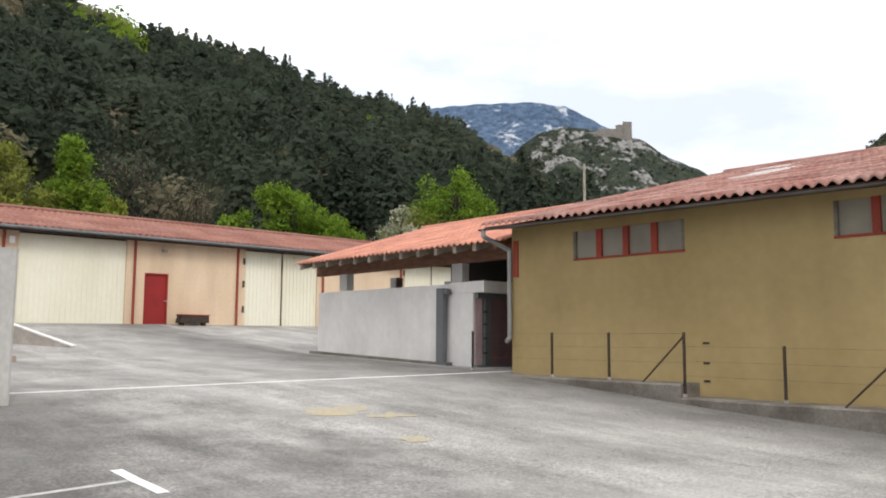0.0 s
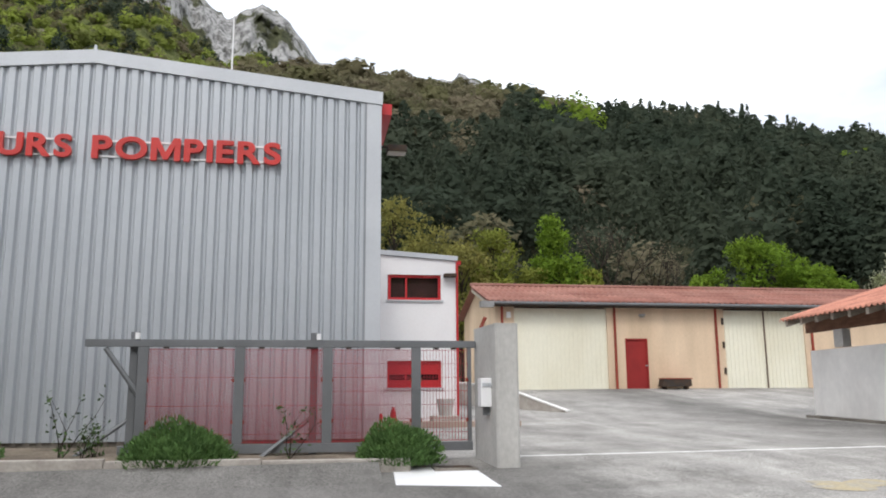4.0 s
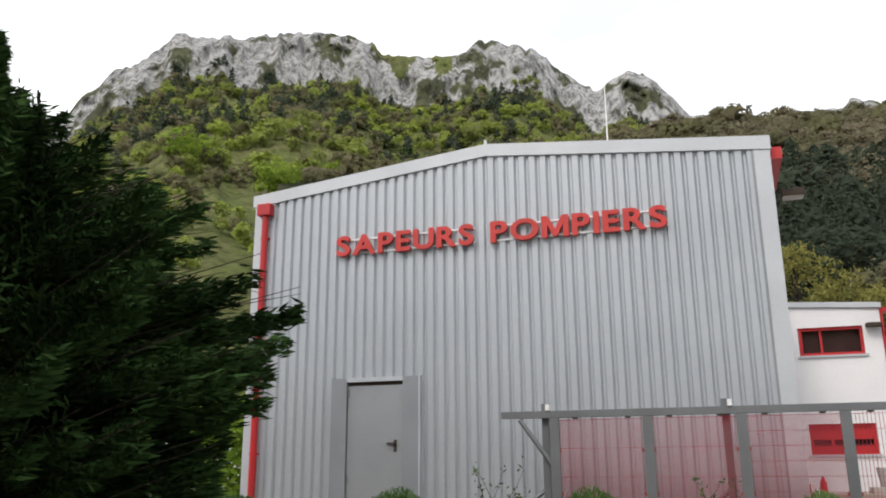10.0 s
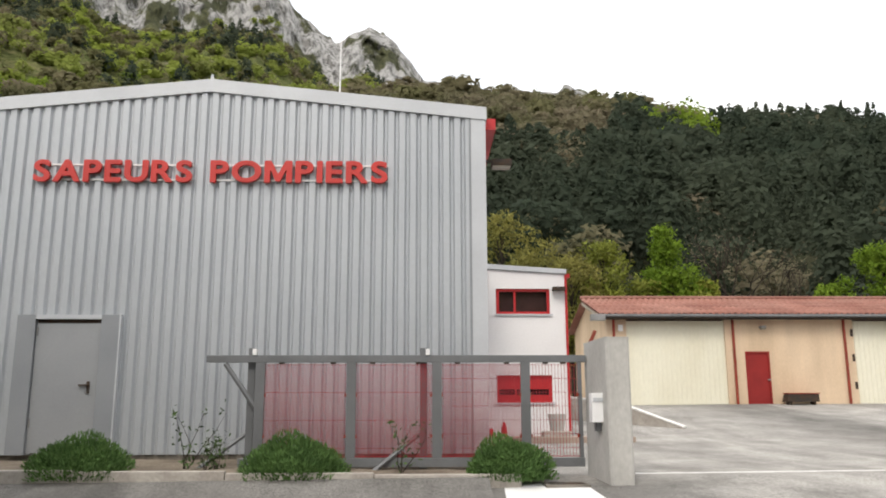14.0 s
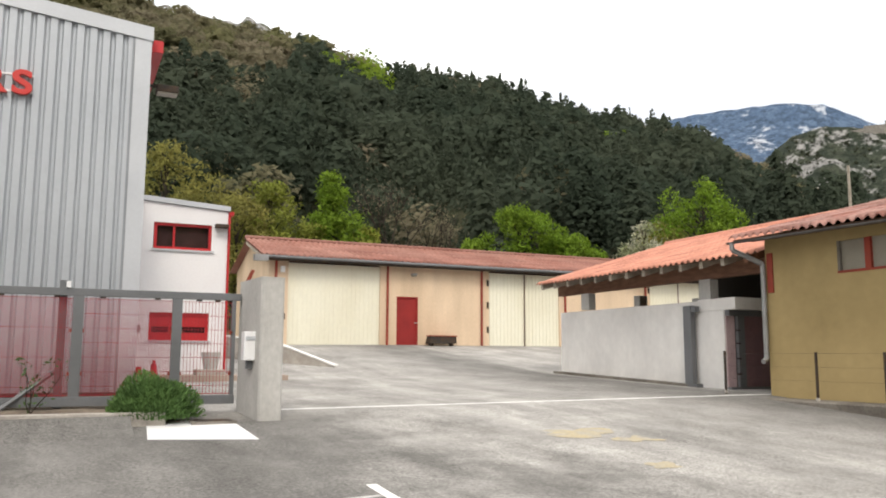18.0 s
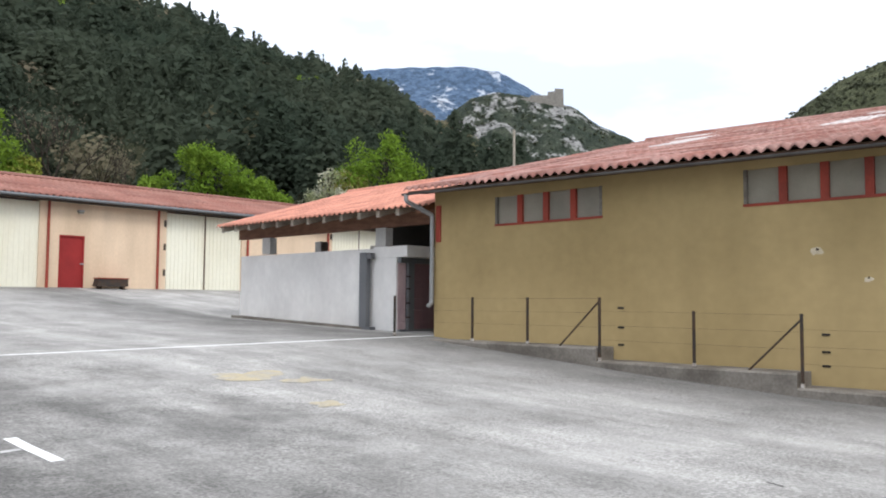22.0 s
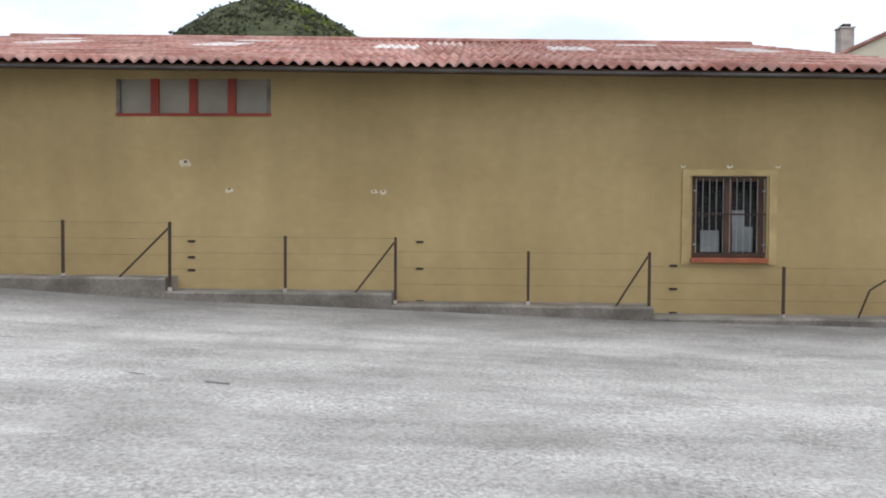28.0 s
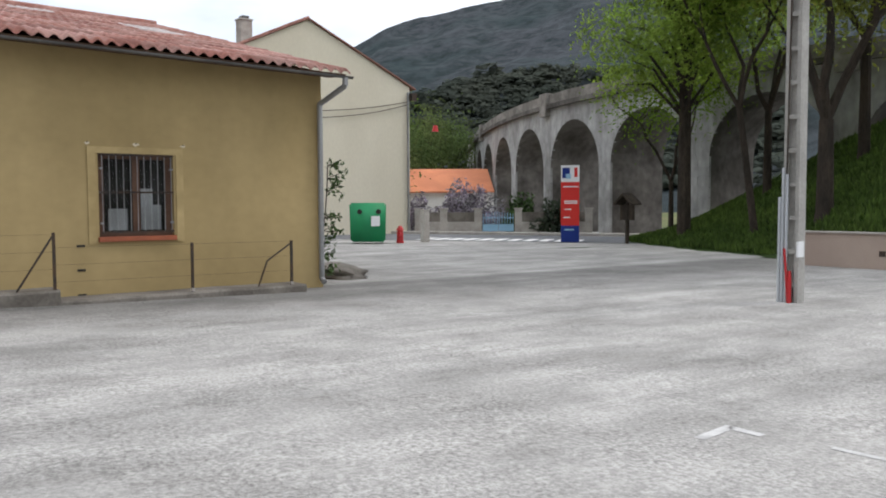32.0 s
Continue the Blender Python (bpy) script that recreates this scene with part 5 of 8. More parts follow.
def planter_crate():
    ob = thing("trough", (14.75, 32.3, 2.12), "dark rusty metal trough by the red door", "trough")
    part("body", prism([(14.12, 2.2), (14.2, 2.50), (15.38, 2.50), (15.40, 2.2)], "y", 32.05, 32.5), M_DKIRON, ob)
    part("rim", slab(14.17, 32.02, 2.50, 15.42, 32.53, 2.54), M_RUST, ob)
    for x in (14.25, 15.2):
        part("leg", slab(x, 32.1, 2.08, x + 0.08, 32.45, 2.2), M_DKIRON, ob)


planter_crate()


def yard_ramp():
    """A wall that dips to the ground at its near end, where a ramp comes down."""
    ob = thing("ramp_wall", (6.4, 25.2, 1.4), "low concrete ramp wall with a pale top edge", "ramp")
    run = [((7.45, 24.0), 0.03), ((5.9, 25.75), 0.64), ((4.6, 27.2), 0.70)]

    def strip(z0, z1, wide, flat):
        bm = bmesh.new()
        rows = []
        for (x, y), h in run:
            g = float(gz(x, y))
            lo = g - 0.4 if flat is None else g + h + z0
            rows.append([bm.verts.new((x + 0.75 * w, y + 0.66 * w, z)) for w, z in ((-wide[0], lo), (wide[1], lo), (wide[1], g + h + z1), (-wide[0], g + h + z1))])
        for a, b in zip(rows, rows[1:]):
            for k in range(4):
                bm.faces.new((a[k], b[k], b[(k + 1) % 4], a[(k + 1) % 4]))
        bm.faces.new(rows[0])
        bm.faces.new(rows[-1])
        bmesh.ops.recalc_face_normals(bm, faces=bm.faces[:])
        return bm

    part("wall", strip(0, 0, (0.0, 0.18), None), M_KERB_L, ob)
    part("coping", strip(0.002, 0.045, (0.02, 0.20), True), M_WPAINT, ob, "pale painted coping")


yard_ramp()


# ---- the grey fire hall ----
HX0, HX1, HY, HB = -8.34, 1.03, 13.6, 1.08
APX, APZ, EZ = -3.7, 7.36, 6.88


def hall_top(x):
    return EZ + (APZ - EZ) * (1 - abs(x - APX) / (HX1 - APX if x > APX else APX - HX0))


RIB = 0.1891


def cladding(x0, ribs, z0, top):
    """Trapezoid ribs standing out to the south, each RIB wide."""
    bm = bmesh.new()
    xs, off = [], []
    for k in range(ribs):
        for a, d in ((0.0, 0.0), (0.17, 0.0), (0.30, 0.045), (0.82, 0.045)):
            xs.append(x0 + (k + a) * RIB)
            off.append(d)
    xs.append(x0 + ribs * RIB)
    off.append(0.0)
    col = [(bm.verts.new((x, HY - d, z0)), bm.verts.new((x, HY - d, top(x)))) for x, d in zip(xs, off)]
    for a, b in zip(col, col[1:]):
        bm.faces.new((a[0], b[0], b[1], a[1]))
    return bm


def fire_hall():
    ob = thing("fire_hall", (APX, HY, HB), "large hall clad in ribbed grey steel with a shallow gable", "building")
    first = -8.075
    for a, b in zip((0, 5, 10, 15, 20, 25, 30, 35, 40), (5, 10, 15, 20, 25, 30, 35, 40, 47)):
        part("cladding_panel", cladding(first + a * RIB, b - a, HB + 0.0, lambda x: hall_top(x) - 0.2), M_CLAD, ob)
    part("wall", prism([(HX0 + 0.03, 0.5), (HX1 - 0.03, 0.5), (HX1 - 0.03, EZ - 0.1), (APX, APZ - 0.1), (HX0 + 0.03, EZ - 0.1)], "y", HY + 0.012, HY + 12.5), M_CLAD, ob)
    part("corner_trim", slab(HX0, HY - 0.056, HB, HX0 + 0.33, HY + 0.3, EZ - 0.02), M_TRIM, ob, "pale grey corner flashing")
    part("corner_trim", slab(HX1 - 0.25, HY - 0.056, HB, HX1, HY + 0.3, EZ - 0.02), M_TRIM, ob, "pale grey corner flashing")
    part("corner_gap", slab(HX1 - 0.29, HY - 0.052, HB, HX1 - 0.252, HY - 0.0, EZ - 0.1), M_DOORG, ob)
    for xa, za, xb, zb in ((HX0 - 0.05, EZ, APX, APZ), (APX, APZ, HX1 + 0.02, EZ)):
        part("verge_trim", prism([(xa, za - 0.20), (xb, zb - 0.20), (xb, zb + 0.03), (xa, za + 0.03)], "y", HY - 0.075, HY + 0.2), M_TRIM, ob, "pale grey verge flashing")
        part("roof", prism([(xa, za), (xb, zb), (xb, zb + 0.02), (xa, za + 0.02)], "y", HY + 0.2, HY + 12.6), M_TRIM, ob)
    part("ridge_finial", tube(bmesh.new(), (APX, HY - 0.04, APZ + 0.02), (APX, HY - 0.04, APZ + 0.12), 0.035, 0.02, 8), M_TRIM, ob)
    part("plinth", slab(HX0 + 0.05, HY - 0.0, 0.5, HX1 - 0.03, HY + 0.011, HB - 0.002), M_KERB, ob, "concrete plinth")
    # door
    door = part("door", slab(-6.27, HY - 0.078, HB + 0.03, -5.24, HY + 0.0, 3.15), M_DOOR, ob, "plain grey steel door")
    # a dark strip takes the place of the shade at the door head
    part("head_gap", slab(-6.27, HY - 0.064, 3.151, -5.24, HY + 0.0, 3.214), M_DKIRON, door, "dark strip that stands for the shade over the door")
    part("door_frame", slab(-6.57, HY - 0.13, HB + 0.0, -6.28, HY - 0.0, 3.285), M_DOORG, door, "wide grey jamb")
    part("door_frame", slab(-5.23, HY - 0.13, HB + 0.0, -4.94, HY - 0.0, 3.285), M_DOORG, door, "wide grey jamb")
    part("door_frame", slab(-6.279, HY - 0.13, 3.215, -5.231, HY - 0.0, 3.285), M_TRIM, door)
    part("edge_strip", slab(-4.94, HY - 0.14, HB, -4.915, HY - 0.0, 3.29), M_TRIM, door)
    part("handle_plate", slab(-5.40, HY - 0.095, 2.03, -5.35, HY - 0.079, 2.22), M_DKIRON, door)
    part("handle", slab(-5.52, HY - 0.125, 2.15, -5.36, HY - 0.096, 2.175), M_DKIRON, door, "black lever handle")
    for z in (1.5, 2.95):
        part("hinge", tube(bmesh.new(), (-6.25, HY - 0.09, z), (-6.25, HY - 0.09, z + 0.14), 0.015, seg=6), M_ZINC, door)
    # red rainwater pipes
    part("hopper", slab(HX0 + 0.12, HY - 0.22, EZ - 0.42, HX0 + 0.40, HY - 0.05, EZ - 0.19, 0.015), M_RED, ob, "red hopper head")
    part("downpipe", tube(bmesh.new(), (HX0 + 0.26, HY - 0.12, 0.6), (HX0 + 0.26, HY - 0.12, EZ - 0.42), 0.062, seg=10), M_RED, ob, "red downpipe")
    for z in (2.0, 4.2, 6.0):
        part("pipe_clip", slab(HX0 + 0.18, HY - 0.13, z, HX0 + 0.34, HY - 0.045, z + 0.03), M_RED, ob)
    part("gutter_end", slab(HX1 + 0.001, HY + 0.2, EZ - 0.28, HX1 + 0.2, HY + 12.5, EZ - 0.08), M_RED, ob, "red eaves gutter")
    lamp = part("floodlight", slab(HX1 + 0.16, HY + 0.6, 6.08, HX1 + 0.52, HY + 0.85, 6.2, 0.015), M_DKIRON, ob, "wall floodlight")
    part("arm", slab(HX1, HY + 0.68, 6.16, HX1 + 0.16, HY + 0.74, 6.2), M_DKIRON, lamp)
    part("lamp_glass", slab(HX1 + 0.18, HY + 0.62, 6.055, HX1 + 0.50, HY + 0.83, 6.079), M_PANE, lamp)
    part("mast", tube(bmesh.new(), (-2.18, 20.0, 7.0), (-2.17, 20.0, 11.3), 0.035, 0.014, 8), M_SIGNW, ob, "thin white aerial mast")


fire_hall()


def wall_letters():
    ob = thing("wall_sign", (-3.6, HY - 0.05, 5.5), "red three-dimensional letters on pale rails", "sign")
    words = (("SAPEURS", -6.54, -3.94), ("POMPIERS", -3.61, -0.66))
    for word, xa, xb in words:
        glyphs = []
        for ch in word:
            if ch == "M":
                me = bpy.data.meshes.new("letter")
                rim = prism([(0, 0), (0.055, 0), (0.055, 0.26), (0.155, 0.02), (0.195, 0.02), (0.295, 0.26), (0.295, 0), (0.35, 0), (0.35, 0.345), (0.28, 0.345), (0.175, 0.10), (0.07, 0.345), (0, 0.345)], "z", -0.03, 0.03)
                bmesh.ops.triangulate(rim, faces=rim.faces[:])
                rim.to_mesh(me)
                rim.free()
                glyphs.append((me, 0.0, 0.35, 0.0, 0.345))
                continue
            cu = bpy.data.curves.new("letter", "FONT")
            cu.body, cu.size, cu.extrude, cu.offset = ch, 0.50, 0.03, 0.004
            tmp = new("letter", cu)
            bpy.context.view_layer.update()
            me = bpy.data.meshes.new_from_object(tmp.evaluated_get(bpy.context.evaluated_depsgraph_get()))
            bpy.data.objects.remove(tmp)
            co = np.array([v.co for v in me.vertices])
            glyphs.append((me, co[:, 0].min(), co[:, 0].max(), co[:, 1].min(), co[:, 1].max()))
        widths = [g[2] - g[1] for g in glyphs]
        gap = 0.082
        k = (xb - xa - gap * (len(word) - 1)) / sum(widths)
        x = xa
        for (me, a, b, lo, hi), w in zip(glyphs, widths):
            sz = 0.36 / (hi - lo)
            for v in me.vertices:
                v.co = ((v.co.x - a) * k + x, HY - 0.10 - v.co.z, (v.co.y - lo) * sz + 5.53)
            me.flip_normals()
            thick = bmesh.new()
            for step in range(13):
                dx, dz = (0.015 * math.cos(step * 0.5236 + 0.1), 0.013 * math.sin(step * 0.5236 + 0.1)) if step else (0, 0)
                shift = me.copy()
                shift.transform(Matrix.Translation((dx, -0.0007 * step, dz)))
                thick.from_mesh(shift)
                bpy.data.meshes.remove(shift)
            thick.to_mesh(me)
            thick.free()
            link("letter", me, M_REDL, ob)
            x += w * k + gap
        for z in (5.575, 5.835):
            part("rail", slab(xa - 0.02, HY - 0.062, z - 0.014, xb + 0.02, HY - 0.040, z + 0.014), M_SIGNW, ob, "pale mounting rail")


wall_letters()


# ---- the white annexe ----
def annexe():
    ob = thing("annexe", (2.4, 22, 1.3), "two-storey white annexe with red windows", "building")
    x0, x1, y = HX1 + 0.02, 3.82, 22.0
    wins = [(1.96, 3.40, 4.36, 5.05), (1.94, 3.40, 2.02, 2.73)]
    for a, b, zs in ((x0, 1.94, ((0.8, None),)), (3.40, x1, ((0.8, None),)), (1.94, 3.40, ((0.8, 2.02), (2.73, 4.36), (5.05, None)))):
        for lo, hi in zs:
            za, zb = (hi, hi) if hi else (5.62 - 0.065 * (a - x0), 5.62 - 0.065 * (b - x0))
            bm = bmesh.new()
            v = [bm.verts.new(c) for c in ((a, y, lo), (b, y, lo), (b, y + 0.3, lo), (a, y + 0.3, lo), (a, y, za), (b, y, zb), (b, y + 0.3, zb), (a, y + 0.3, za))]
            for q in ((3, 2, 1, 0), (4, 5, 6, 7), (0, 1, 5, 4), (1, 2, 6, 5), (2, 3, 7, 6), (3, 0, 4, 7)):
                bm.faces.new([v[i] for i in q])
            part("wall", bm, M_WHITE, ob)
    part("wall", slab(x1 - 0.3, y + 0.301, 0.8, x1 - 0.002, y + 9, 5.4), M_WHITE, ob)
    part("roof", prism([(x0 - 0.02, 5.63), (x1 + 0.04, 5.45), (x1 + 0.04, 5.58), (x0 - 0.02, 5.76)], "y", y - 0.06, y + 9), M_TRIM, ob, "pale grey roof edge")
    part("downpipe", tube(bmesh.new(), (x1 + 0.02, y - 0.02, 1.2), (x1 + 0.02, y - 0.02, 5.42), 0.032, seg=8), M_RED, ob, "red corner downpipe")
    part("gutter_end", slab(x1 + 0.045, y - 0.1, 5.34, x1 + 0.12, y + 9, 5.44), M_RED, ob)
    for k, (a, b, za, zb) in enumerate(wins):
        win = part("window", slab(a, y + 0.18, za, b, y + 0.2, zb), M_GLASS, ob, "wide red framed window" if not k else "wide window with lowered red shutter")
        t = 0.07
        for q in ((a, za, a + t, zb), (b - t, za, b, zb), (a + t, za, b - t, za + t), (a + t, zb - t, b - t, zb)):
            part("frame", slab(q[0], y + 0.05, q[1], q[2], y + 0.13, q[3]), M_RED, win)
        part("mullion", slab((a + b) / 2 - 0.25, y + 0.07, za + t, (a + b) / 2 - 0.20, y + 0.12, zb - t), M_RED, win)
        part("sill", slab(a - 0.06, y - 0.05, za - 0.05, b + 0.06, y + 0.05, za - 0.001), M_TRIM, win)
        if k:
            part("shutter", slab(a + t, y + 0.085, zb - 0.36, b - t, y + 0.11, zb - t), M_RED, win, "red roller shutter")
            part("lower_panel", slab(a + t, y + 0.085, za + t, b - t, y + 0.11, za + 0.2), M_RED, win)
    lamp = part("wall_lamp", slab(x1 - 0.36, y - 0.25, 4.98, x1 - 0.02, y - 0.03, 5.07, 0.01), M_DKIRON, ob, "dark wall lamp")
    part("arm", slab(x1 - 0.22, y - 0.03, 5.0, x1 - 0.14, y, 5.05), M_DKIRON, lamp)
    part("meter_box", slab(x0 + 0.52, y - 0.08, 2.2, x0 + 0.68, y, 2.4), M_ZINC, ob)


annexe()


# ---- sliding gate and concrete pillar ----
def sliding_gate():
    y = 12.6
    ob = thing("sliding_gate", (0, y, 0.9), "grey steel sliding gate with red wire mesh", "gate")
    fr = M_GATE
    part("top_rail", slab(-3.28, y - 0.04, 2.46, 2.42, y + 0.04, 2.565, 0.006), fr, ob)
    part("bottom_rail", slab(-2.75, y - 0.05, 0.93, 2.36, y + 0.05, 1.06, 0.006), fr, ob)
    xs = (-2.47, -1.11, 0.17, 1.50)
    for x in xs:
        part("upright", slab(x - 0.07, y - 0.04, 1.061, x + 0.07, y + 0.04, 2.459), fr, ob)
    part("upright", slab(2.29, y - 0.03, 1.061, 2.35, y + 0.03, 2.459), fr, ob)
    for x in (-2.62, -0.03):
        part("guide_post", slab(x - 0.055, y + 0.06, 0.8, x + 0.055, y + 0.16, 2.68, 0.006), fr, ob, "gate guide post")
        part("roller", slab(x + 0.03, y - 0.07, 2.57, x + 0.09, y + 0.059, 2.66), M_SIGNW, ob, "white guide roller")
        part("strut", tube(bmesh.new(), (x, y + 0.11, 1.45), (x - 0.75, y - 0.15, 0.86), 0.035, seg=6), fr, ob)
    part("brace", tube(bmesh.new(), (-3.0, y, 2.44), (-2.5, y, 1.75), 0.04, seg=6), fr, ob)
    part("base_plate", slab(-3.0, y + 0.03, 0.8, -2.4, y + 0.25, 0.93), M_KERB, ob)
    edges = [(-2.40, -1.18), (-1.04, 0.10), (0.24, 1.43), (1.57, 2.29)]
    for a, b in edges:
        mesh_panel = part("mesh_panel", slab(a, y - 0.012, 1.075, b, y - 0.002, 1.085), M_MESH, ob, "red welded wire mesh panel")
        n = int((b - a) / (0.020 if b < 1.45 else 0.048))
        half = 0.0032 if b < 1.45 else 0.0028
        wire = None
        for k in range(n + 1):
            x = a + (b - a) * k / n
            if wire is None:
                wire = part("wire", slab(x - half, y - 0.010, 1.086, x + half, y - 0.004, 2.44), M_MESH, mesh_panel)
            else:
                w2 = link("wire", wire.data, None, mesh_panel)
                w2.location.x = x - a
        for z in np.linspace(1.2, 2.42, 4 if b < 0.2 else 7):
            part("cross_wire", slab(a, y - 0.018, z - 0.003, b, y - 0.0105, z + 0.003), M_MESH, mesh_panel)
        for x in (a, b):
            for z in (1.35, 1.95):
                part("clip", slab(x - 0.03, y - 0.03, z, x + 0.02, y - 0.019, z + 0.05), M_RUST, mesh_panel)
        for x in (a + 0.2, b - 0.25):
            part("stop", slab(x, y - 0.03, 2.435, x + 0.08, y + 0.03, 2.459), M_DKIRON, mesh_panel)
    pil = thing("gate_pillar", (2.75, 12.2, 0.8), "tall raw concrete gate pillar", "pillar")
    part("shaft", prism([(2.43, 12.72), (2.52, 11.66), (2.55, 11.62), (2.83, 11.64), (2.86, 11.67), (3.08, 12.72)], "z", 0.4, 2.725), M_CONC, pil)
    part("cap", prism([(2.427, 12.723), (2.517, 11.658), (2.549, 11.617), (2.832, 11.637), (2.863, 11.668), (3.083, 12.723)], "z", 2.725, 2.755), M_CONC, pil)
    part("lamp", tube(bmesh.new(), (2.5, 12.55, 2.755), (2.57, 12.5, 2.93), 0.03, seg=8), M_RUST, pil, "small flashing lamp")
    boxy = thing("mailbox", (2.36, 12.1, 1.55), "white letter box fixed to the concrete pillar", "mailbox")
    part("body", slab(2.345, 11.86, 1.57, 2.528, 12.08, 1.98, 0.012), M_SIGNW, boxy)
    part("flap", slab(2.365, 11.845, 1.86, 2.508, 11.859, 1.91), M_TRIM, boxy)
    part("bracket", slab(2.42, 11.95, 1.45, 2.53, 12.1, 1.569), M_GATE, boxy)


sliding_gate()


def annexe_bits():
    ob = thing("fire_bucket", (2.1, 21.5, 1.3), "small red outlet post by the annexe wall", "post")
    part("body", tube(bmesh.new(), (2.07, 21.6, 1.05), (2.07, 21.6, 1.42), 0.10, 0.07, 8), M_RED, ob)
    part("cap", tube(bmesh.new(), (2.07, 21.6, 1.42), (2.07, 21.6, 1.52), 0.05, 0.03, 8), M_RED, ob)
    ob = thing("fire_bucket", (1.75, 21.5, 1.3), "small red outlet post by the annexe wall", "post")
    part("body", tube(bmesh.new(), (1.72, 21.6, 1.05), (1.72, 21.6, 1.36), 0.09, 0.07, 8), M_RED, ob)
    ob = thing("stone_pot", (3.35, 21.3, 1.2), "small round grey stone pot on a block", "pot")
    part("base", slab(3.0, 21.0, 1.0, 3.7, 21.5, 1.30, 0.03), M_KERB_L, ob)
    part("pot", tube(bmesh.new(), (3.38, 21.25, 1.30), (3.38, 21.25, 1.72), 0.17, 0.24, 10), M_CONC, ob)
    draped_base = slab(1.05, 20.6, 0.6, 5.2, 22.0, 1.16)
    tagged(part("terrace", draped_base, M_PINKWALL), "low pinkish paved terrace at the annexe", "terrace", kind="structure")


annexe_bits()


# ---- marks and small things on the ground ----
def draped(name, pts, lift, material, label, category, sub=8):
    """A thin painted patch that lies on the yard. pts: its outline in the plan, four corners."""
    bm = bmesh.new()
    a, b, c, d = (Vector(p) for p in pts)
    rows = []
    for i in range(sub + 1):
        p, q = a.lerp(d, i / sub), b.lerp(c, i / sub)
        row = []
        for k in range(sub + 1):
            e = p.lerp(q, k / sub)
            row.append(bm.verts.new((e.x, e.y, float(gz(e.x, e.y)) + lift)))
        rows.append(row)
    for r, s in zip(rows, rows[1:]):
        for k in range(sub):
            bm.faces.new((r[k], r[k + 1], s[k + 1], s[k]))
    bmesh.ops.recalc_face_normals(bm, faces=bm.faces[:])
    return tagged(part(name, bm, material), label, category)


def line_mark(name, p, q, w, label, paint=None):
    p, q = Vector(p), Vector(q)
    s = (q - p).orthogonal().normalized() * w / 2
    return draped(name, (p - s, q - s, q + s, p + s), 0.003, paint or M_WPAINT, label, "road marking", 16)


line_mark("gate_line", (3.1, 12.88), (13.3, 12.62), 0.16, "long faded white line across the gateway")
line_mark("parking_mark", (1.7, 6.93), (2.66, 7.06), 0.07, "faded white parking line", M_WORN)
line_mark("parking_mark", (2.715, 7.50), (2.735, 6.50), 0.11, "white cross bar of a parking bay")
line_mark("parking_mark", (2.79, -4.70), (2.85, -5.14), 0.08, "worn white parking corner mark", M_WORN)
line_mark("parking_mark", (2.85, -5.10), (2.60, -5.10), 0.08, "worn white parking corner mark", M_WORN)
line_mark("parking_mark", (2.2, -5.2), (1.5, -5.25), 0.06, "worn white parking line", M_WORN)
draped("white_patch", ((0.98, 10.5), (2.24, 10.17), (2.2, 11.75), (1.09, 12.0)), 0.004, M_SIGNW, "white painted rectangle on the asphalt", "road marking")


def dust_stain(x, y, r):
    bm = bmesh.new()
    mid = bm.verts.new((x, y, float(gz(x, y)) + 0.005))
    rim = []
    for k in range(30):
        a = k * math.tau / 30
        q = r * (0.75 + 0.7 * noise.noise(Vector((math.cos(a) * 1.6 + x, math.sin(a) * 1.6, y))))
        px, py = x + q * 1.3 * math.cos(a), y + q * math.sin(a)
        rim.append(bm.verts.new((px, py, float(gz(px, py)) + 0.005)))
    for k in range(30):
        bm.faces.new((mid, rim[k], rim[(k + 1) % 30]))
    tagged(part("dust_stain", bm, M_STAIN), "pale yellow dust stain on the asphalt", "stain")


dust_stain(6.4, 9.6, 0.42)
dust_stain(6.9, 8.9, 0.30)
dust_stain(6.1, 7.4, 0.20)

draped("crack_patch", ((6.47, 1.86), (6.42, 1.64), (6.35, 1.64), (6.40, 1.86)), 0.003, M_TAR, "dark repaired crack in the asphalt", "patch")
draped("crack_patch", ((6.68, 2.58), (6.63, 2.42), (6.60, 2.43), (6.65, 2.58)), 0.003, M_TAR, "dark repaired crack in the asphalt", "patch")


def drain():
    ob = thing("drain_cover", (1.95, 11.9, 0.72), "dark slotted drain cover beside the kerb", "drain")
    part("frame", slab(1.62, 11.5, 0.60, 2.22, 11.95, 0.755, 0.006), M_KERB, ob)
    for k in range(6):
        part("slot", slab(1.68, 11.55 + k * 0.06, 0.75, 2.16, 11.585 + k * 0.06, 0.762), M_DKIRON, ob)


drain()


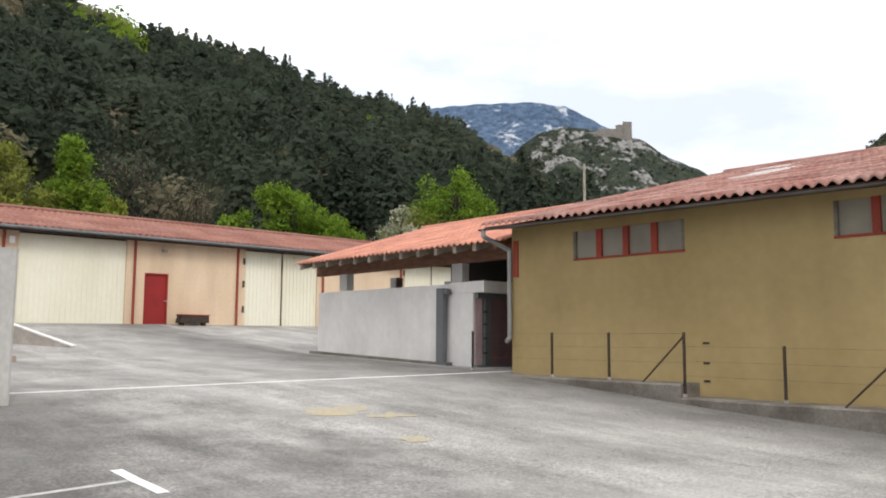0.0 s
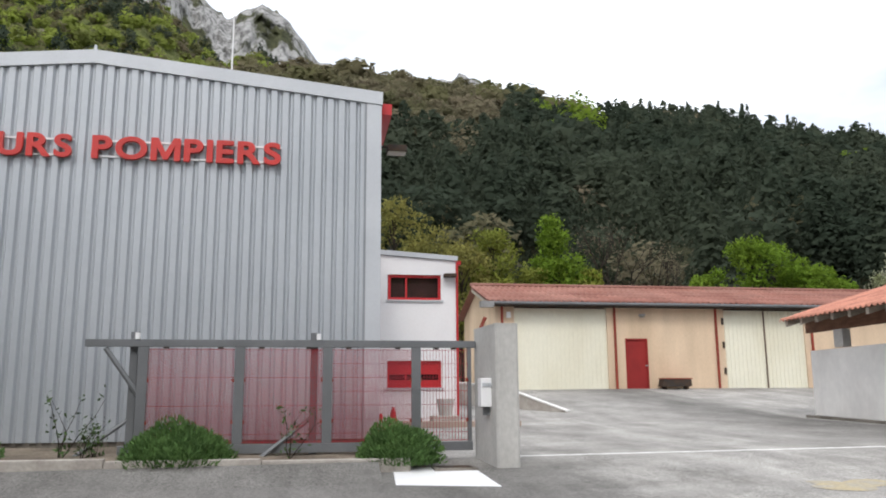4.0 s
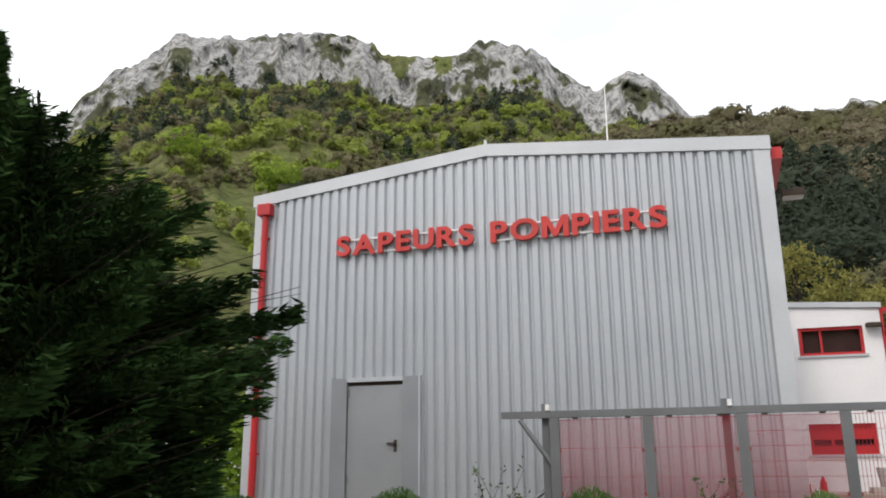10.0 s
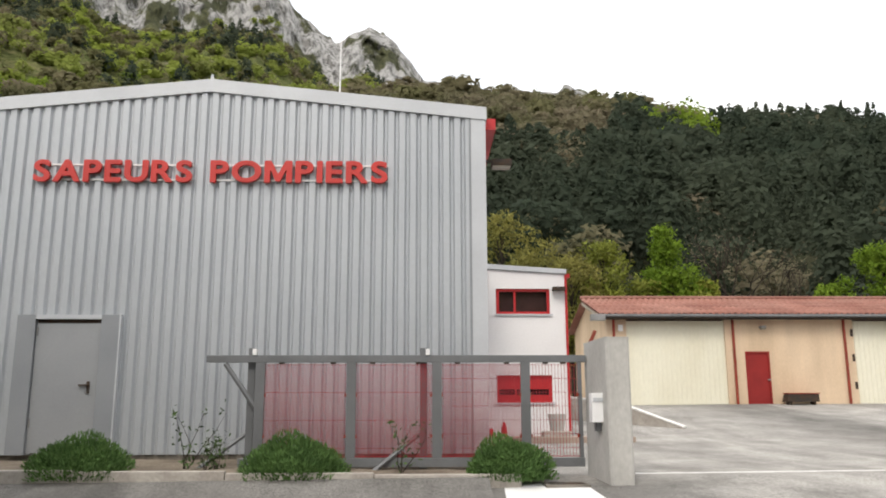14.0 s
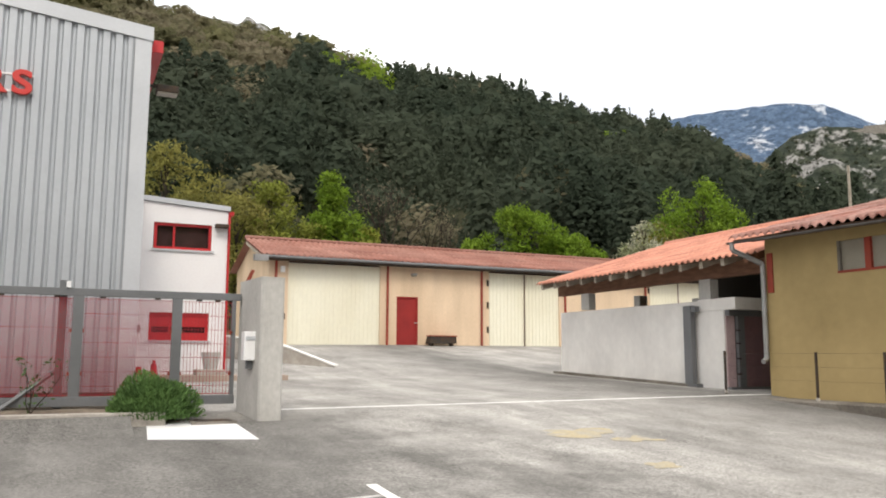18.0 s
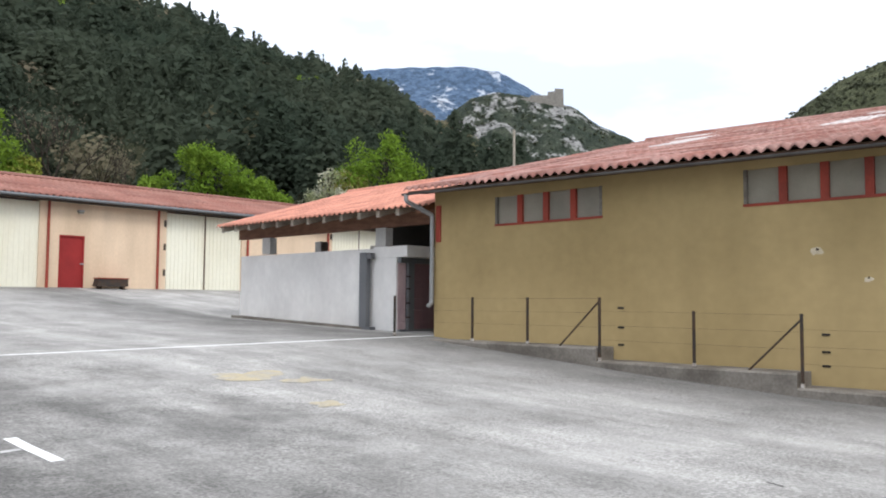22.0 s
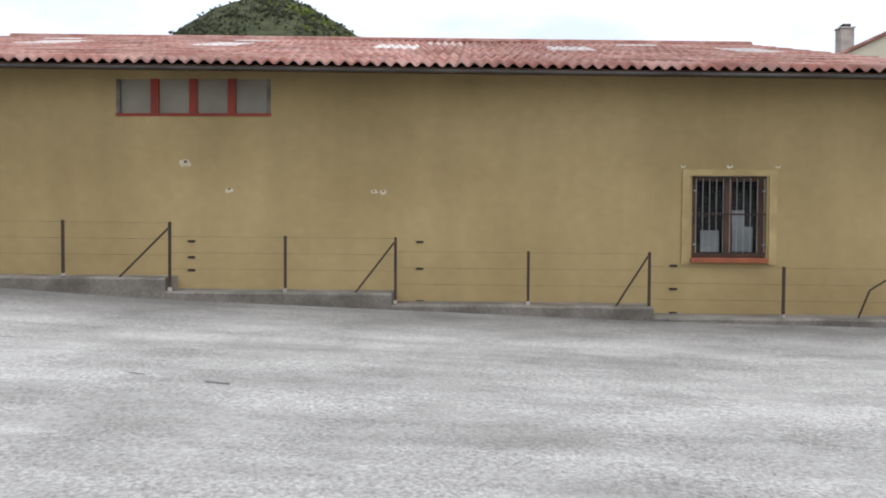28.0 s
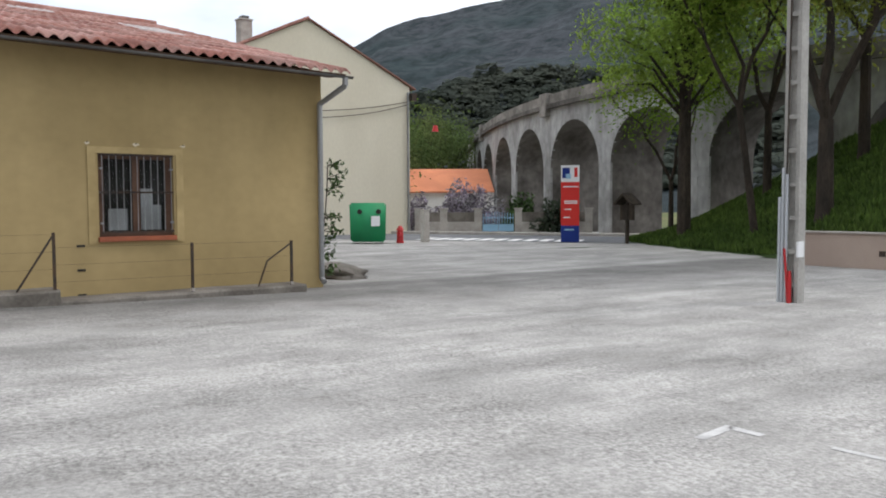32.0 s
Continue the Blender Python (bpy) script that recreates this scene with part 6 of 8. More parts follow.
def planting_bed():
    z = 0.84
    bm = bmesh.new()
    rows = []
    for x in np.linspace(-12, 1.3, 28):
        rows.append([bm.verts.new((x, y, h + 0.02 * noise.noise(Vector((x * 2, y * 2, 0))))) for y, h in ((11.72, z - 0.02 * x), (12.2, z + 0.03 - 0.02 * x), (12.8, z + 0.07 - 0.015 * x), (13.62, z + 0.16))])
    for p, q in zip(rows, rows[1:]):
        for k in range(3):
            bm.faces.new((p[k], q[k], q[k + 1], p[k + 1]))
    tagged(part("planting_bed", bm, M_SOIL, None, "", True), "strip of dry bare soil before the hall", "soil", kind="structure")
    kerb = thing("bed_kerb", (-4, 11.6, 0.8), "row of pale concrete kerb stones", "kerb", kind="structure")
    xs = np.arange(-12.7, 1.2, 2.0)
    for a in xs:
        dz = random.uniform(-0.008, 0.008)
        part("kerb_stone", slab(a + 0.004, 11.58, 0.4, min(a + 1.996, 1.3), 11.72, 0.895 - 0.012 * (a + 1.0) + dz, 0.015), M_KERB_L, kerb)

    bm = bmesh.new()
    rows = [[bm.verts.new((x, y, float(gz(x, y)) + h)) for y, h in ((10.6, -0.01), (11.1, 0.05), (11.575, 0.145))] for x in np.linspace(-12.5, 0.85, 25)]
    for p, q in zip(rows, rows[1:]):
        for k in range(2):
            bm.faces.new((p[k], q[k], q[k + 1], p[k + 1]))
    tagged(part("asphalt_fillet", bm, M_ASPHALT, None, "", True), "worn asphalt fillet rising to the kerb", "asphalt", kind="structure")


planting_bed()


def lavender(at, w, h, seed):
    rng = np.random.default_rng(seed)
    n = 9500
    d = rng.normal(size=(n, 3))
    d[:, 2] = np.abs(d[:, 2])
    d /= np.linalg.norm(d, axis=1, keepdims=True)
    r = rng.uniform(0.55, 1.02, n)[:, None] * (1 + 0.12 * np.sin(5 * d[:, :1] + seed) * np.cos(4 * d[:, 1:2]))
    c = d * r * (w / 2, w / 2 * 0.8, h) + np.array(at)
    out = d + (0, 0, 0.8)
    v, f = leaf_quads(rng, c, 0.038, 1.7, out, 0.55)
    ob = thing("lavender_bush", at, "round green lavender bush in the bed", "bush", "lavender bushes by the kerb")
    core = bmesh.new()
    bmesh.ops.create_icosphere(core, subdivisions=2, radius=1)
    for q in core.verts:
        q.co = Vector((q.co.x * w * 0.36, q.co.y * w * 0.28, max(0, q.co.z) * h * 0.75)) + Vector(at)
    link("leaves", arrays_mesh("leaves", v, f, 4), L_LAV, ob)
    part("inner_bush", core, L_LAV, ob)


lavender((-4.78, 12.0, 0.83), 1.5, 0.58, 1)
lavender((-1.86, 12.0, 0.83), 1.55, 0.58, 2)
lavender((1.15, 11.95, 0.80), 1.25, 0.58, 3)
lavender((-7.6, 12.0, 0.83), 1.4, 0.55, 4)


def bare_shrub(at, h, seed):
    rng = np.random.default_rng(seed)
    ob = thing("rose_bush", at, "thin leggy rose bush with few dark leaves", "bush")
    bm = bmesh.new()
    tips = []
    for k in range(4):
        p = Vector(at)
        d = Vector((rng.normal() * 0.35, rng.normal() * 0.25, 1))
        for s in range(4):
            q = p + d * h / 4
            tube(bm, p, q, 0.008 - s * 0.0015, seg=5)
            p, d = q, d + Vector((rng.normal() * 0.35, rng.normal() * 0.3, 0.1))
            tips.append(q)
    part("stems", bm, M_BARK, ob)
    c = np.repeat(np.array(tips), 5, 0) + rng.normal(size=(len(tips) * 5, 3)) * 0.06
    v, f = leaf_quads(rng, c, 0.055, 1.3)
    link("leaves", arrays_mesh("leaves", v, f, 4), L_IVY, ob)


bare_shrub((-3.45, 12.3, 0.85), 0.75, 1)
bare_shrub((-3.15, 12.25, 0.85), 0.45, 2)
bare_shrub((-0.35, 12.2, 0.85), 0.6, 3)
bare_shrub((-3.0, 12.35, 0.85), 0.35, 4)


# ---- the dark cypress-like conifer before the hall ----
def near_conifer(at, height, radius):
    rng = np.random.default_rng(21)
    ob = thing("conifer", at, "big dark green conifer with feathery drooping sprays", "tree")
    base = Vector(at)
    bm = bmesh.new()
    tube(bm, base - Vector((0, 0, 0.3)), base + Vector((0, 0, height * 0.55)), 0.22, 0.12, 10)
    tube(bm, base + Vector((0, 0, height * 0.55)), base + Vector((0.1, 0, height)), 0.12, 0.02, 8)
    
    def girth(t):
        return float(np.interp(t, (0, 0.15, 0.27, 0.38, 0.48, 0.62, 0.73, 0.80, 0.84, 0.90), (3.3, 3.6, 3.85, 3.9, 3.35, 2.5, 1.75, 1.15, 0.7, 0.2)))

    limbs, cen, out = bm, [], []
    for k in range(430):
        t = min(0.99, max(0.0, (k + rng.uniform(-4, 4)) / 430)) ** 1.25
        z = 0.1 + t * (height - 0.15)
        a = k * 2.399 + rng.uniform(-0.3, 0.3)
        reach = girth(t) * (rng.uniform(0.66, 1.02) + (0.13 if 0.22 < t < 0.42 else 0.08) * (rng.uniform() > 0.75)) + 0.12
        d = Vector((math.cos(a), math.sin(a), 0))
        p0 = base + Vector((0, 0, z))
        curve = lambda s: reach * (0.34 * s - 0.34 * s * s + 0.24 * s ** 4)
        pts = [p0 + d * reach * s + Vector((0, 0, curve(s))) for s in (0.0, 0.5, 1.0)]
        for i in range(2):
            tube(limbs, pts[i], pts[i + 1], 0.022 * (1 - i / 2.4), 0.022 * (1 - (i + 1) / 2.4), 4)
        n = int((150 + 520 * reach / radius) * (1.0 if t < 0.6 else 0.55))
        s = rng.uniform(0.22, 1.0, n) ** 0.75
        side = Vector((-d.y, d.x, 0))
        w = 0.62 * (1.04 - s) ** 0.7 * rng.uniform(-1, 1, n) * (0.4 + 0.6 * reach / radius)
        along = np.array(p0)[None] + np.outer(s * reach, np.array(d)) + np.outer(w, np.array(side))
        along[:, 2] += reach * (0.34 * s - 0.34 * s * s + 0.17 * s ** 4) - 0.30 * np.abs(w) + rng.normal(size=n) * 0.065
        cen.append(along)
        out.append(np.outer(np.ones(n), np.array(d)) + np.outer(np.sign(w) * 0.7, np.array(side)) + (0, 0, 0.12))
    part("trunk", limbs, M_BARK, ob)
    v, f = leaf_quads(rng, np.concatenate(cen), 0.068, 2.6, np.concatenate(out), 0.72)
    link("foliage", arrays_mesh("foliage", v, f, 4), L_CONIFER, ob, "dark green flat sprays")
    n = 40000
    t, a = rng.uniform(0, 0.92, n), rng.uniform(0, 6.283, n)
    r = np.array([girth(k) for k in t]) * rng.uniform(0.15, 0.62, n)
    c = np.stack([r * np.cos(a), r * np.sin(a), t * height], -1) + np.array(at)
    v, f = leaf_quads(rng, c, 0.07, 2.2)
    link("inner_foliage", arrays_mesh("inner_foliage", v, f, 4), L_CONIFER, ob, "dark inner sprays")


near_conifer((-8.3, 7.0, 0.3), 6.6, 3.8)


# ---- broadleaved trees ----
def grow(bm, rng, p, d, length, r, depth, tips, spread=0.6):
    """A limb that bends, tapers and forks; the ends are added to tips."""
    seg = 3
    for k in range(seg):
        q = p + d * length / seg
        r1 = r * (1 - 0.28 * (k + 1) / seg)
        tube(bm, p, q, r * (1 - 0.28 * k / seg), r1, 7 if depth > 2 else 5)
        p = q
        d = (d + Vector((rng.normal() * 0.13, rng.normal() * 0.13, rng.normal() * 0.08 + 0.03))).normalized()
        if depth <= 2:
            tips.append(p.copy())
    if depth == 0:
        return
    for k in range(2 if depth > 2 else 3):
        e = (d + Vector((rng.normal() * spread, rng.normal() * spread, rng.normal() * spread * 0.5 + 0.08))).normalized()
        grow(bm, rng, p, e, length * rng.uniform(0.62, 0.85), r * 0.64, depth - 1, tips, spread)


def tree(at, height, material, label, seed, leaves=2600, leaf=0.28, trunk=0.16, puff=0.5, lean=(0, 0), depth=4, spread=0.6, stem=0.30):
    rng = np.random.default_rng(seed)
    ob = thing("tree", at, label, "tree")
    bm, tips = bmesh.new(), []
    base = Vector(at)
    d = Vector((lean[0], lean[1], 1)).normalized()
    top = base + d * height * stem
    tube(bm, base - Vector((0, 0, 0.4)), base + d * 0.25, trunk * 1.35, trunk, 9)
    tube(bm, base + d * 0.25, top, trunk, trunk * 0.8, 9)
    for k in range(3):
        e = (d + Vector((math.cos(k * 2.1 + seed), math.sin(k * 2.1 + seed), 0)) * spread * 0.8).normalized()
        grow(bm, rng, top, e, height * 0.26, trunk * 0.6, depth - 1, tips, spread)
    part("trunk", bm, M_BARK, ob)
    t = np.array(tips)
    leaves = int(leaves * 4.2)
    c = t[rng.integers(0, len(t), leaves)] + rng.normal(size=(leaves, 3)) * puff
    v, f = leaf_quads(rng, c, leaf * 0.50, 1.25)
    link("crown", arrays_mesh("crown", v, f, 4), material, ob)


def broadleaf(at, height, width, material, label, seed, shape="dome", leaves=8000, leaf=0.2, lobes=30, bare=0.18, lean=0.0):
    """A spring tree whose crown is many leafy lobes on limbs. shape: 'cone', 'dome' or 'wide'. bare: the part of the height that is trunk alone."""
    rng = np.random.default_rng(seed)
    ob = thing("tree", at, label, "tree")
    base = np.array(at, float)
    outline = {"cone": ((0, 0.12, 0.35, 0.7, 1), (0.85, 1.0, 0.85, 0.45, 0.06)), "dome": ((0, 0.2, 0.5, 0.8, 1), (0.5, 0.9, 1.0, 0.78, 0.2)),
               "wide": ((0, 0.15, 0.45, 0.75, 1), (0.8, 1.0, 0.95, 0.65, 0.15))}[shape]
    bm = bmesh.new()
    trunk = max(0.09, height * 0.018)
    top = Vector(base) + Vector((lean * width * 0.5, 0, height * 0.86))
    tube(bm, Vector(base) - Vector((0, 0, 0.4)), Vector(base) + Vector((0, 0, height * bare)), trunk * 1.2, trunk, 8)
    tube(bm, Vector(base) + Vector((0, 0, height * bare)), top, trunk, 0.02, 7)
    cen, out, nrm = [], [], []
    t = np.sort(rng.uniform(0, 1, lobes)) ** 0.9
    size = rng.uniform(0.11, 0.20, lobes) * width * (1.05 - 0.45 * t)
    for k in range(lobes):
        a = k * 2.399 + rng.uniform(-0.5, 0.5)
        r = np.interp(t[k], *outline) * width / 2 * rng.uniform(0.35, 0.95) - size[k] * 0.35
        r = max(r, 0.0)
        z = height * (bare + (1 - bare) * (0.06 + 0.90 * t[k])) - size[k] * 0.3
        c = base + (r * math.cos(a) + lean * width * 0.5 * t[k], r * math.sin(a), z)
        root = Vector((base[0] + lean * width * 0.4 * t[k], base[1], base[2] + max(height * bare * 0.8, z - 0.35 * r - 0.12 * height)))
        elbow = root.lerp(Vector(c), 0.55) + Vector((0, 0, 0.05 * height))
        tube(bm, root, elbow, trunk * 0.34, trunk * 0.22, 5)
        tube(bm, elbow, Vector(c), trunk * 0.22, trunk * 0.06, 4)
        n = int(leaves * size[k] ** 2 / (size ** 2).sum())
        d = rng.normal(size=(n, 3)) + (0, 0, 0.2)
        d /= np.linalg.norm(d, axis=1, keepdims=True)
        frill = 1 + 0.28 * np.sin(d @ rng.normal(size=3) * 4 + seed) + 0.18 * np.sin(d @ rng.normal(size=3) * 9)
        cen.append(c + d * (size[k] * frill * rng.uniform(0.35, 1.12, n) ** 0.6)[:, None] * (1.0, 1.0, 0.82))
        out.append(d)
        nrm.append(d * 0.75 + rng.normal(size=d.shape) * 0.45 + (0, 0, 0.3))
    part("trunk", bm, M_BARK, ob)
    cen, out, nrm = (np.concatenate(q) for q in (cen, out, nrm))
    v, f = leaf_quads(rng, cen, leaf, 1.15, out, 0.25)
    quad = v.reshape(-1, 4, 3)
    wrong = (np.cross(quad[:, 1] - quad[:, 0], quad[:, 3] - quad[:, 0]) * nrm).sum(1) < 0
    quad[wrong] = quad[wrong][:, ::-1]
    v = quad.reshape(-1, 3)
    me = arrays_mesh("crown", v, f, 4)
    me.polygons.foreach_set("use_smooth", np.ones(len(me.polygons), bool))
    nrm = np.repeat(nrm / np.linalg.norm(nrm, axis=1, keepdims=True), 4, 0)
    me.normals_split_custom_set_from_vertices(nrm)
    link("crown", me, material, ob)


# behind the garage block and the annexe
broadleaf((4.6, 46.5, 2.9), 10.4, 8.4, L_OLIVEG, "olive-brown budding tree behind the annexe", 31, "dome", 10500, 0.20, 34)
broadleaf((2.2, 48.5, 2.9), 8.6, 7.5, L_OLIVEG, "olive budding tree close behind the hall", 40, "dome", 7500, 0.20, 28)
broadleaf((8.2, 44.5, 2.9), 7.6, 6.9, L_OLIVEG, "brownish young tree beside the annexe", 41, "dome", 6300, 0.19, 26)
broadleaf((10.2, 45.6, 2.9), 8.7, 6.6, L_YELLOWG, "yellow-green spring tree behind the garage block", 32, "dome", 10500, 0.19, 32)
broadleaf((12.4, 46.5, 2.9), 6.2, 5.1, L_YELLOWG, "low yellow-green bush behind the garage block", 42, "wide", 5400, 0.19, 22)
broadleaf((14.4, 45.2, 2.9), 9.9, 6.4, L_FRESH, "tall pointed fresh green tree behind the garage block", 33, "cone", 12000, 0.19, 40, lean=-0.25)
broadleaf((15.7, 44.6, 2.9), 6.4, 4.8, L_YELLOWG, "olive-green bush beside the pointed tree", 43, "dome", 5700, 0.19, 22)
tree((18.9, 49.0, 3.2), 9.2, L_OLIVE, "nearly bare grey-brown tree at the wood's edge", 34, 160, 0.22, 0.14, 0.5, spread=0.34)
tree((21.6, 48.0, 3.2), 7.6, L_OLIVE, "nearly bare thin tree at the wood's edge", 44, 140, 0.22, 0.12, 0.5, spread=0.34)
broadleaf((24.4, 42.2, 2.9), 7.8, 6.6, L_FRESH, "bright green bushy tree behind the garage block", 35, "dome", 12000, 0.19, 34)
broadleaf((21.9, 43.4, 2.9), 6.0, 4.8, L_FRESH, "low bright green bush behind the garage block", 36, "wide", 6300, 0.19, 24)
broadleaf((26.8, 41.0, 2.9), 6.6, 6.3, L_FRESH, "wide bright green bush behind the garage block", 45, "wide", 9000, 0.19, 28)
broadleaf((29.0, 41.2, 2.9), 5.6, 5.1, L_FRESH, "low lime-green bush sloping to the shed", 46, "wide", 5700, 0.19, 22)
broadleaf((31.9, 40.0, 2.9), 7.0, 6.0, L_BLOSSOM, "pale blossoming bush behind the shed", 37, "wide", 7800, 0.16, 28)
broadleaf((37.2, 40.6, 2.9), 10.8, 7.8, L_FRESH, "round bright green tree behind the shed", 38, "dome", 13500, 0.20, 38)
broadleaf((34.6, 41.4, 2.9), 7.4, 6.0, L_OLIVEG, "olive budding tree behind the shed", 47, "dome", 6300, 0.20, 26)
broadleaf((42.2, 40.2, 2.9), 6.6, 4.5, L_FRESH, "small bright green tree behind the shed", 39, "dome", 5400, 0.19, 22)
broadleaf((44.6, 40.6, 2.9), 7.4, 3.9, L_FRESH, "small slim green tree beyond the shed", 48, "cone", 4500, 0.19, 20)


def far_lamp_pole():
    tagged(part("utility_pole", tube(bmesh.new(), (56.5, 45.0, 6.0), (56.5, 45.0, 17.0), 0.16, 0.11, 8), M_WOODG), "grey wooden utility pole on the slope", "pole")


far_lamp_pole()


# ---- south-east: road, house, signs, viaduct ----
def cream_house():
    x, y0, y1, zb, ze, za = 37.0, -26.25, -13.95, -0.6, 7.80, 10.66
    ym = (y0 + y1) / 2
    ob = thing("house", (x, ym, -0.2), "tall cream rendered house with a red tiled gable roof", "house")
    part("wall", prism([(y0, zb), (y1, zb), (y1, ze), (ym, za), (y0, ze)], "x", x, x + 0.3), M_HOUSE, ob)
    part("wall", slab(x + 0.301, y0, zb, x + 13, y0 + 0.3, ze - 0.02), M_HOUSE, ob)
    part("wall", slab(x + 0.301, y1 - 0.3, zb, x + 13, y1, ze - 0.02), M_HOUSE, ob)
    part("wall", prism([(y0 + 0.3, zb), (y1 - 0.3, zb), (y1 - 0.3, ze), (ym, za - 0.1), (y0 + 0.3, ze)], "x", x + 12.7, x + 13), M_HOUSE, ob)
    s = (za - ze) / (ym - y0)
    for a, e in ((y0 - 0.35, -1), (y1 + 0.35, 1)):
        zl = ze - 0.35 * s
        roof = part("roof", prism([(a, zl + 0.03), (ym, za + 0.03), (ym, za + 0.10), (a, zl + 0.10)], "x", x - 0.12, x + 13.1), M_ROOF_B, ob)
        sheet = wave_sheet("roof_sheet", 5, 0.21, 1.1, 0.0, amp=0.04)
        sheet.materials.append(M_ROOF_B)
        if e > 0:
            for r in range(6):
                for c in range(12):
                    o = new("roof_tile_row", sheet)
                    o.parent = roof
                    yy, zz = a - r * (a - ym) / 6, zl + 0.10 + r * (za - zl) / 6
                    m = Matrix(((0, 1.03, 0, x - 0.1 + c * 1.1), (-(a - ym) / 6 / 1.1, 0, 0, yy), ((za - zl) / 6 / 1.1, 0, 1, zz), (0, 0, 0, 1)))
                    o.matrix_parent_inverse = m
    ch = part("chimney", slab(x + 7.3, ym - 0.3, 10.1, x + 8.0, ym + 0.4, 11.95, 0.02), M_KERB_L, ob, "grey rendered chimney")
    part("chimney_cap", slab(x + 7.25, ym - 0.35, 11.95, x + 8.05, ym + 0.45, 12.03), M_CONC, ch)
    part("flue", slab(x + 7.4, ym - 0.15, 12.03, x + 7.9, ym + 0.25, 12.2), M_DARK, ch)
    part("downpipe", tube(bmesh.new(), (x - 0.08, y0 + 0.15, -0.2), (x - 0.08, y0 + 0.15, ze - 0.3), 0.06, seg=8), M_ZINC, ob)
    part("bracket", slab(x - 0.35, y0 - 0.25, ze - 0.75, x - 0.02, y0 + 0.05, ze - 0.35), M_DKIRON, ob, "dark cable bracket and lamp")
    for sag, zz in ((0.55, 7.0), (0.75, 6.85)):
        bm = bmesh.new()
        p = None
        for k in range(13):
            t = k / 12
            q = Vector((x - 0.1, y0 + 0.1 + t * 12, zz - t * 0.6 - sag * 4 * t * (1 - t)))
            if p is not None:
                tube(bm, p, q, 0.018, seg=4)
            p = q
        part("cable", bm, M_DKIRON, ob)


cream_house()


def red_hanging_sign():
    # stands for a small red sign, gives no light; the arm is added
    ob = thing("red_hanging_sign", (38.5, -28.3, 5.3), "small red sign-like object on an added bracket", "lamp")
    part("body", tube(bmesh.new(), (38.2, -28.9, 5.6), (38.2, -28.9, 5.95), 0.2, 0.12, 8), M_RED, ob)
    part("arm", tube(bmesh.new(), (38.2, -28.9, 5.95), (37.3, -26.1, 6.7), 0.012, seg=5), M_DKIRON, ob)


red_hanging_sign()


def recycling_bin():
    at = Vector((27.85, -17.85, -0.08))
    ob = thing("recycling_container", at, "green plastic bottle bank by the road", "container")
    bm = bmesh.new()
    bmesh.ops.create_cube(bm, size=1.0)
    for v in bm.verts:
        k = 1.0 + 0.05 * (v.co.z > 0)
        v.co = Vector((v.co.x * 1.25 * k, v.co.y * 1.38 * k, (v.co.z + 0.5) * 1.55 + 0.02))
    bmesh.ops.bevel(bm, geom=bm.edges[:], offset=0.07, segments=3, affect="EDGES")
    turn = Matrix.Rotation(radians(-33), 3, "Z")
    for v in bm.verts:
        v.co = turn @ v.co + at
    part("body", bm, M_GREENBIN, ob, "", True)
    front = turn @ Vector((-0.665, 0, 0))
    side = turn @ Vector((0, 1, 0))
    for s in (-0.42, 0.32):
        c = at + front * 1.0 + side * s + Vector((0, 0, 1.22))
        bm = tube(bmesh.new(), c, c + front.normalized() * 0.03, 0.10, seg=10)
        part("slot", bm, M_DARK, ob, "round dark opening")
    c = at + front * 1.005 - side * 0.30 + Vector((0, 0, 0.85))
    bm = bmesh.new()
    q = [bm.verts.new(c + side * a + Vector((0, 0, b)) + front.normalized() * 0.012) for a, b in ((-0.17, -0.2), (0.17, -0.2), (0.17, 0.2), (-0.17, 0.2))]
    bm.faces.new(q)
    part("label", bm, M_SIGNW, ob, "white paper notice")


recycling_bin()


def hydrant():
    at = Vector((27.2, -18.95, -0.12))
    ob = thing("hydrant", at, "small red cast fire hydrant", "hydrant")
    part("body", tube(bmesh.new(), at, at + Vector((0, 0, 0.50)), 0.14, 0.13, 10), M_RED, ob)
    part("cap", tube(bmesh.new(), at + Vector((0, 0, 0.50)), at + Vector((0, 0, 0.68)), 0.17, 0.06, 10), M_RED, ob)
    part("outlet", tube(bmesh.new(), at + Vector((-0.19, 0.20, 0.36)), at + Vector((0.19, -0.20, 0.36)), 0.08, seg=8), M_RED, ob)
    part("foot", tube(bmesh.new(), at + Vector((0, 0, -0.02)), at + Vector((0, 0, 0.05)), 0.16, seg=10), M_RED, ob)


hydrant()


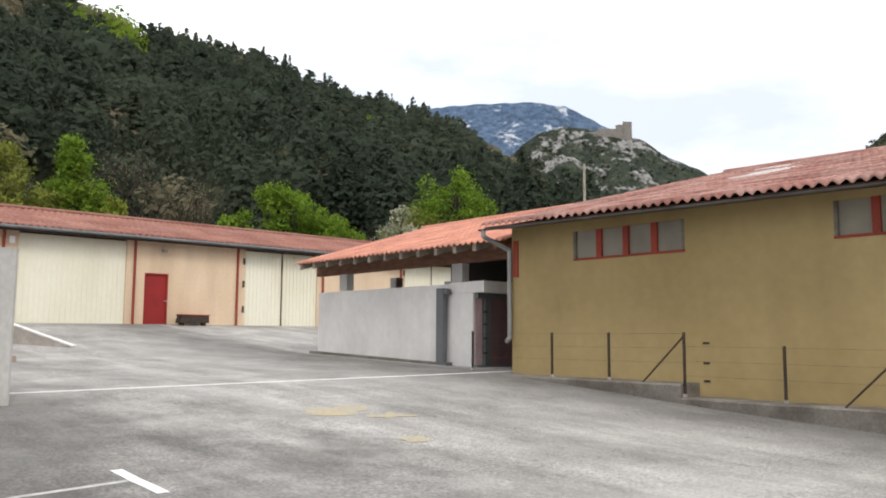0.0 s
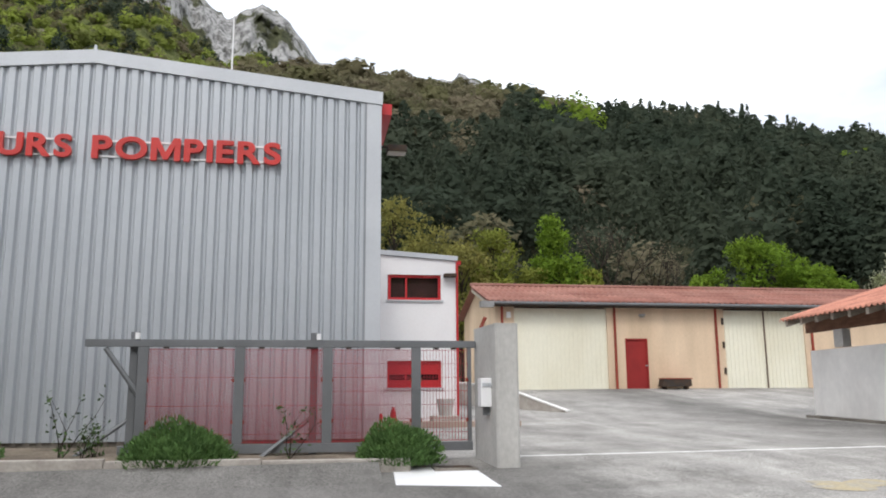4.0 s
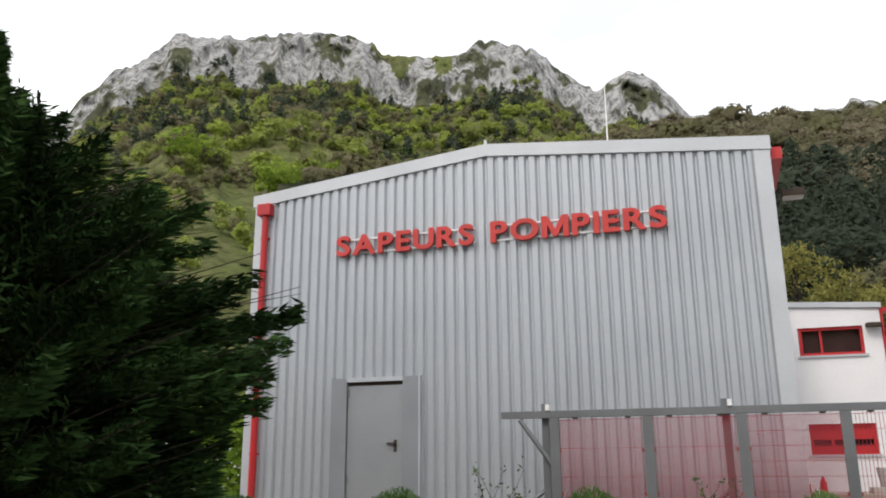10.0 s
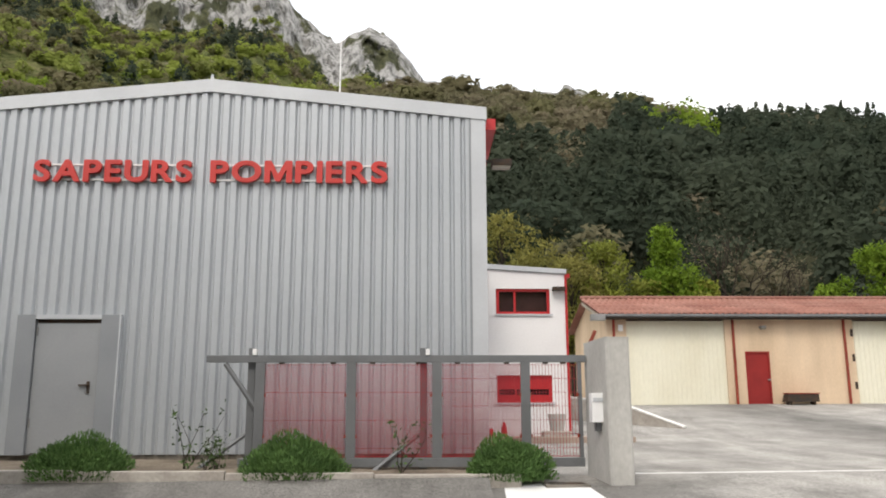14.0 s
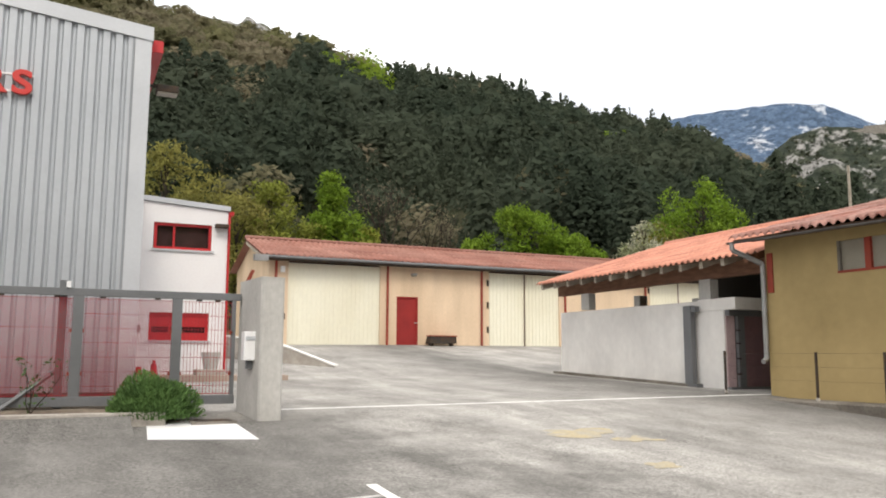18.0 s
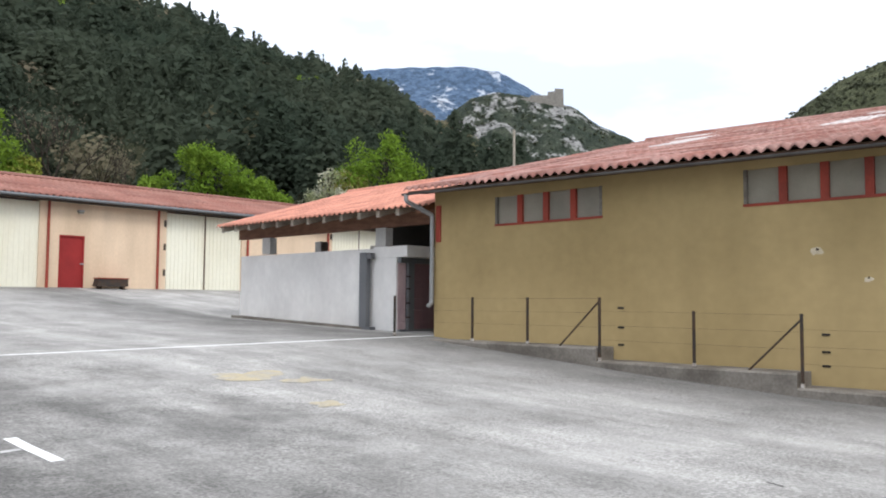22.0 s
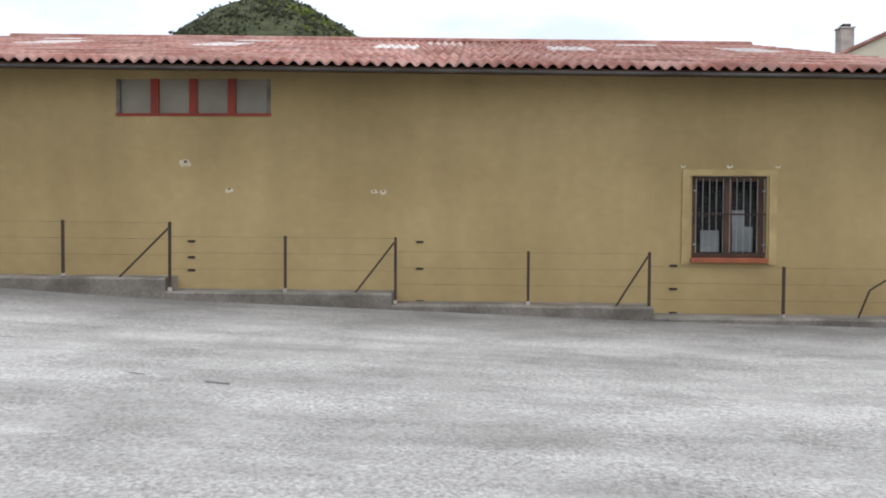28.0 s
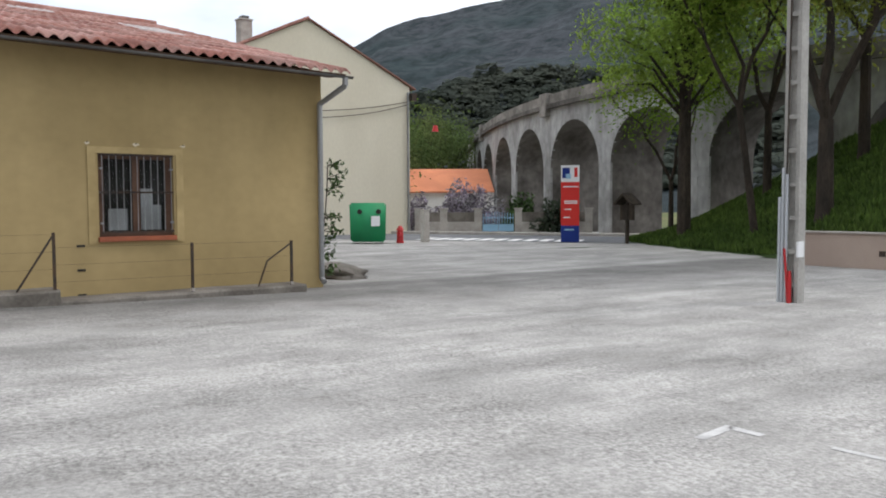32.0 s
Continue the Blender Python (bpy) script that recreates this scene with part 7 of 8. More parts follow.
def totem_sign():
    at = Vector((23.9, -25.3, -0.2))
    ob = thing("totem_sign", at, "tall red, white and blue totem sign", "sign")
    d = Vector((-at.x, -at.y, 0)).normalized()
    e = Vector((-d.y, d.x, 0))

    def board(name, u0, u1, z0, z1, material, off=0.0, deep=0.16, label=""):
        bm = bmesh.new()
        v = [bm.verts.new(at + e * u + d * w + Vector((0, 0, z))) for z in (z0, z1) for w in (off - deep, off) for u in (u0, u1)]
        for q in ((0, 2, 3, 1), (4, 5, 7, 6), (0, 1, 5, 4), (2, 6, 7, 3), (0, 4, 6, 2), (1, 3, 7, 5)):
            bm.faces.new([v[i] for i in q])
        bmesh.ops.recalc_face_normals(bm, faces=bm.faces[:])
        return part(name, bm, material, ob, label)

    board("blue_panel", -0.38, 0.38, 0.0, 0.70, M_BLUE, label="dark blue foot panel")
    board("red_panel", -0.38, 0.38, 0.702, 2.52, M_SIGNR, label="red middle panel")
    board("white_panel", -0.38, 0.38, 2.522, 3.22, M_SIGNW, label="white head panel with a blue and red emblem")
    board("emblem", -0.33, -0.02, 2.68, 3.12, M_BLUE, 0.008, 0.006)
    board("emblem", -0.18, 0.02, 2.66, 2.86, M_SKYBLUE, 0.014, 0.004)
    board("emblem", 0.17, 0.30, 2.72, 3.12, M_SIGNR, 0.008, 0.006)
    for u0, u1, z in ((-0.25, 0.30, 1.62), (-0.25, 0.30, 1.70), (-0.25, 0.05, 1.36), (-0.28, 0.0, 1.02), (-0.28, 0.34, 2.30)):
        board("text_bar", u0, u1, z, z + 0.045, M_SIGNW, 0.006, 0.004)
    board("text_bar", -0.22, 0.16, 0.5, 0.56, M_SKYBLUE, 0.006, 0.004)


totem_sign()


def road():
    def strip(name, pts, lift, material, label, kind, cat, w):
        bm = bmesh.new()
        rows = []
        for (x, y), (nx, ny) in pts:
            rows.append([bm.verts.new((x + nx * u, y + ny * u, float(gz(x + nx * u, y + ny * u)) + lift)) for u in np.linspace(0, w, 5)])
        for a, b in zip(rows, rows[1:]):
            for k in range(4):
                bm.faces.new((a[k], b[k], b[k + 1], a[k + 1]))
        bmesh.ops.recalc_face_normals(bm, faces=bm.faces[:])
        return tagged(part(name, bm, material), label, cat, kind=kind)

    asph = mat("road_asphalt", (0.12, 0.125, 0.13), (0.16, 0.16, 0.165), rough=0.95, s1=0.6, s2=20, grain=0.15, bump=0.4)
    at = lambda u, o: (u * 0.8 + o * 0.6, u * 0.6 - o * 0.8)
    line = [(at(u, 34.3), (0.6, -0.8)) for u in np.linspace(-22, 44, 34)]
    strip("road", line, 0.012, asph, "grey road crossing behind the yard", "structure", "road", 7.9)
    for u in np.arange(3.6, 11.0, 0.68):
        bm = bmesh.new()
        v = [bm.verts.new((*at(p, o), float(gz(*at(p, o))) + 0.022)) for p, o in ((u, 34.8), (u + 0.42, 34.8), (u + 0.42, 37.2), (u, 37.2))]
        bm.faces.new(v)
        bmesh.ops.recalc_face_normals(bm, faces=bm.faces[:])
        tagged(part("crossing_bar", bm, M_WPAINT), "white bar of a zebra crossing", "road marking", "bars of the zebra crossing")
    pave = thing("pavement", (*at(8, 42.8), -0.2), "pale concrete pavement edge along the road", "pavement", kind="structure")
    for k in range(22):
        u0, u1 = -8 + k * 1.5, -8 + k * 1.5 + 1.485
        pts = [at(u0, 42.2), at(u1, 42.2), at(u1, 43.4), at(u0, 43.4)]
        bm = bmesh.new()
        lo = [bm.verts.new((*q, -0.7)) for q in pts]
        hi = [bm.verts.new((*q, float(gz(*q)) + 0.14)) for q in pts]
        bm.faces.new(hi)
        for i in range(4):
            bm.faces.new((lo[i], lo[(i + 1) % 4], hi[(i + 1) % 4], hi[i]))
        bmesh.ops.recalc_face_normals(bm, faces=bm.faces[:])
        part("kerb_stone", bm, M_KERB_L, pave)


road()


def garden_wall():
    a, b = Vector((37.0, -26.6)), Vector((30.4, -33.6))
    d = (b - a).normalized()
    nrm = Vector((-d.y, d.x))
    ob = thing("garden_wall", (33.5, -30, -0.2), "low rendered garden wall with pillars", "wall")

    def blk(name, s0, s1, z0, z1, deep, material, parent, label=""):
        bm = bmesh.new()
        v = [bm.verts.new((p.x, p.y, z)) for z in (z0, z1) for p in (a + d * s0 - nrm * deep, a + d * s1 - nrm * deep, a + d * s1 + nrm * deep, a + d * s0 + nrm * deep)]
        for q in ((3, 2, 1, 0), (4, 5, 6, 7), (0, 1, 5, 4), (1, 2, 6, 5), (2, 3, 7, 6), (3, 0, 4, 7)):
            bm.faces.new([v[i] for i in q])
        bmesh.ops.recalc_face_normals(bm, faces=bm.faces[:])
        return part(name, bm, material, parent, label)

    for s0, s1 in ((0, 3.6), (5.6, 9.6)):
        blk("base_wall", s0, s1, -0.8, 0.42, 0.12, M_KERB_L, ob)
        blk("lattice", s0 + 0.05, s1 - 0.05, 0.43, 0.95, 0.02, M_KERB, ob, "grey open railing panel")
    for s in (0.2, 1.6, 3.5, 5.7, 7.6, 9.5):
        blk("pillar", s - 0.2, s + 0.2, -0.8, 1.1, 0.2, M_KERB_L, ob)
        blk("pillar_cap", s - 0.25, s + 0.25, 1.1, 1.18, 0.25, M_KERB_L, ob)
    gate = thing("garden_gate", (34.0, -29.8, 0.0), "light blue metal garden gate", "gate")
    for s0, s1 in ((3.75, 4.6), (4.62, 5.45)):
        blk("gate_leaf", s0, s1, -0.1, 0.28, 0.03, M_SKYBLUE, gate)
        for k in range(6):
            s = s0 + 0.04 + k * (s1 - s0 - 0.08) / 5
            blk("bar", s - 0.015, s + 0.015, 0.28, 0.85 + 0.12 * math.sin((s - 3.75) / 1.7 * math.pi), 0.015, M_SKYBLUE, gate)
        blk("rail", s0, s1, 0.62, 0.66, 0.02, M_SKYBLUE, gate)


garden_wall()


def stone_post():
    at = Vector((27.65, -20.52, float(gz(27.65, -20.52))))
    ob = thing("gate_post", at, "square grey concrete post at the roadside", "post")
    part("shaft", slab(at.x - 0.14, at.y - 0.14, at.z - 0.3, at.x + 0.14, at.y + 0.14, at.z + 1.30, 0.02), M_KERB_L, ob)
    part("cap", slab(at.x - 0.17, at.y - 0.17, at.z + 1.30, at.x + 0.17, at.y + 0.17, at.z + 1.36, 0.015), M_KERB_L, ob)


stone_post()


def shrub(at, w, h, material, label, seed, n=1800, leaf=0.22, name="shrub"):
    rng = np.random.default_rng(seed)
    ob = thing(name, at, label, "bush")
    d = rng.normal(size=(n, 3))
    d[:, 2] = np.abs(d[:, 2])
    d /= np.linalg.norm(d, axis=1, keepdims=True)
    lump = np.array([0.8 + 0.4 * noise.noise(Vector(q) * 2.2 + Vector((seed, 0, 0))) for q in d])
    c = d * (rng.uniform(0.35, 1.0, n) ** 0.6 * lump)[:, None] * (w / 2, w / 2, h) + np.array(at)
    v, f = leaf_quads(rng, c, leaf, 1.2)
    link("leaves", arrays_mesh("leaves", v, f, 4), material, ob)
    bm = bmesh.new()
    for k in range(7):
        e = Vector((rng.normal() * 0.3, rng.normal() * 0.3, 1)).normalized()
        tube(bm, Vector(at) - Vector((0, 0, 0.2)), Vector(at) + e * h * 0.7, 0.03, 0.012, 5)
    part("stems", bm, M_BARK, ob)


shrub((37.3, -30.4, -0.2), 5.6, 3.3, L_WISTERIA, "mauve flowering wisteria behind the garden wall", 51, 5200, 0.17)
shrub((39.2, -28.2, -0.2), 3.6, 2.4, L_WISTERIA, "pale mauve flowering shrub by the house", 52, 2600, 0.17)
shrub((34.6, -32.4, -0.2), 2.6, 2.7, L_IVY, "green shrub behind the garden gate", 53, 1500)
shrub((31.7, -32.2, -0.2), 2.8, 2.3, L_DARK, "dark clipped shrub by the garden wall", 54, 1500)


def corner_ivy():
    rng = np.random.default_rng(55)
    ob = thing("ivy", (13.3, -7.9, 0.0), "straggling ivy stems with leaves at the warehouse corner", "plant")
    bm, cen = bmesh.new(), []
    p = Vector((13.35, -7.80, -0.05))
    for k in range(9):
        q = p + Vector((0.02 * math.sin(k), -0.02, 0.25))
        tube(bm, p, q, 0.012, seg=5)
        p = q
        for twig in range(3 if q.z < 1.25 else (0 if q.z < 1.65 else 3)):
            e = q + Vector((rng.uniform(-0.1, 0.15), -rng.uniform(0.1, 0.36), rng.uniform(-0.05, 0.2)))
            tube(bm, q, e, 0.006, seg=4)
            cen += [np.array(q.lerp(e, rng.uniform(0.35, 1.05))) + rng.normal(size=3) * 0.05 for _ in range(14)]
    part("stems", bm, M_BARK, ob)
    v, f = leaf_quads(rng, np.array(cen), 0.085, 1.1)
    link("leaves", arrays_mesh("leaves", v, f, 4), L_IVY, ob)


corner_ivy()

shrub((-14.5, 22.5, 0.6), 6.0, 4.2, L_BRIGHT, "bright yellow-green bush beside the hall", 57, 3200, 0.26)
shrub((-17.5, 20.5, 0.6), 6.0, 3.6, L_YELLOWG, "olive bush behind the conifer", 58, 3200, 0.26)


def rubble():
    ob = thing("earth_heap", (14.2, -8.3, 0.0), "low heap of earth and broken stone by the corner", "stones")
    bm = bmesh.new()
    bmesh.ops.create_icosphere(bm, subdivisions=3, radius=1.0)
    for v in bm.verts:
        k = 1 + 0.3 * noise.noise(v.co * 2.5)
        v.co = Vector((v.co.x * 1.15 * k + 15.2, v.co.y * 0.7 * k - 9.0, v.co.z * 0.2 * k * (1 + 0.5 * noise.noise(v.co * 7)) - 0.02))
    part("earth", bm, M_KERB, ob, "", True)


rubble()


def orange_shed():
    ob = thing("outbuilding", (48, -37, -0.2), "low outbuilding with a bright orange roof", "building")
    a, b = Vector((50.0, -33.5)), Vector((45.4, -39.6))
    d, k = (b - a).normalized(), Vector((0.8, -0.6))
    k = Vector((-d.y, d.x)) if Vector((-d.y, d.x)).dot(Vector((1, 0))) > 0 else Vector((d.y, -d.x))
    bm = bmesh.new()
    v = [bm.verts.new((p.x, p.y, z)) for p, z in ((a, 2.3), (b, 2.3), (b + k * 4 - d * 0.3, 4.1), (a + k * 4, 4.1), (a, 2.2), (b, 2.2), (b + k * 4 - d * 0.3, 4.0), (a + k * 4, 4.0))]
    for q in ((0, 1, 2, 3), (7, 6, 5, 4), (0, 4, 5, 1), (1, 5, 6, 2), (2, 6, 7, 3), (3, 7, 4, 0)):
        bm.faces.new([v[i] for i in q])
    bmesh.ops.recalc_face_normals(bm, faces=bm.faces[:])
    part("roof", bm, mat("orange_roof", (0.60, 0.225, 0.11), (0.52, 0.19, 0.095), rough=0.85, s1=0.8, grain=0.1), ob)
    bm = bmesh.new()
    w = [bm.verts.new((p.x, p.y, z)) for z in (-0.8, 2.21) for p in (a + k * 0.4, b + k * 0.4, b + k * 4, a + k * 4)]
    for q in ((3, 2, 1, 0), (4, 5, 6, 7), (0, 1, 5, 4), (1, 2, 6, 5), (2, 3, 7, 6), (3, 0, 4, 7)):
        bm.faces.new([w[i] for i in q])
    bmesh.ops.recalc_face_normals(bm, faces=bm.faces[:])
    part("wall", bm, M_RENDER, ob)


orange_shed()


# ---- the viaduct ----
def via_y(x):
    u = x - 30
    return -33.32 - 0.2501 * u - 0.0136 * u * u + 0.000125 * u ** 3


def viaduct():
    ob = thing("viaduct", (30, -35, -0.3), "curved grey stone railway viaduct with round arches", "viaduct")
    pts, s = [], 0.0
    x = 2.0
    path = []
    while x < 92:
        y = via_y(x)
        path.append((s, x, y))
        dx = 0.25
        s += math.hypot(dx, via_y(x + dx) - y)
        x += dx
    path = np.array(path)
    X = lambda q: float(np.interp(q, path[:, 0], path[:, 1]))
    Y = lambda q: float(np.interp(q, path[:, 0], path[:, 2]))

    def pt(q, w, z):
        x, y, x2, y2 = X(q), Y(q), X(q + 0.3), Y(q + 0.3)
        n = Vector((y2 - y, -(x2 - x))).normalized()
        return (x + n.x * w, y + n.y * w, z)

    period, half, spring, deck, thick = 6.48, 2.74, 3.36, 7.0, 3.4
    s0 = float(np.interp(30, path[:, 1], path[:, 0])) + 2.19 - 4 * period
    centres = [s0 + k * period for k in range(12)]
    M = M_VIADUCT
    for c in centres:
        n = 14
        arc = [(c + half * math.cos(t), spring + half * math.sin(t)) for t in np.linspace(math.pi, 0, n + 1)]
        for w, flip in ((0.0, False), (thick, True)):
            bm = bmesh.new()
            lo = [bm.verts.new(pt(q, w, z)) for q, z in arc]
            hi = [bm.verts.new(pt(q, w, deck)) for q, z in arc]
            for k in range(n):
                f = (lo[k], lo[k + 1], hi[k + 1], hi[k])
                bm.faces.new(f[::-1] if flip else f)
            part("spandrel", bm, M, ob)
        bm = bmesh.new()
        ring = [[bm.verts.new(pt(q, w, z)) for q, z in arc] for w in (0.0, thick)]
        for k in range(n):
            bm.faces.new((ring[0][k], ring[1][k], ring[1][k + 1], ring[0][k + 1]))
        # the arch's inner shade is in this darker stone colour
        part("vault", bm, M_VIA_SHADE, ob, "arch vault in stone darkened for shade")
        # voussoirs
        m = 17
        for k in range(m):
            t0, t1 = math.pi * k / m + 0.004, math.pi * (k + 1) / m - 0.004
            bm = bmesh.new()
            v = []
            for w in (-0.02, 0.15):
                for r, t in ((half + 0.005, t0), (half + 0.005, t1), (half + 0.30, t1), (half + 0.30, t0)):
                    v.append(bm.verts.new(pt(c + r * math.cos(t), w, spring + r * math.sin(t))))
            for q in ((0, 1, 2, 3), (7, 6, 5, 4), (0, 4, 5, 1), (1, 5, 6, 2), (2, 6, 7, 3), (3, 7, 4, 0)):
                bm.faces.new([v[i] for i in q])
            bmesh.ops.recalc_face_normals(bm, faces=bm.faces[:])
            part("voussoir", bm, M, ob)
        # the pier after this arch
        a, b = c + half, c + period - half
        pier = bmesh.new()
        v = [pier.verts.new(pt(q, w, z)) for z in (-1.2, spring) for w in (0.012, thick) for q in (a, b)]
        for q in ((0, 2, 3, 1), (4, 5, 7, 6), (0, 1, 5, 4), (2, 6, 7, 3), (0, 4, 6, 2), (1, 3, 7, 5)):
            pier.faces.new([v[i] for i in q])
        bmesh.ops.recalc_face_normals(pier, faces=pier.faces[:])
        # pier body in the shade-darkened stone; only its facing keeps the pale one
        pier = part("pier", pier, M_VIA_SHADE, ob)
        bm = bmesh.new()
        v = [bm.verts.new(pt(q, w, z)) for z in (-1.2, spring) for w in (0.0, 0.010) for q in (a, b)]
        for q in ((0, 2, 3, 1), (4, 5, 7, 6), (0, 1, 5, 4), (2, 6, 7, 3), (0, 4, 6, 2), (1, 3, 7, 5)):
            bm.faces.new([v[i] for i in q])
        bmesh.ops.recalc_face_normals(bm, faces=bm.faces[:])
        part("facing", bm, M, pier)
        bm = bmesh.new()
        v = [bm.verts.new(pt(q, w, z)) for z in (deck - 0.0, deck - (deck - spring)) for w in (0.0,) for q in (a, b)]
        bm.faces.new((v[2], v[3], v[1], v[0]))
        part("spandrel", bm, M, ob)
        for k in range(9):
            for e in (a, b - 0.42 - 0.1 * (k % 2)):
                z = -0.7 + k * 0.47
                bm = bmesh.new()
                v = [bm.verts.new(pt(q, w, zz)) for zz in (z + 0.008, z + 0.46) for w in (-0.02, 0.12) for q in (e - 0.02 if e == a else e + 0.02, e + 0.42 + 0.1 * (k % 2))]
                for q in ((0, 2, 3, 1), (4, 5, 7, 6), (0, 1, 5, 4), (2, 6, 7, 3), (0, 4, 6, 2), (1, 3, 7, 5)):
                    bm.faces.new([v[i] for i in q])
                bmesh.ops.recalc_face_normals(bm, faces=bm.faces[:])
                part("quoin_stone", bm, M, pier)
    end = centres[-1] + period - half
    start = centres[0] - half
    # cornice, parapet and deck, in lengths
    for name, w0, w1, z0, z1, step in (("cornice", -0.30, 0.1, deck - 0.04, deck + 0.20, 1.6), ("parapet", -0.08, 0.25, deck + 0.202, deck + 0.80, 3.2), ("deck", 0.25, thick, deck, deck + 0.20, 6.5)):
        q = start
        while q < end:
            q1 = min(q + step - 0.02, end)
            bm = bmesh.new()
            v = [bm.verts.new(pt(u, w, z)) for z in (z0, z1) for w in (w0, w1) for u in (q, q1)]
            for k in ((0, 2, 3, 1), (4, 5, 7, 6), (0, 1, 5, 4), (2, 6, 7, 3), (0, 4, 6, 2), (1, 3, 7, 5)):
                bm.faces.new([v[i] for i in k])
            bmesh.ops.recalc_face_normals(bm, faces=bm.faces[:])
            # the cornice shares the darkened stone
            part(name, bm, {"cornice": M_VIA_SHADE, "parapet": M_PARAPET}.get(name, M), ob)
            q += step
    for k in (1, 4, 7):
        c = centres[k] + period / 2
        bm = bmesh.new()
        v = [bm.verts.new(pt(u, w, z)) for z in (deck - 0.45, deck + 0.88) for w in (-0.33, 0.1) for u in (c - 0.45, c + 0.45)]
        for q in ((0, 2, 3, 1), (4, 5, 7, 6), (0, 1, 5, 4), (2, 6, 7, 3), (0, 4, 6, 2), (1, 3, 7, 5)):
            bm.faces.new([v[i] for i in q])
        bmesh.ops.recalc_face_normals(bm, faces=bm.faces[:])
        part("refuge", bm, M_PARAPET, ob, "projecting stone refuge")


viaduct()


# ---- the grassy bank with its trees ----
BANK = dict(foot=((24.0, -27.4), (20.4, -25.6), (17.9, -24.5), (13.2, -22.6), (11.2, -21.2), (6.0, -21.3), (-6.0, -21.8)))


def bank_z(x, y):
    fx = [p[0] for p in BANK["foot"]][::-1]
    fy = [p[1] for p in BANK["foot"]][::-1]
    d = np.interp(x, fx, fy) - y
    rise = np.interp(x, (6, 12, 16, 20, 24), (0.62, 0.58, 0.48, 0.30, 0.05))
    return float(gz(x, y)) - 0.05 + np.clip(d, 0, 9.0) * rise * (1 - np.exp(-np.clip(d, 0, 9) / 1.2))


def grass_bank():
    bm = bmesh.new()
    xs, ys = np.linspace(-6, 24, 61), np.linspace(-33.1, -20.8, 32)
    g = [[bm.verts.new((x, y, bank_z(x, y) + 0.10 * noise.noise(Vector((x, y, 0)) * 0.8))) for y in ys] for x in xs]
    for a, b in zip(g, g[1:]):
        for k in range(len(ys) - 1):
            bm.faces.new((a[k], b[k], b[k + 1], a[k + 1]))
    tagged(part("grass_bank", bm, M_GRASS, None, "", True), "steep grassy bank below the viaduct", "bank", kind="structure")
    rng = np.random.default_rng(61)
    n = 42000
    x, y = rng.uniform(5, 23.5, n), rng.uniform(-32, -21.2, n)
    z = np.array([bank_z(a, b) for a, b in zip(x, y)])
    keep = z > np.array([float(gz(a, b)) for a, b in zip(x, y)]) + 0.02
    c = np.stack([x, y, z + 0.08], -1)[keep]
    v, f = leaf_quads(rng, c, 0.17, 1.4, np.tile((0.0, 0.2, 1.0), (len(c), 1)), 0.75)
    tagged(link("grass_tufts", arrays_mesh("grass_tufts", v, f, 4), mat("grass_blade", (0.085, 0.135, 0.026), (0.055, 0.095, 0.018), rough=0.9, s1=0.5, s2=5, grain=0.3, bump=0, island=0.35, leaf=0.25)),
           "long green grass on the bank", "grass", kind="stuff")


grass_bank()


def at_bank(x, y):
    return (x, y, bank_z(x, y))


broadleaf(at_bank(19.4, -26.9), 12.4, 7.6, L_BANK, "leafy spring tree with a dark trunk on the bank", 71, "wide", 15000, 0.15, 46, bare=0.45)
tree(at_bank(15.3, -25.2), 10.0, L_BANK, "slender leaning tree with thin young leaves", 72, 3600, 0.24, 0.13, 0.62, lean=(0.12, 0.05), stem=0.42, spread=0.55)
tree(at_bank(12.6, -24.6), 12.0, L_YELLOWG, "tall forked tree with sparse leaves on the bank", 73, 5200, 0.27, 0.26, 0.8, stem=0.25, spread=0.5)
tree(at_bank(17.2, -29.0), 10.5, L_BANK, "young green tree by the viaduct", 74, 2000, 0.26, 0.16, 0.65, spread=0.6)
tree(at_bank(9.6, -25.6), 13.5, L_BRIGHT, "tall leafy tree high on the bank", 81, 5600, 0.28, 0.26, 0.8, stem=0.32, spread=0.7)
tree(at_bank(13.4, -28.6), 12.5, L_BRIGHT, "leafy tree close below the viaduct", 82, 8000, 0.28, 0.2, 0.8, stem=0.32, spread=0.7)
tree(at_bank(6.6, -27.0), 13.0, L_YELLOWG, "tall leafy tree on the bank's shoulder", 83, 5600, 0.28, 0.24, 0.8, stem=0.3, spread=0.7)
tree((22.0, -29.5, -0.2), 8.5, L_BRIGHT, "young green tree near the viaduct pier", 76, 1300, 0.24, 0.12, 0.6, spread=0.6)
tree((52.0, -33.0, -0.3), 6.0, L_VALLEY, "round green tree beyond the outbuilding", 77, 2200, 0.40, 0.2, 1.0)
tree((56.0, -37.5, -0.3), 7.0, L_VALLEY, "dark olive tree beyond the outbuilding", 78, 2200, 0.40, 0.2, 1.0)
tree((62.0, -40.0, -0.3), 8.6, L_FRESH, "tall green tree in the valley", 79, 2200, 0.44, 0.2, 1.2)
tree((60.0, -45.0, -0.3), 8.4, L_VALLEY, "olive tree in the valley", 80, 2200, 0.44, 0.2, 1.2)


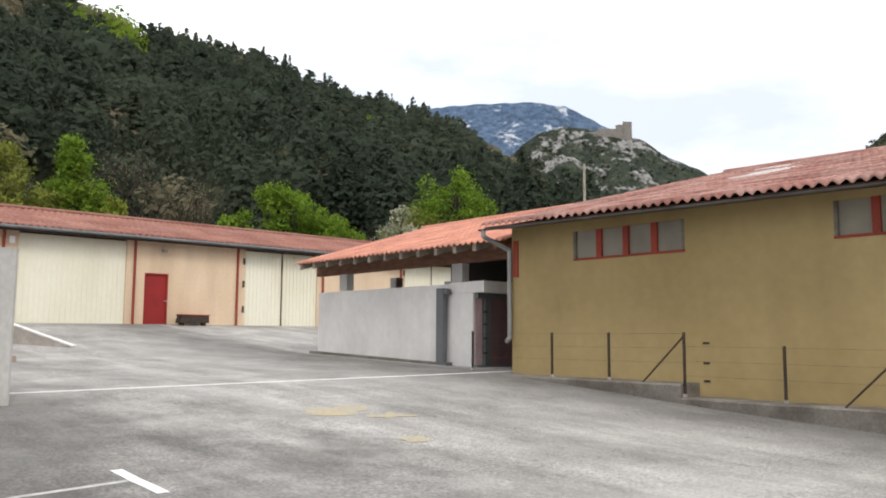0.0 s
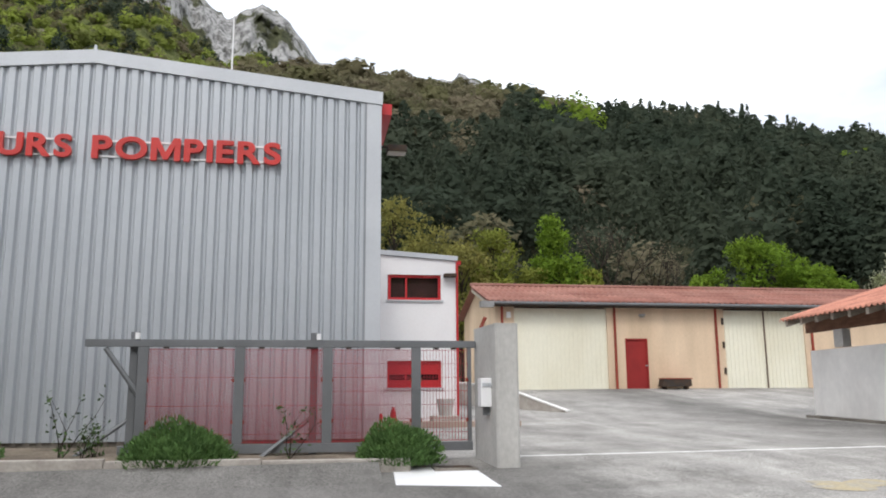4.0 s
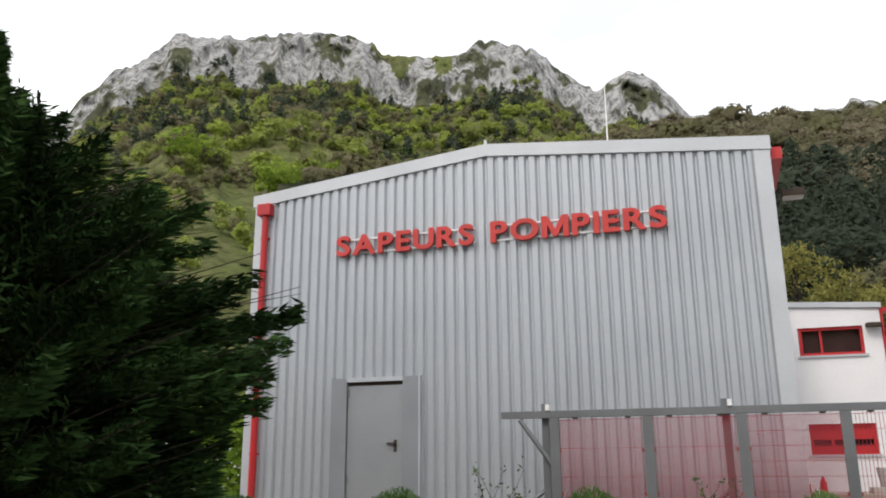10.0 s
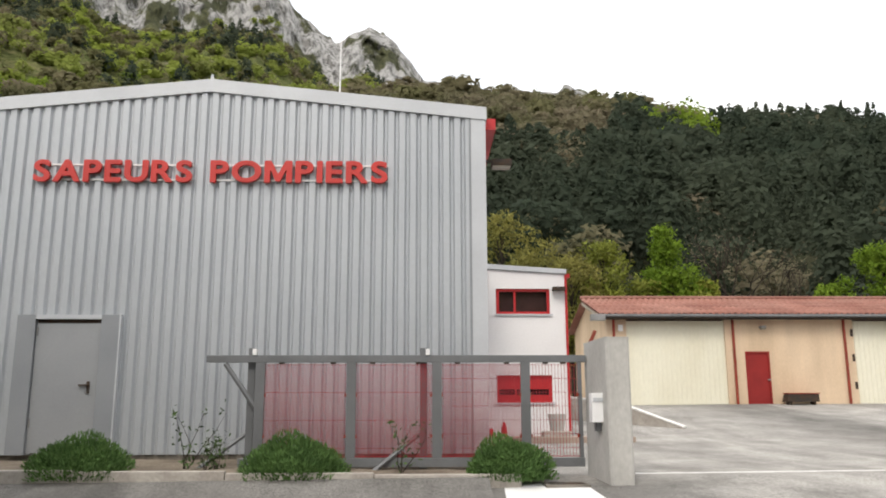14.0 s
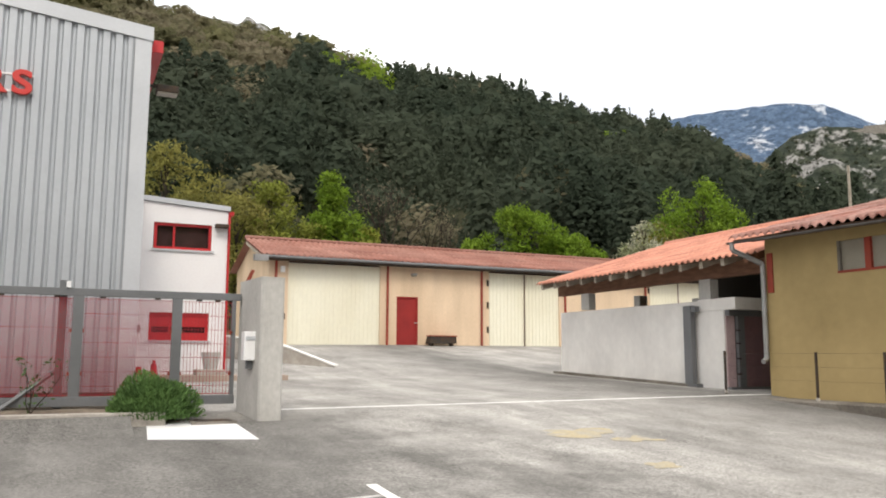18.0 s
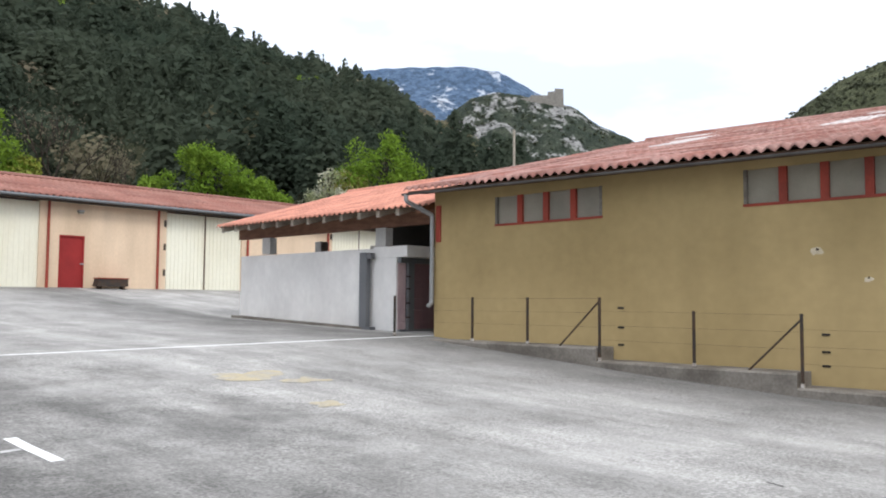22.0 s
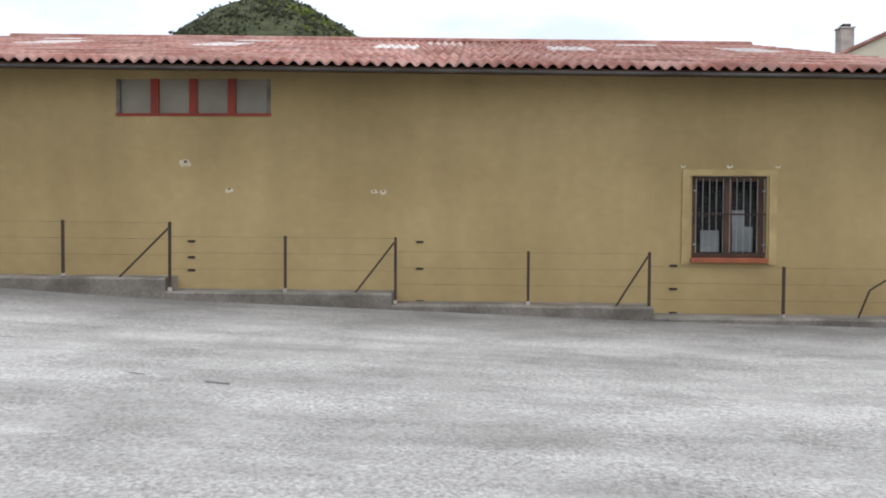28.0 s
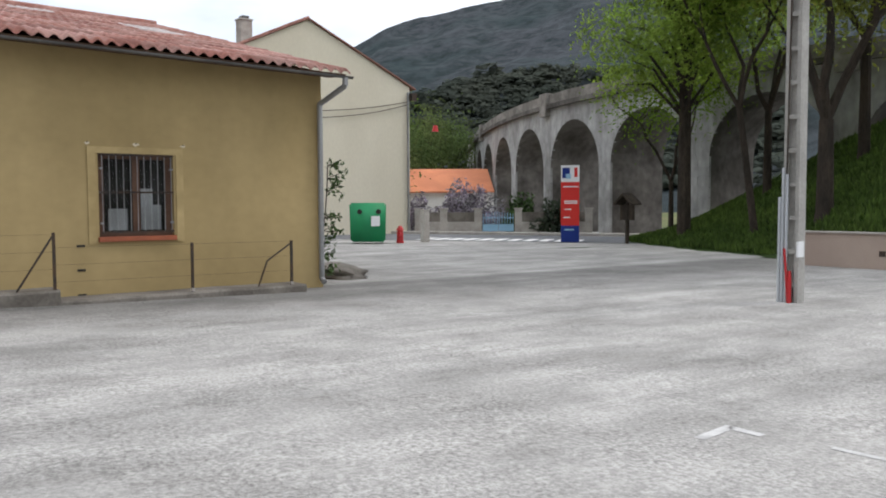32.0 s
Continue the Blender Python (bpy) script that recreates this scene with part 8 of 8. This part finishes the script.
def notice_board():
    at = Vector((21.6, -26.2, -0.2))
    ob = thing("notice_board", at, "small roofed wooden notice post at the bank", "sign")
    part("post", slab(at.x - 0.06, at.y - 0.06, at.z, at.x + 0.06, at.y + 0.06, 1.45), M_BARK, ob)
    part("roof", prism([(at.x - 0.5, 1.4), (at.x, 1.85), (at.x + 0.5, 1.4), (at.x + 0.42, 1.36), (at.x, 1.74), (at.x - 0.42, 1.36)], "y", at.y - 0.3, at.y + 0.3), M_BARK, ob)
    part("board", slab(at.x - 0.35, at.y - 0.03, 0.75, at.x + 0.35, at.y + 0.03, 1.36), M_BARK, ob)


notice_board()


def low_wall():
    ob = thing("low_wall", (8, -20.6, -0.1), "low pink-beige rendered retaining wall", "wall")
    part("wall", slab(-8, -20.75, -0.6, 11.15, -20.5, 0.68), M_PINKWALL, ob)
    part("coping", slab(-8, -20.79, 0.68, 11.18, -20.46, 0.72), M_KERB_L, ob)
    part("vent", slab(8.9, -20.50, 0.15, 9.05, -20.49, 0.28), M_DKIRON, ob)


low_wall()


def concrete_pole():
    x, y = 6.62, -12.45
    ob = thing("utility_pole", (x, y, -0.1), "tall concrete utility pole with square recesses", "pole")
    h = 9.0
    for s in (-1, 1):
        part("flange", prism([(x + s * 0.135, -0.5), (x + s * 0.075, -0.5), (x + s * 0.055, h), (x + s * 0.115, h)], "y", y - 0.10, y + 0.10), M_POLE, ob)
    part("web", prism([(x - 0.0755, -0.5), (x + 0.0755, -0.5), (x + 0.0555, h), (x - 0.0555, h)], "y", y - 0.03, y + 0.03), M_POLE, ob)
    for k in range(18):
        z = 0.15 + k * 0.52
        part("rung", slab(x - 0.078, y + 0.028, z, x + 0.078, y + 0.097, z + 0.07), M_POLE, ob)
    for k, (dx, top) in enumerate(((0.11, 2.0), (0.05, 1.9), (0.165, 1.55))):
        part("conduit", tube(bmesh.new(), (x + dx, y + 0.135, -0.1), (x + dx, y + 0.135, top), 0.024, seg=8), M_TRIM, ob, "grey plastic conduit")
    part("cable", tube(bmesh.new(), (x + 0.0, y + 0.14, -0.1), (x + 0.06, y + 0.16, 0.75), 0.02, seg=6), M_RED, ob, "red cable sleeve")
    part("cable", tube(bmesh.new(), (x - 0.03, y + 0.15, -0.1), (x - 0.02, y + 0.14, 0.4), 0.03, seg=6), M_RED, ob)
    part("cable", tube(bmesh.new(), (x + 0.06, y + 0.13, 1.85), (x + 0.02, y + 0.12, 6.5), 0.013, seg=5), M_DKIRON, ob)
    part("notice", slab(x - 0.17, y + 0.0, 0.62, x - 0.136, y + 0.16, 0.86), M_SIGNW, ob)


concrete_pole()
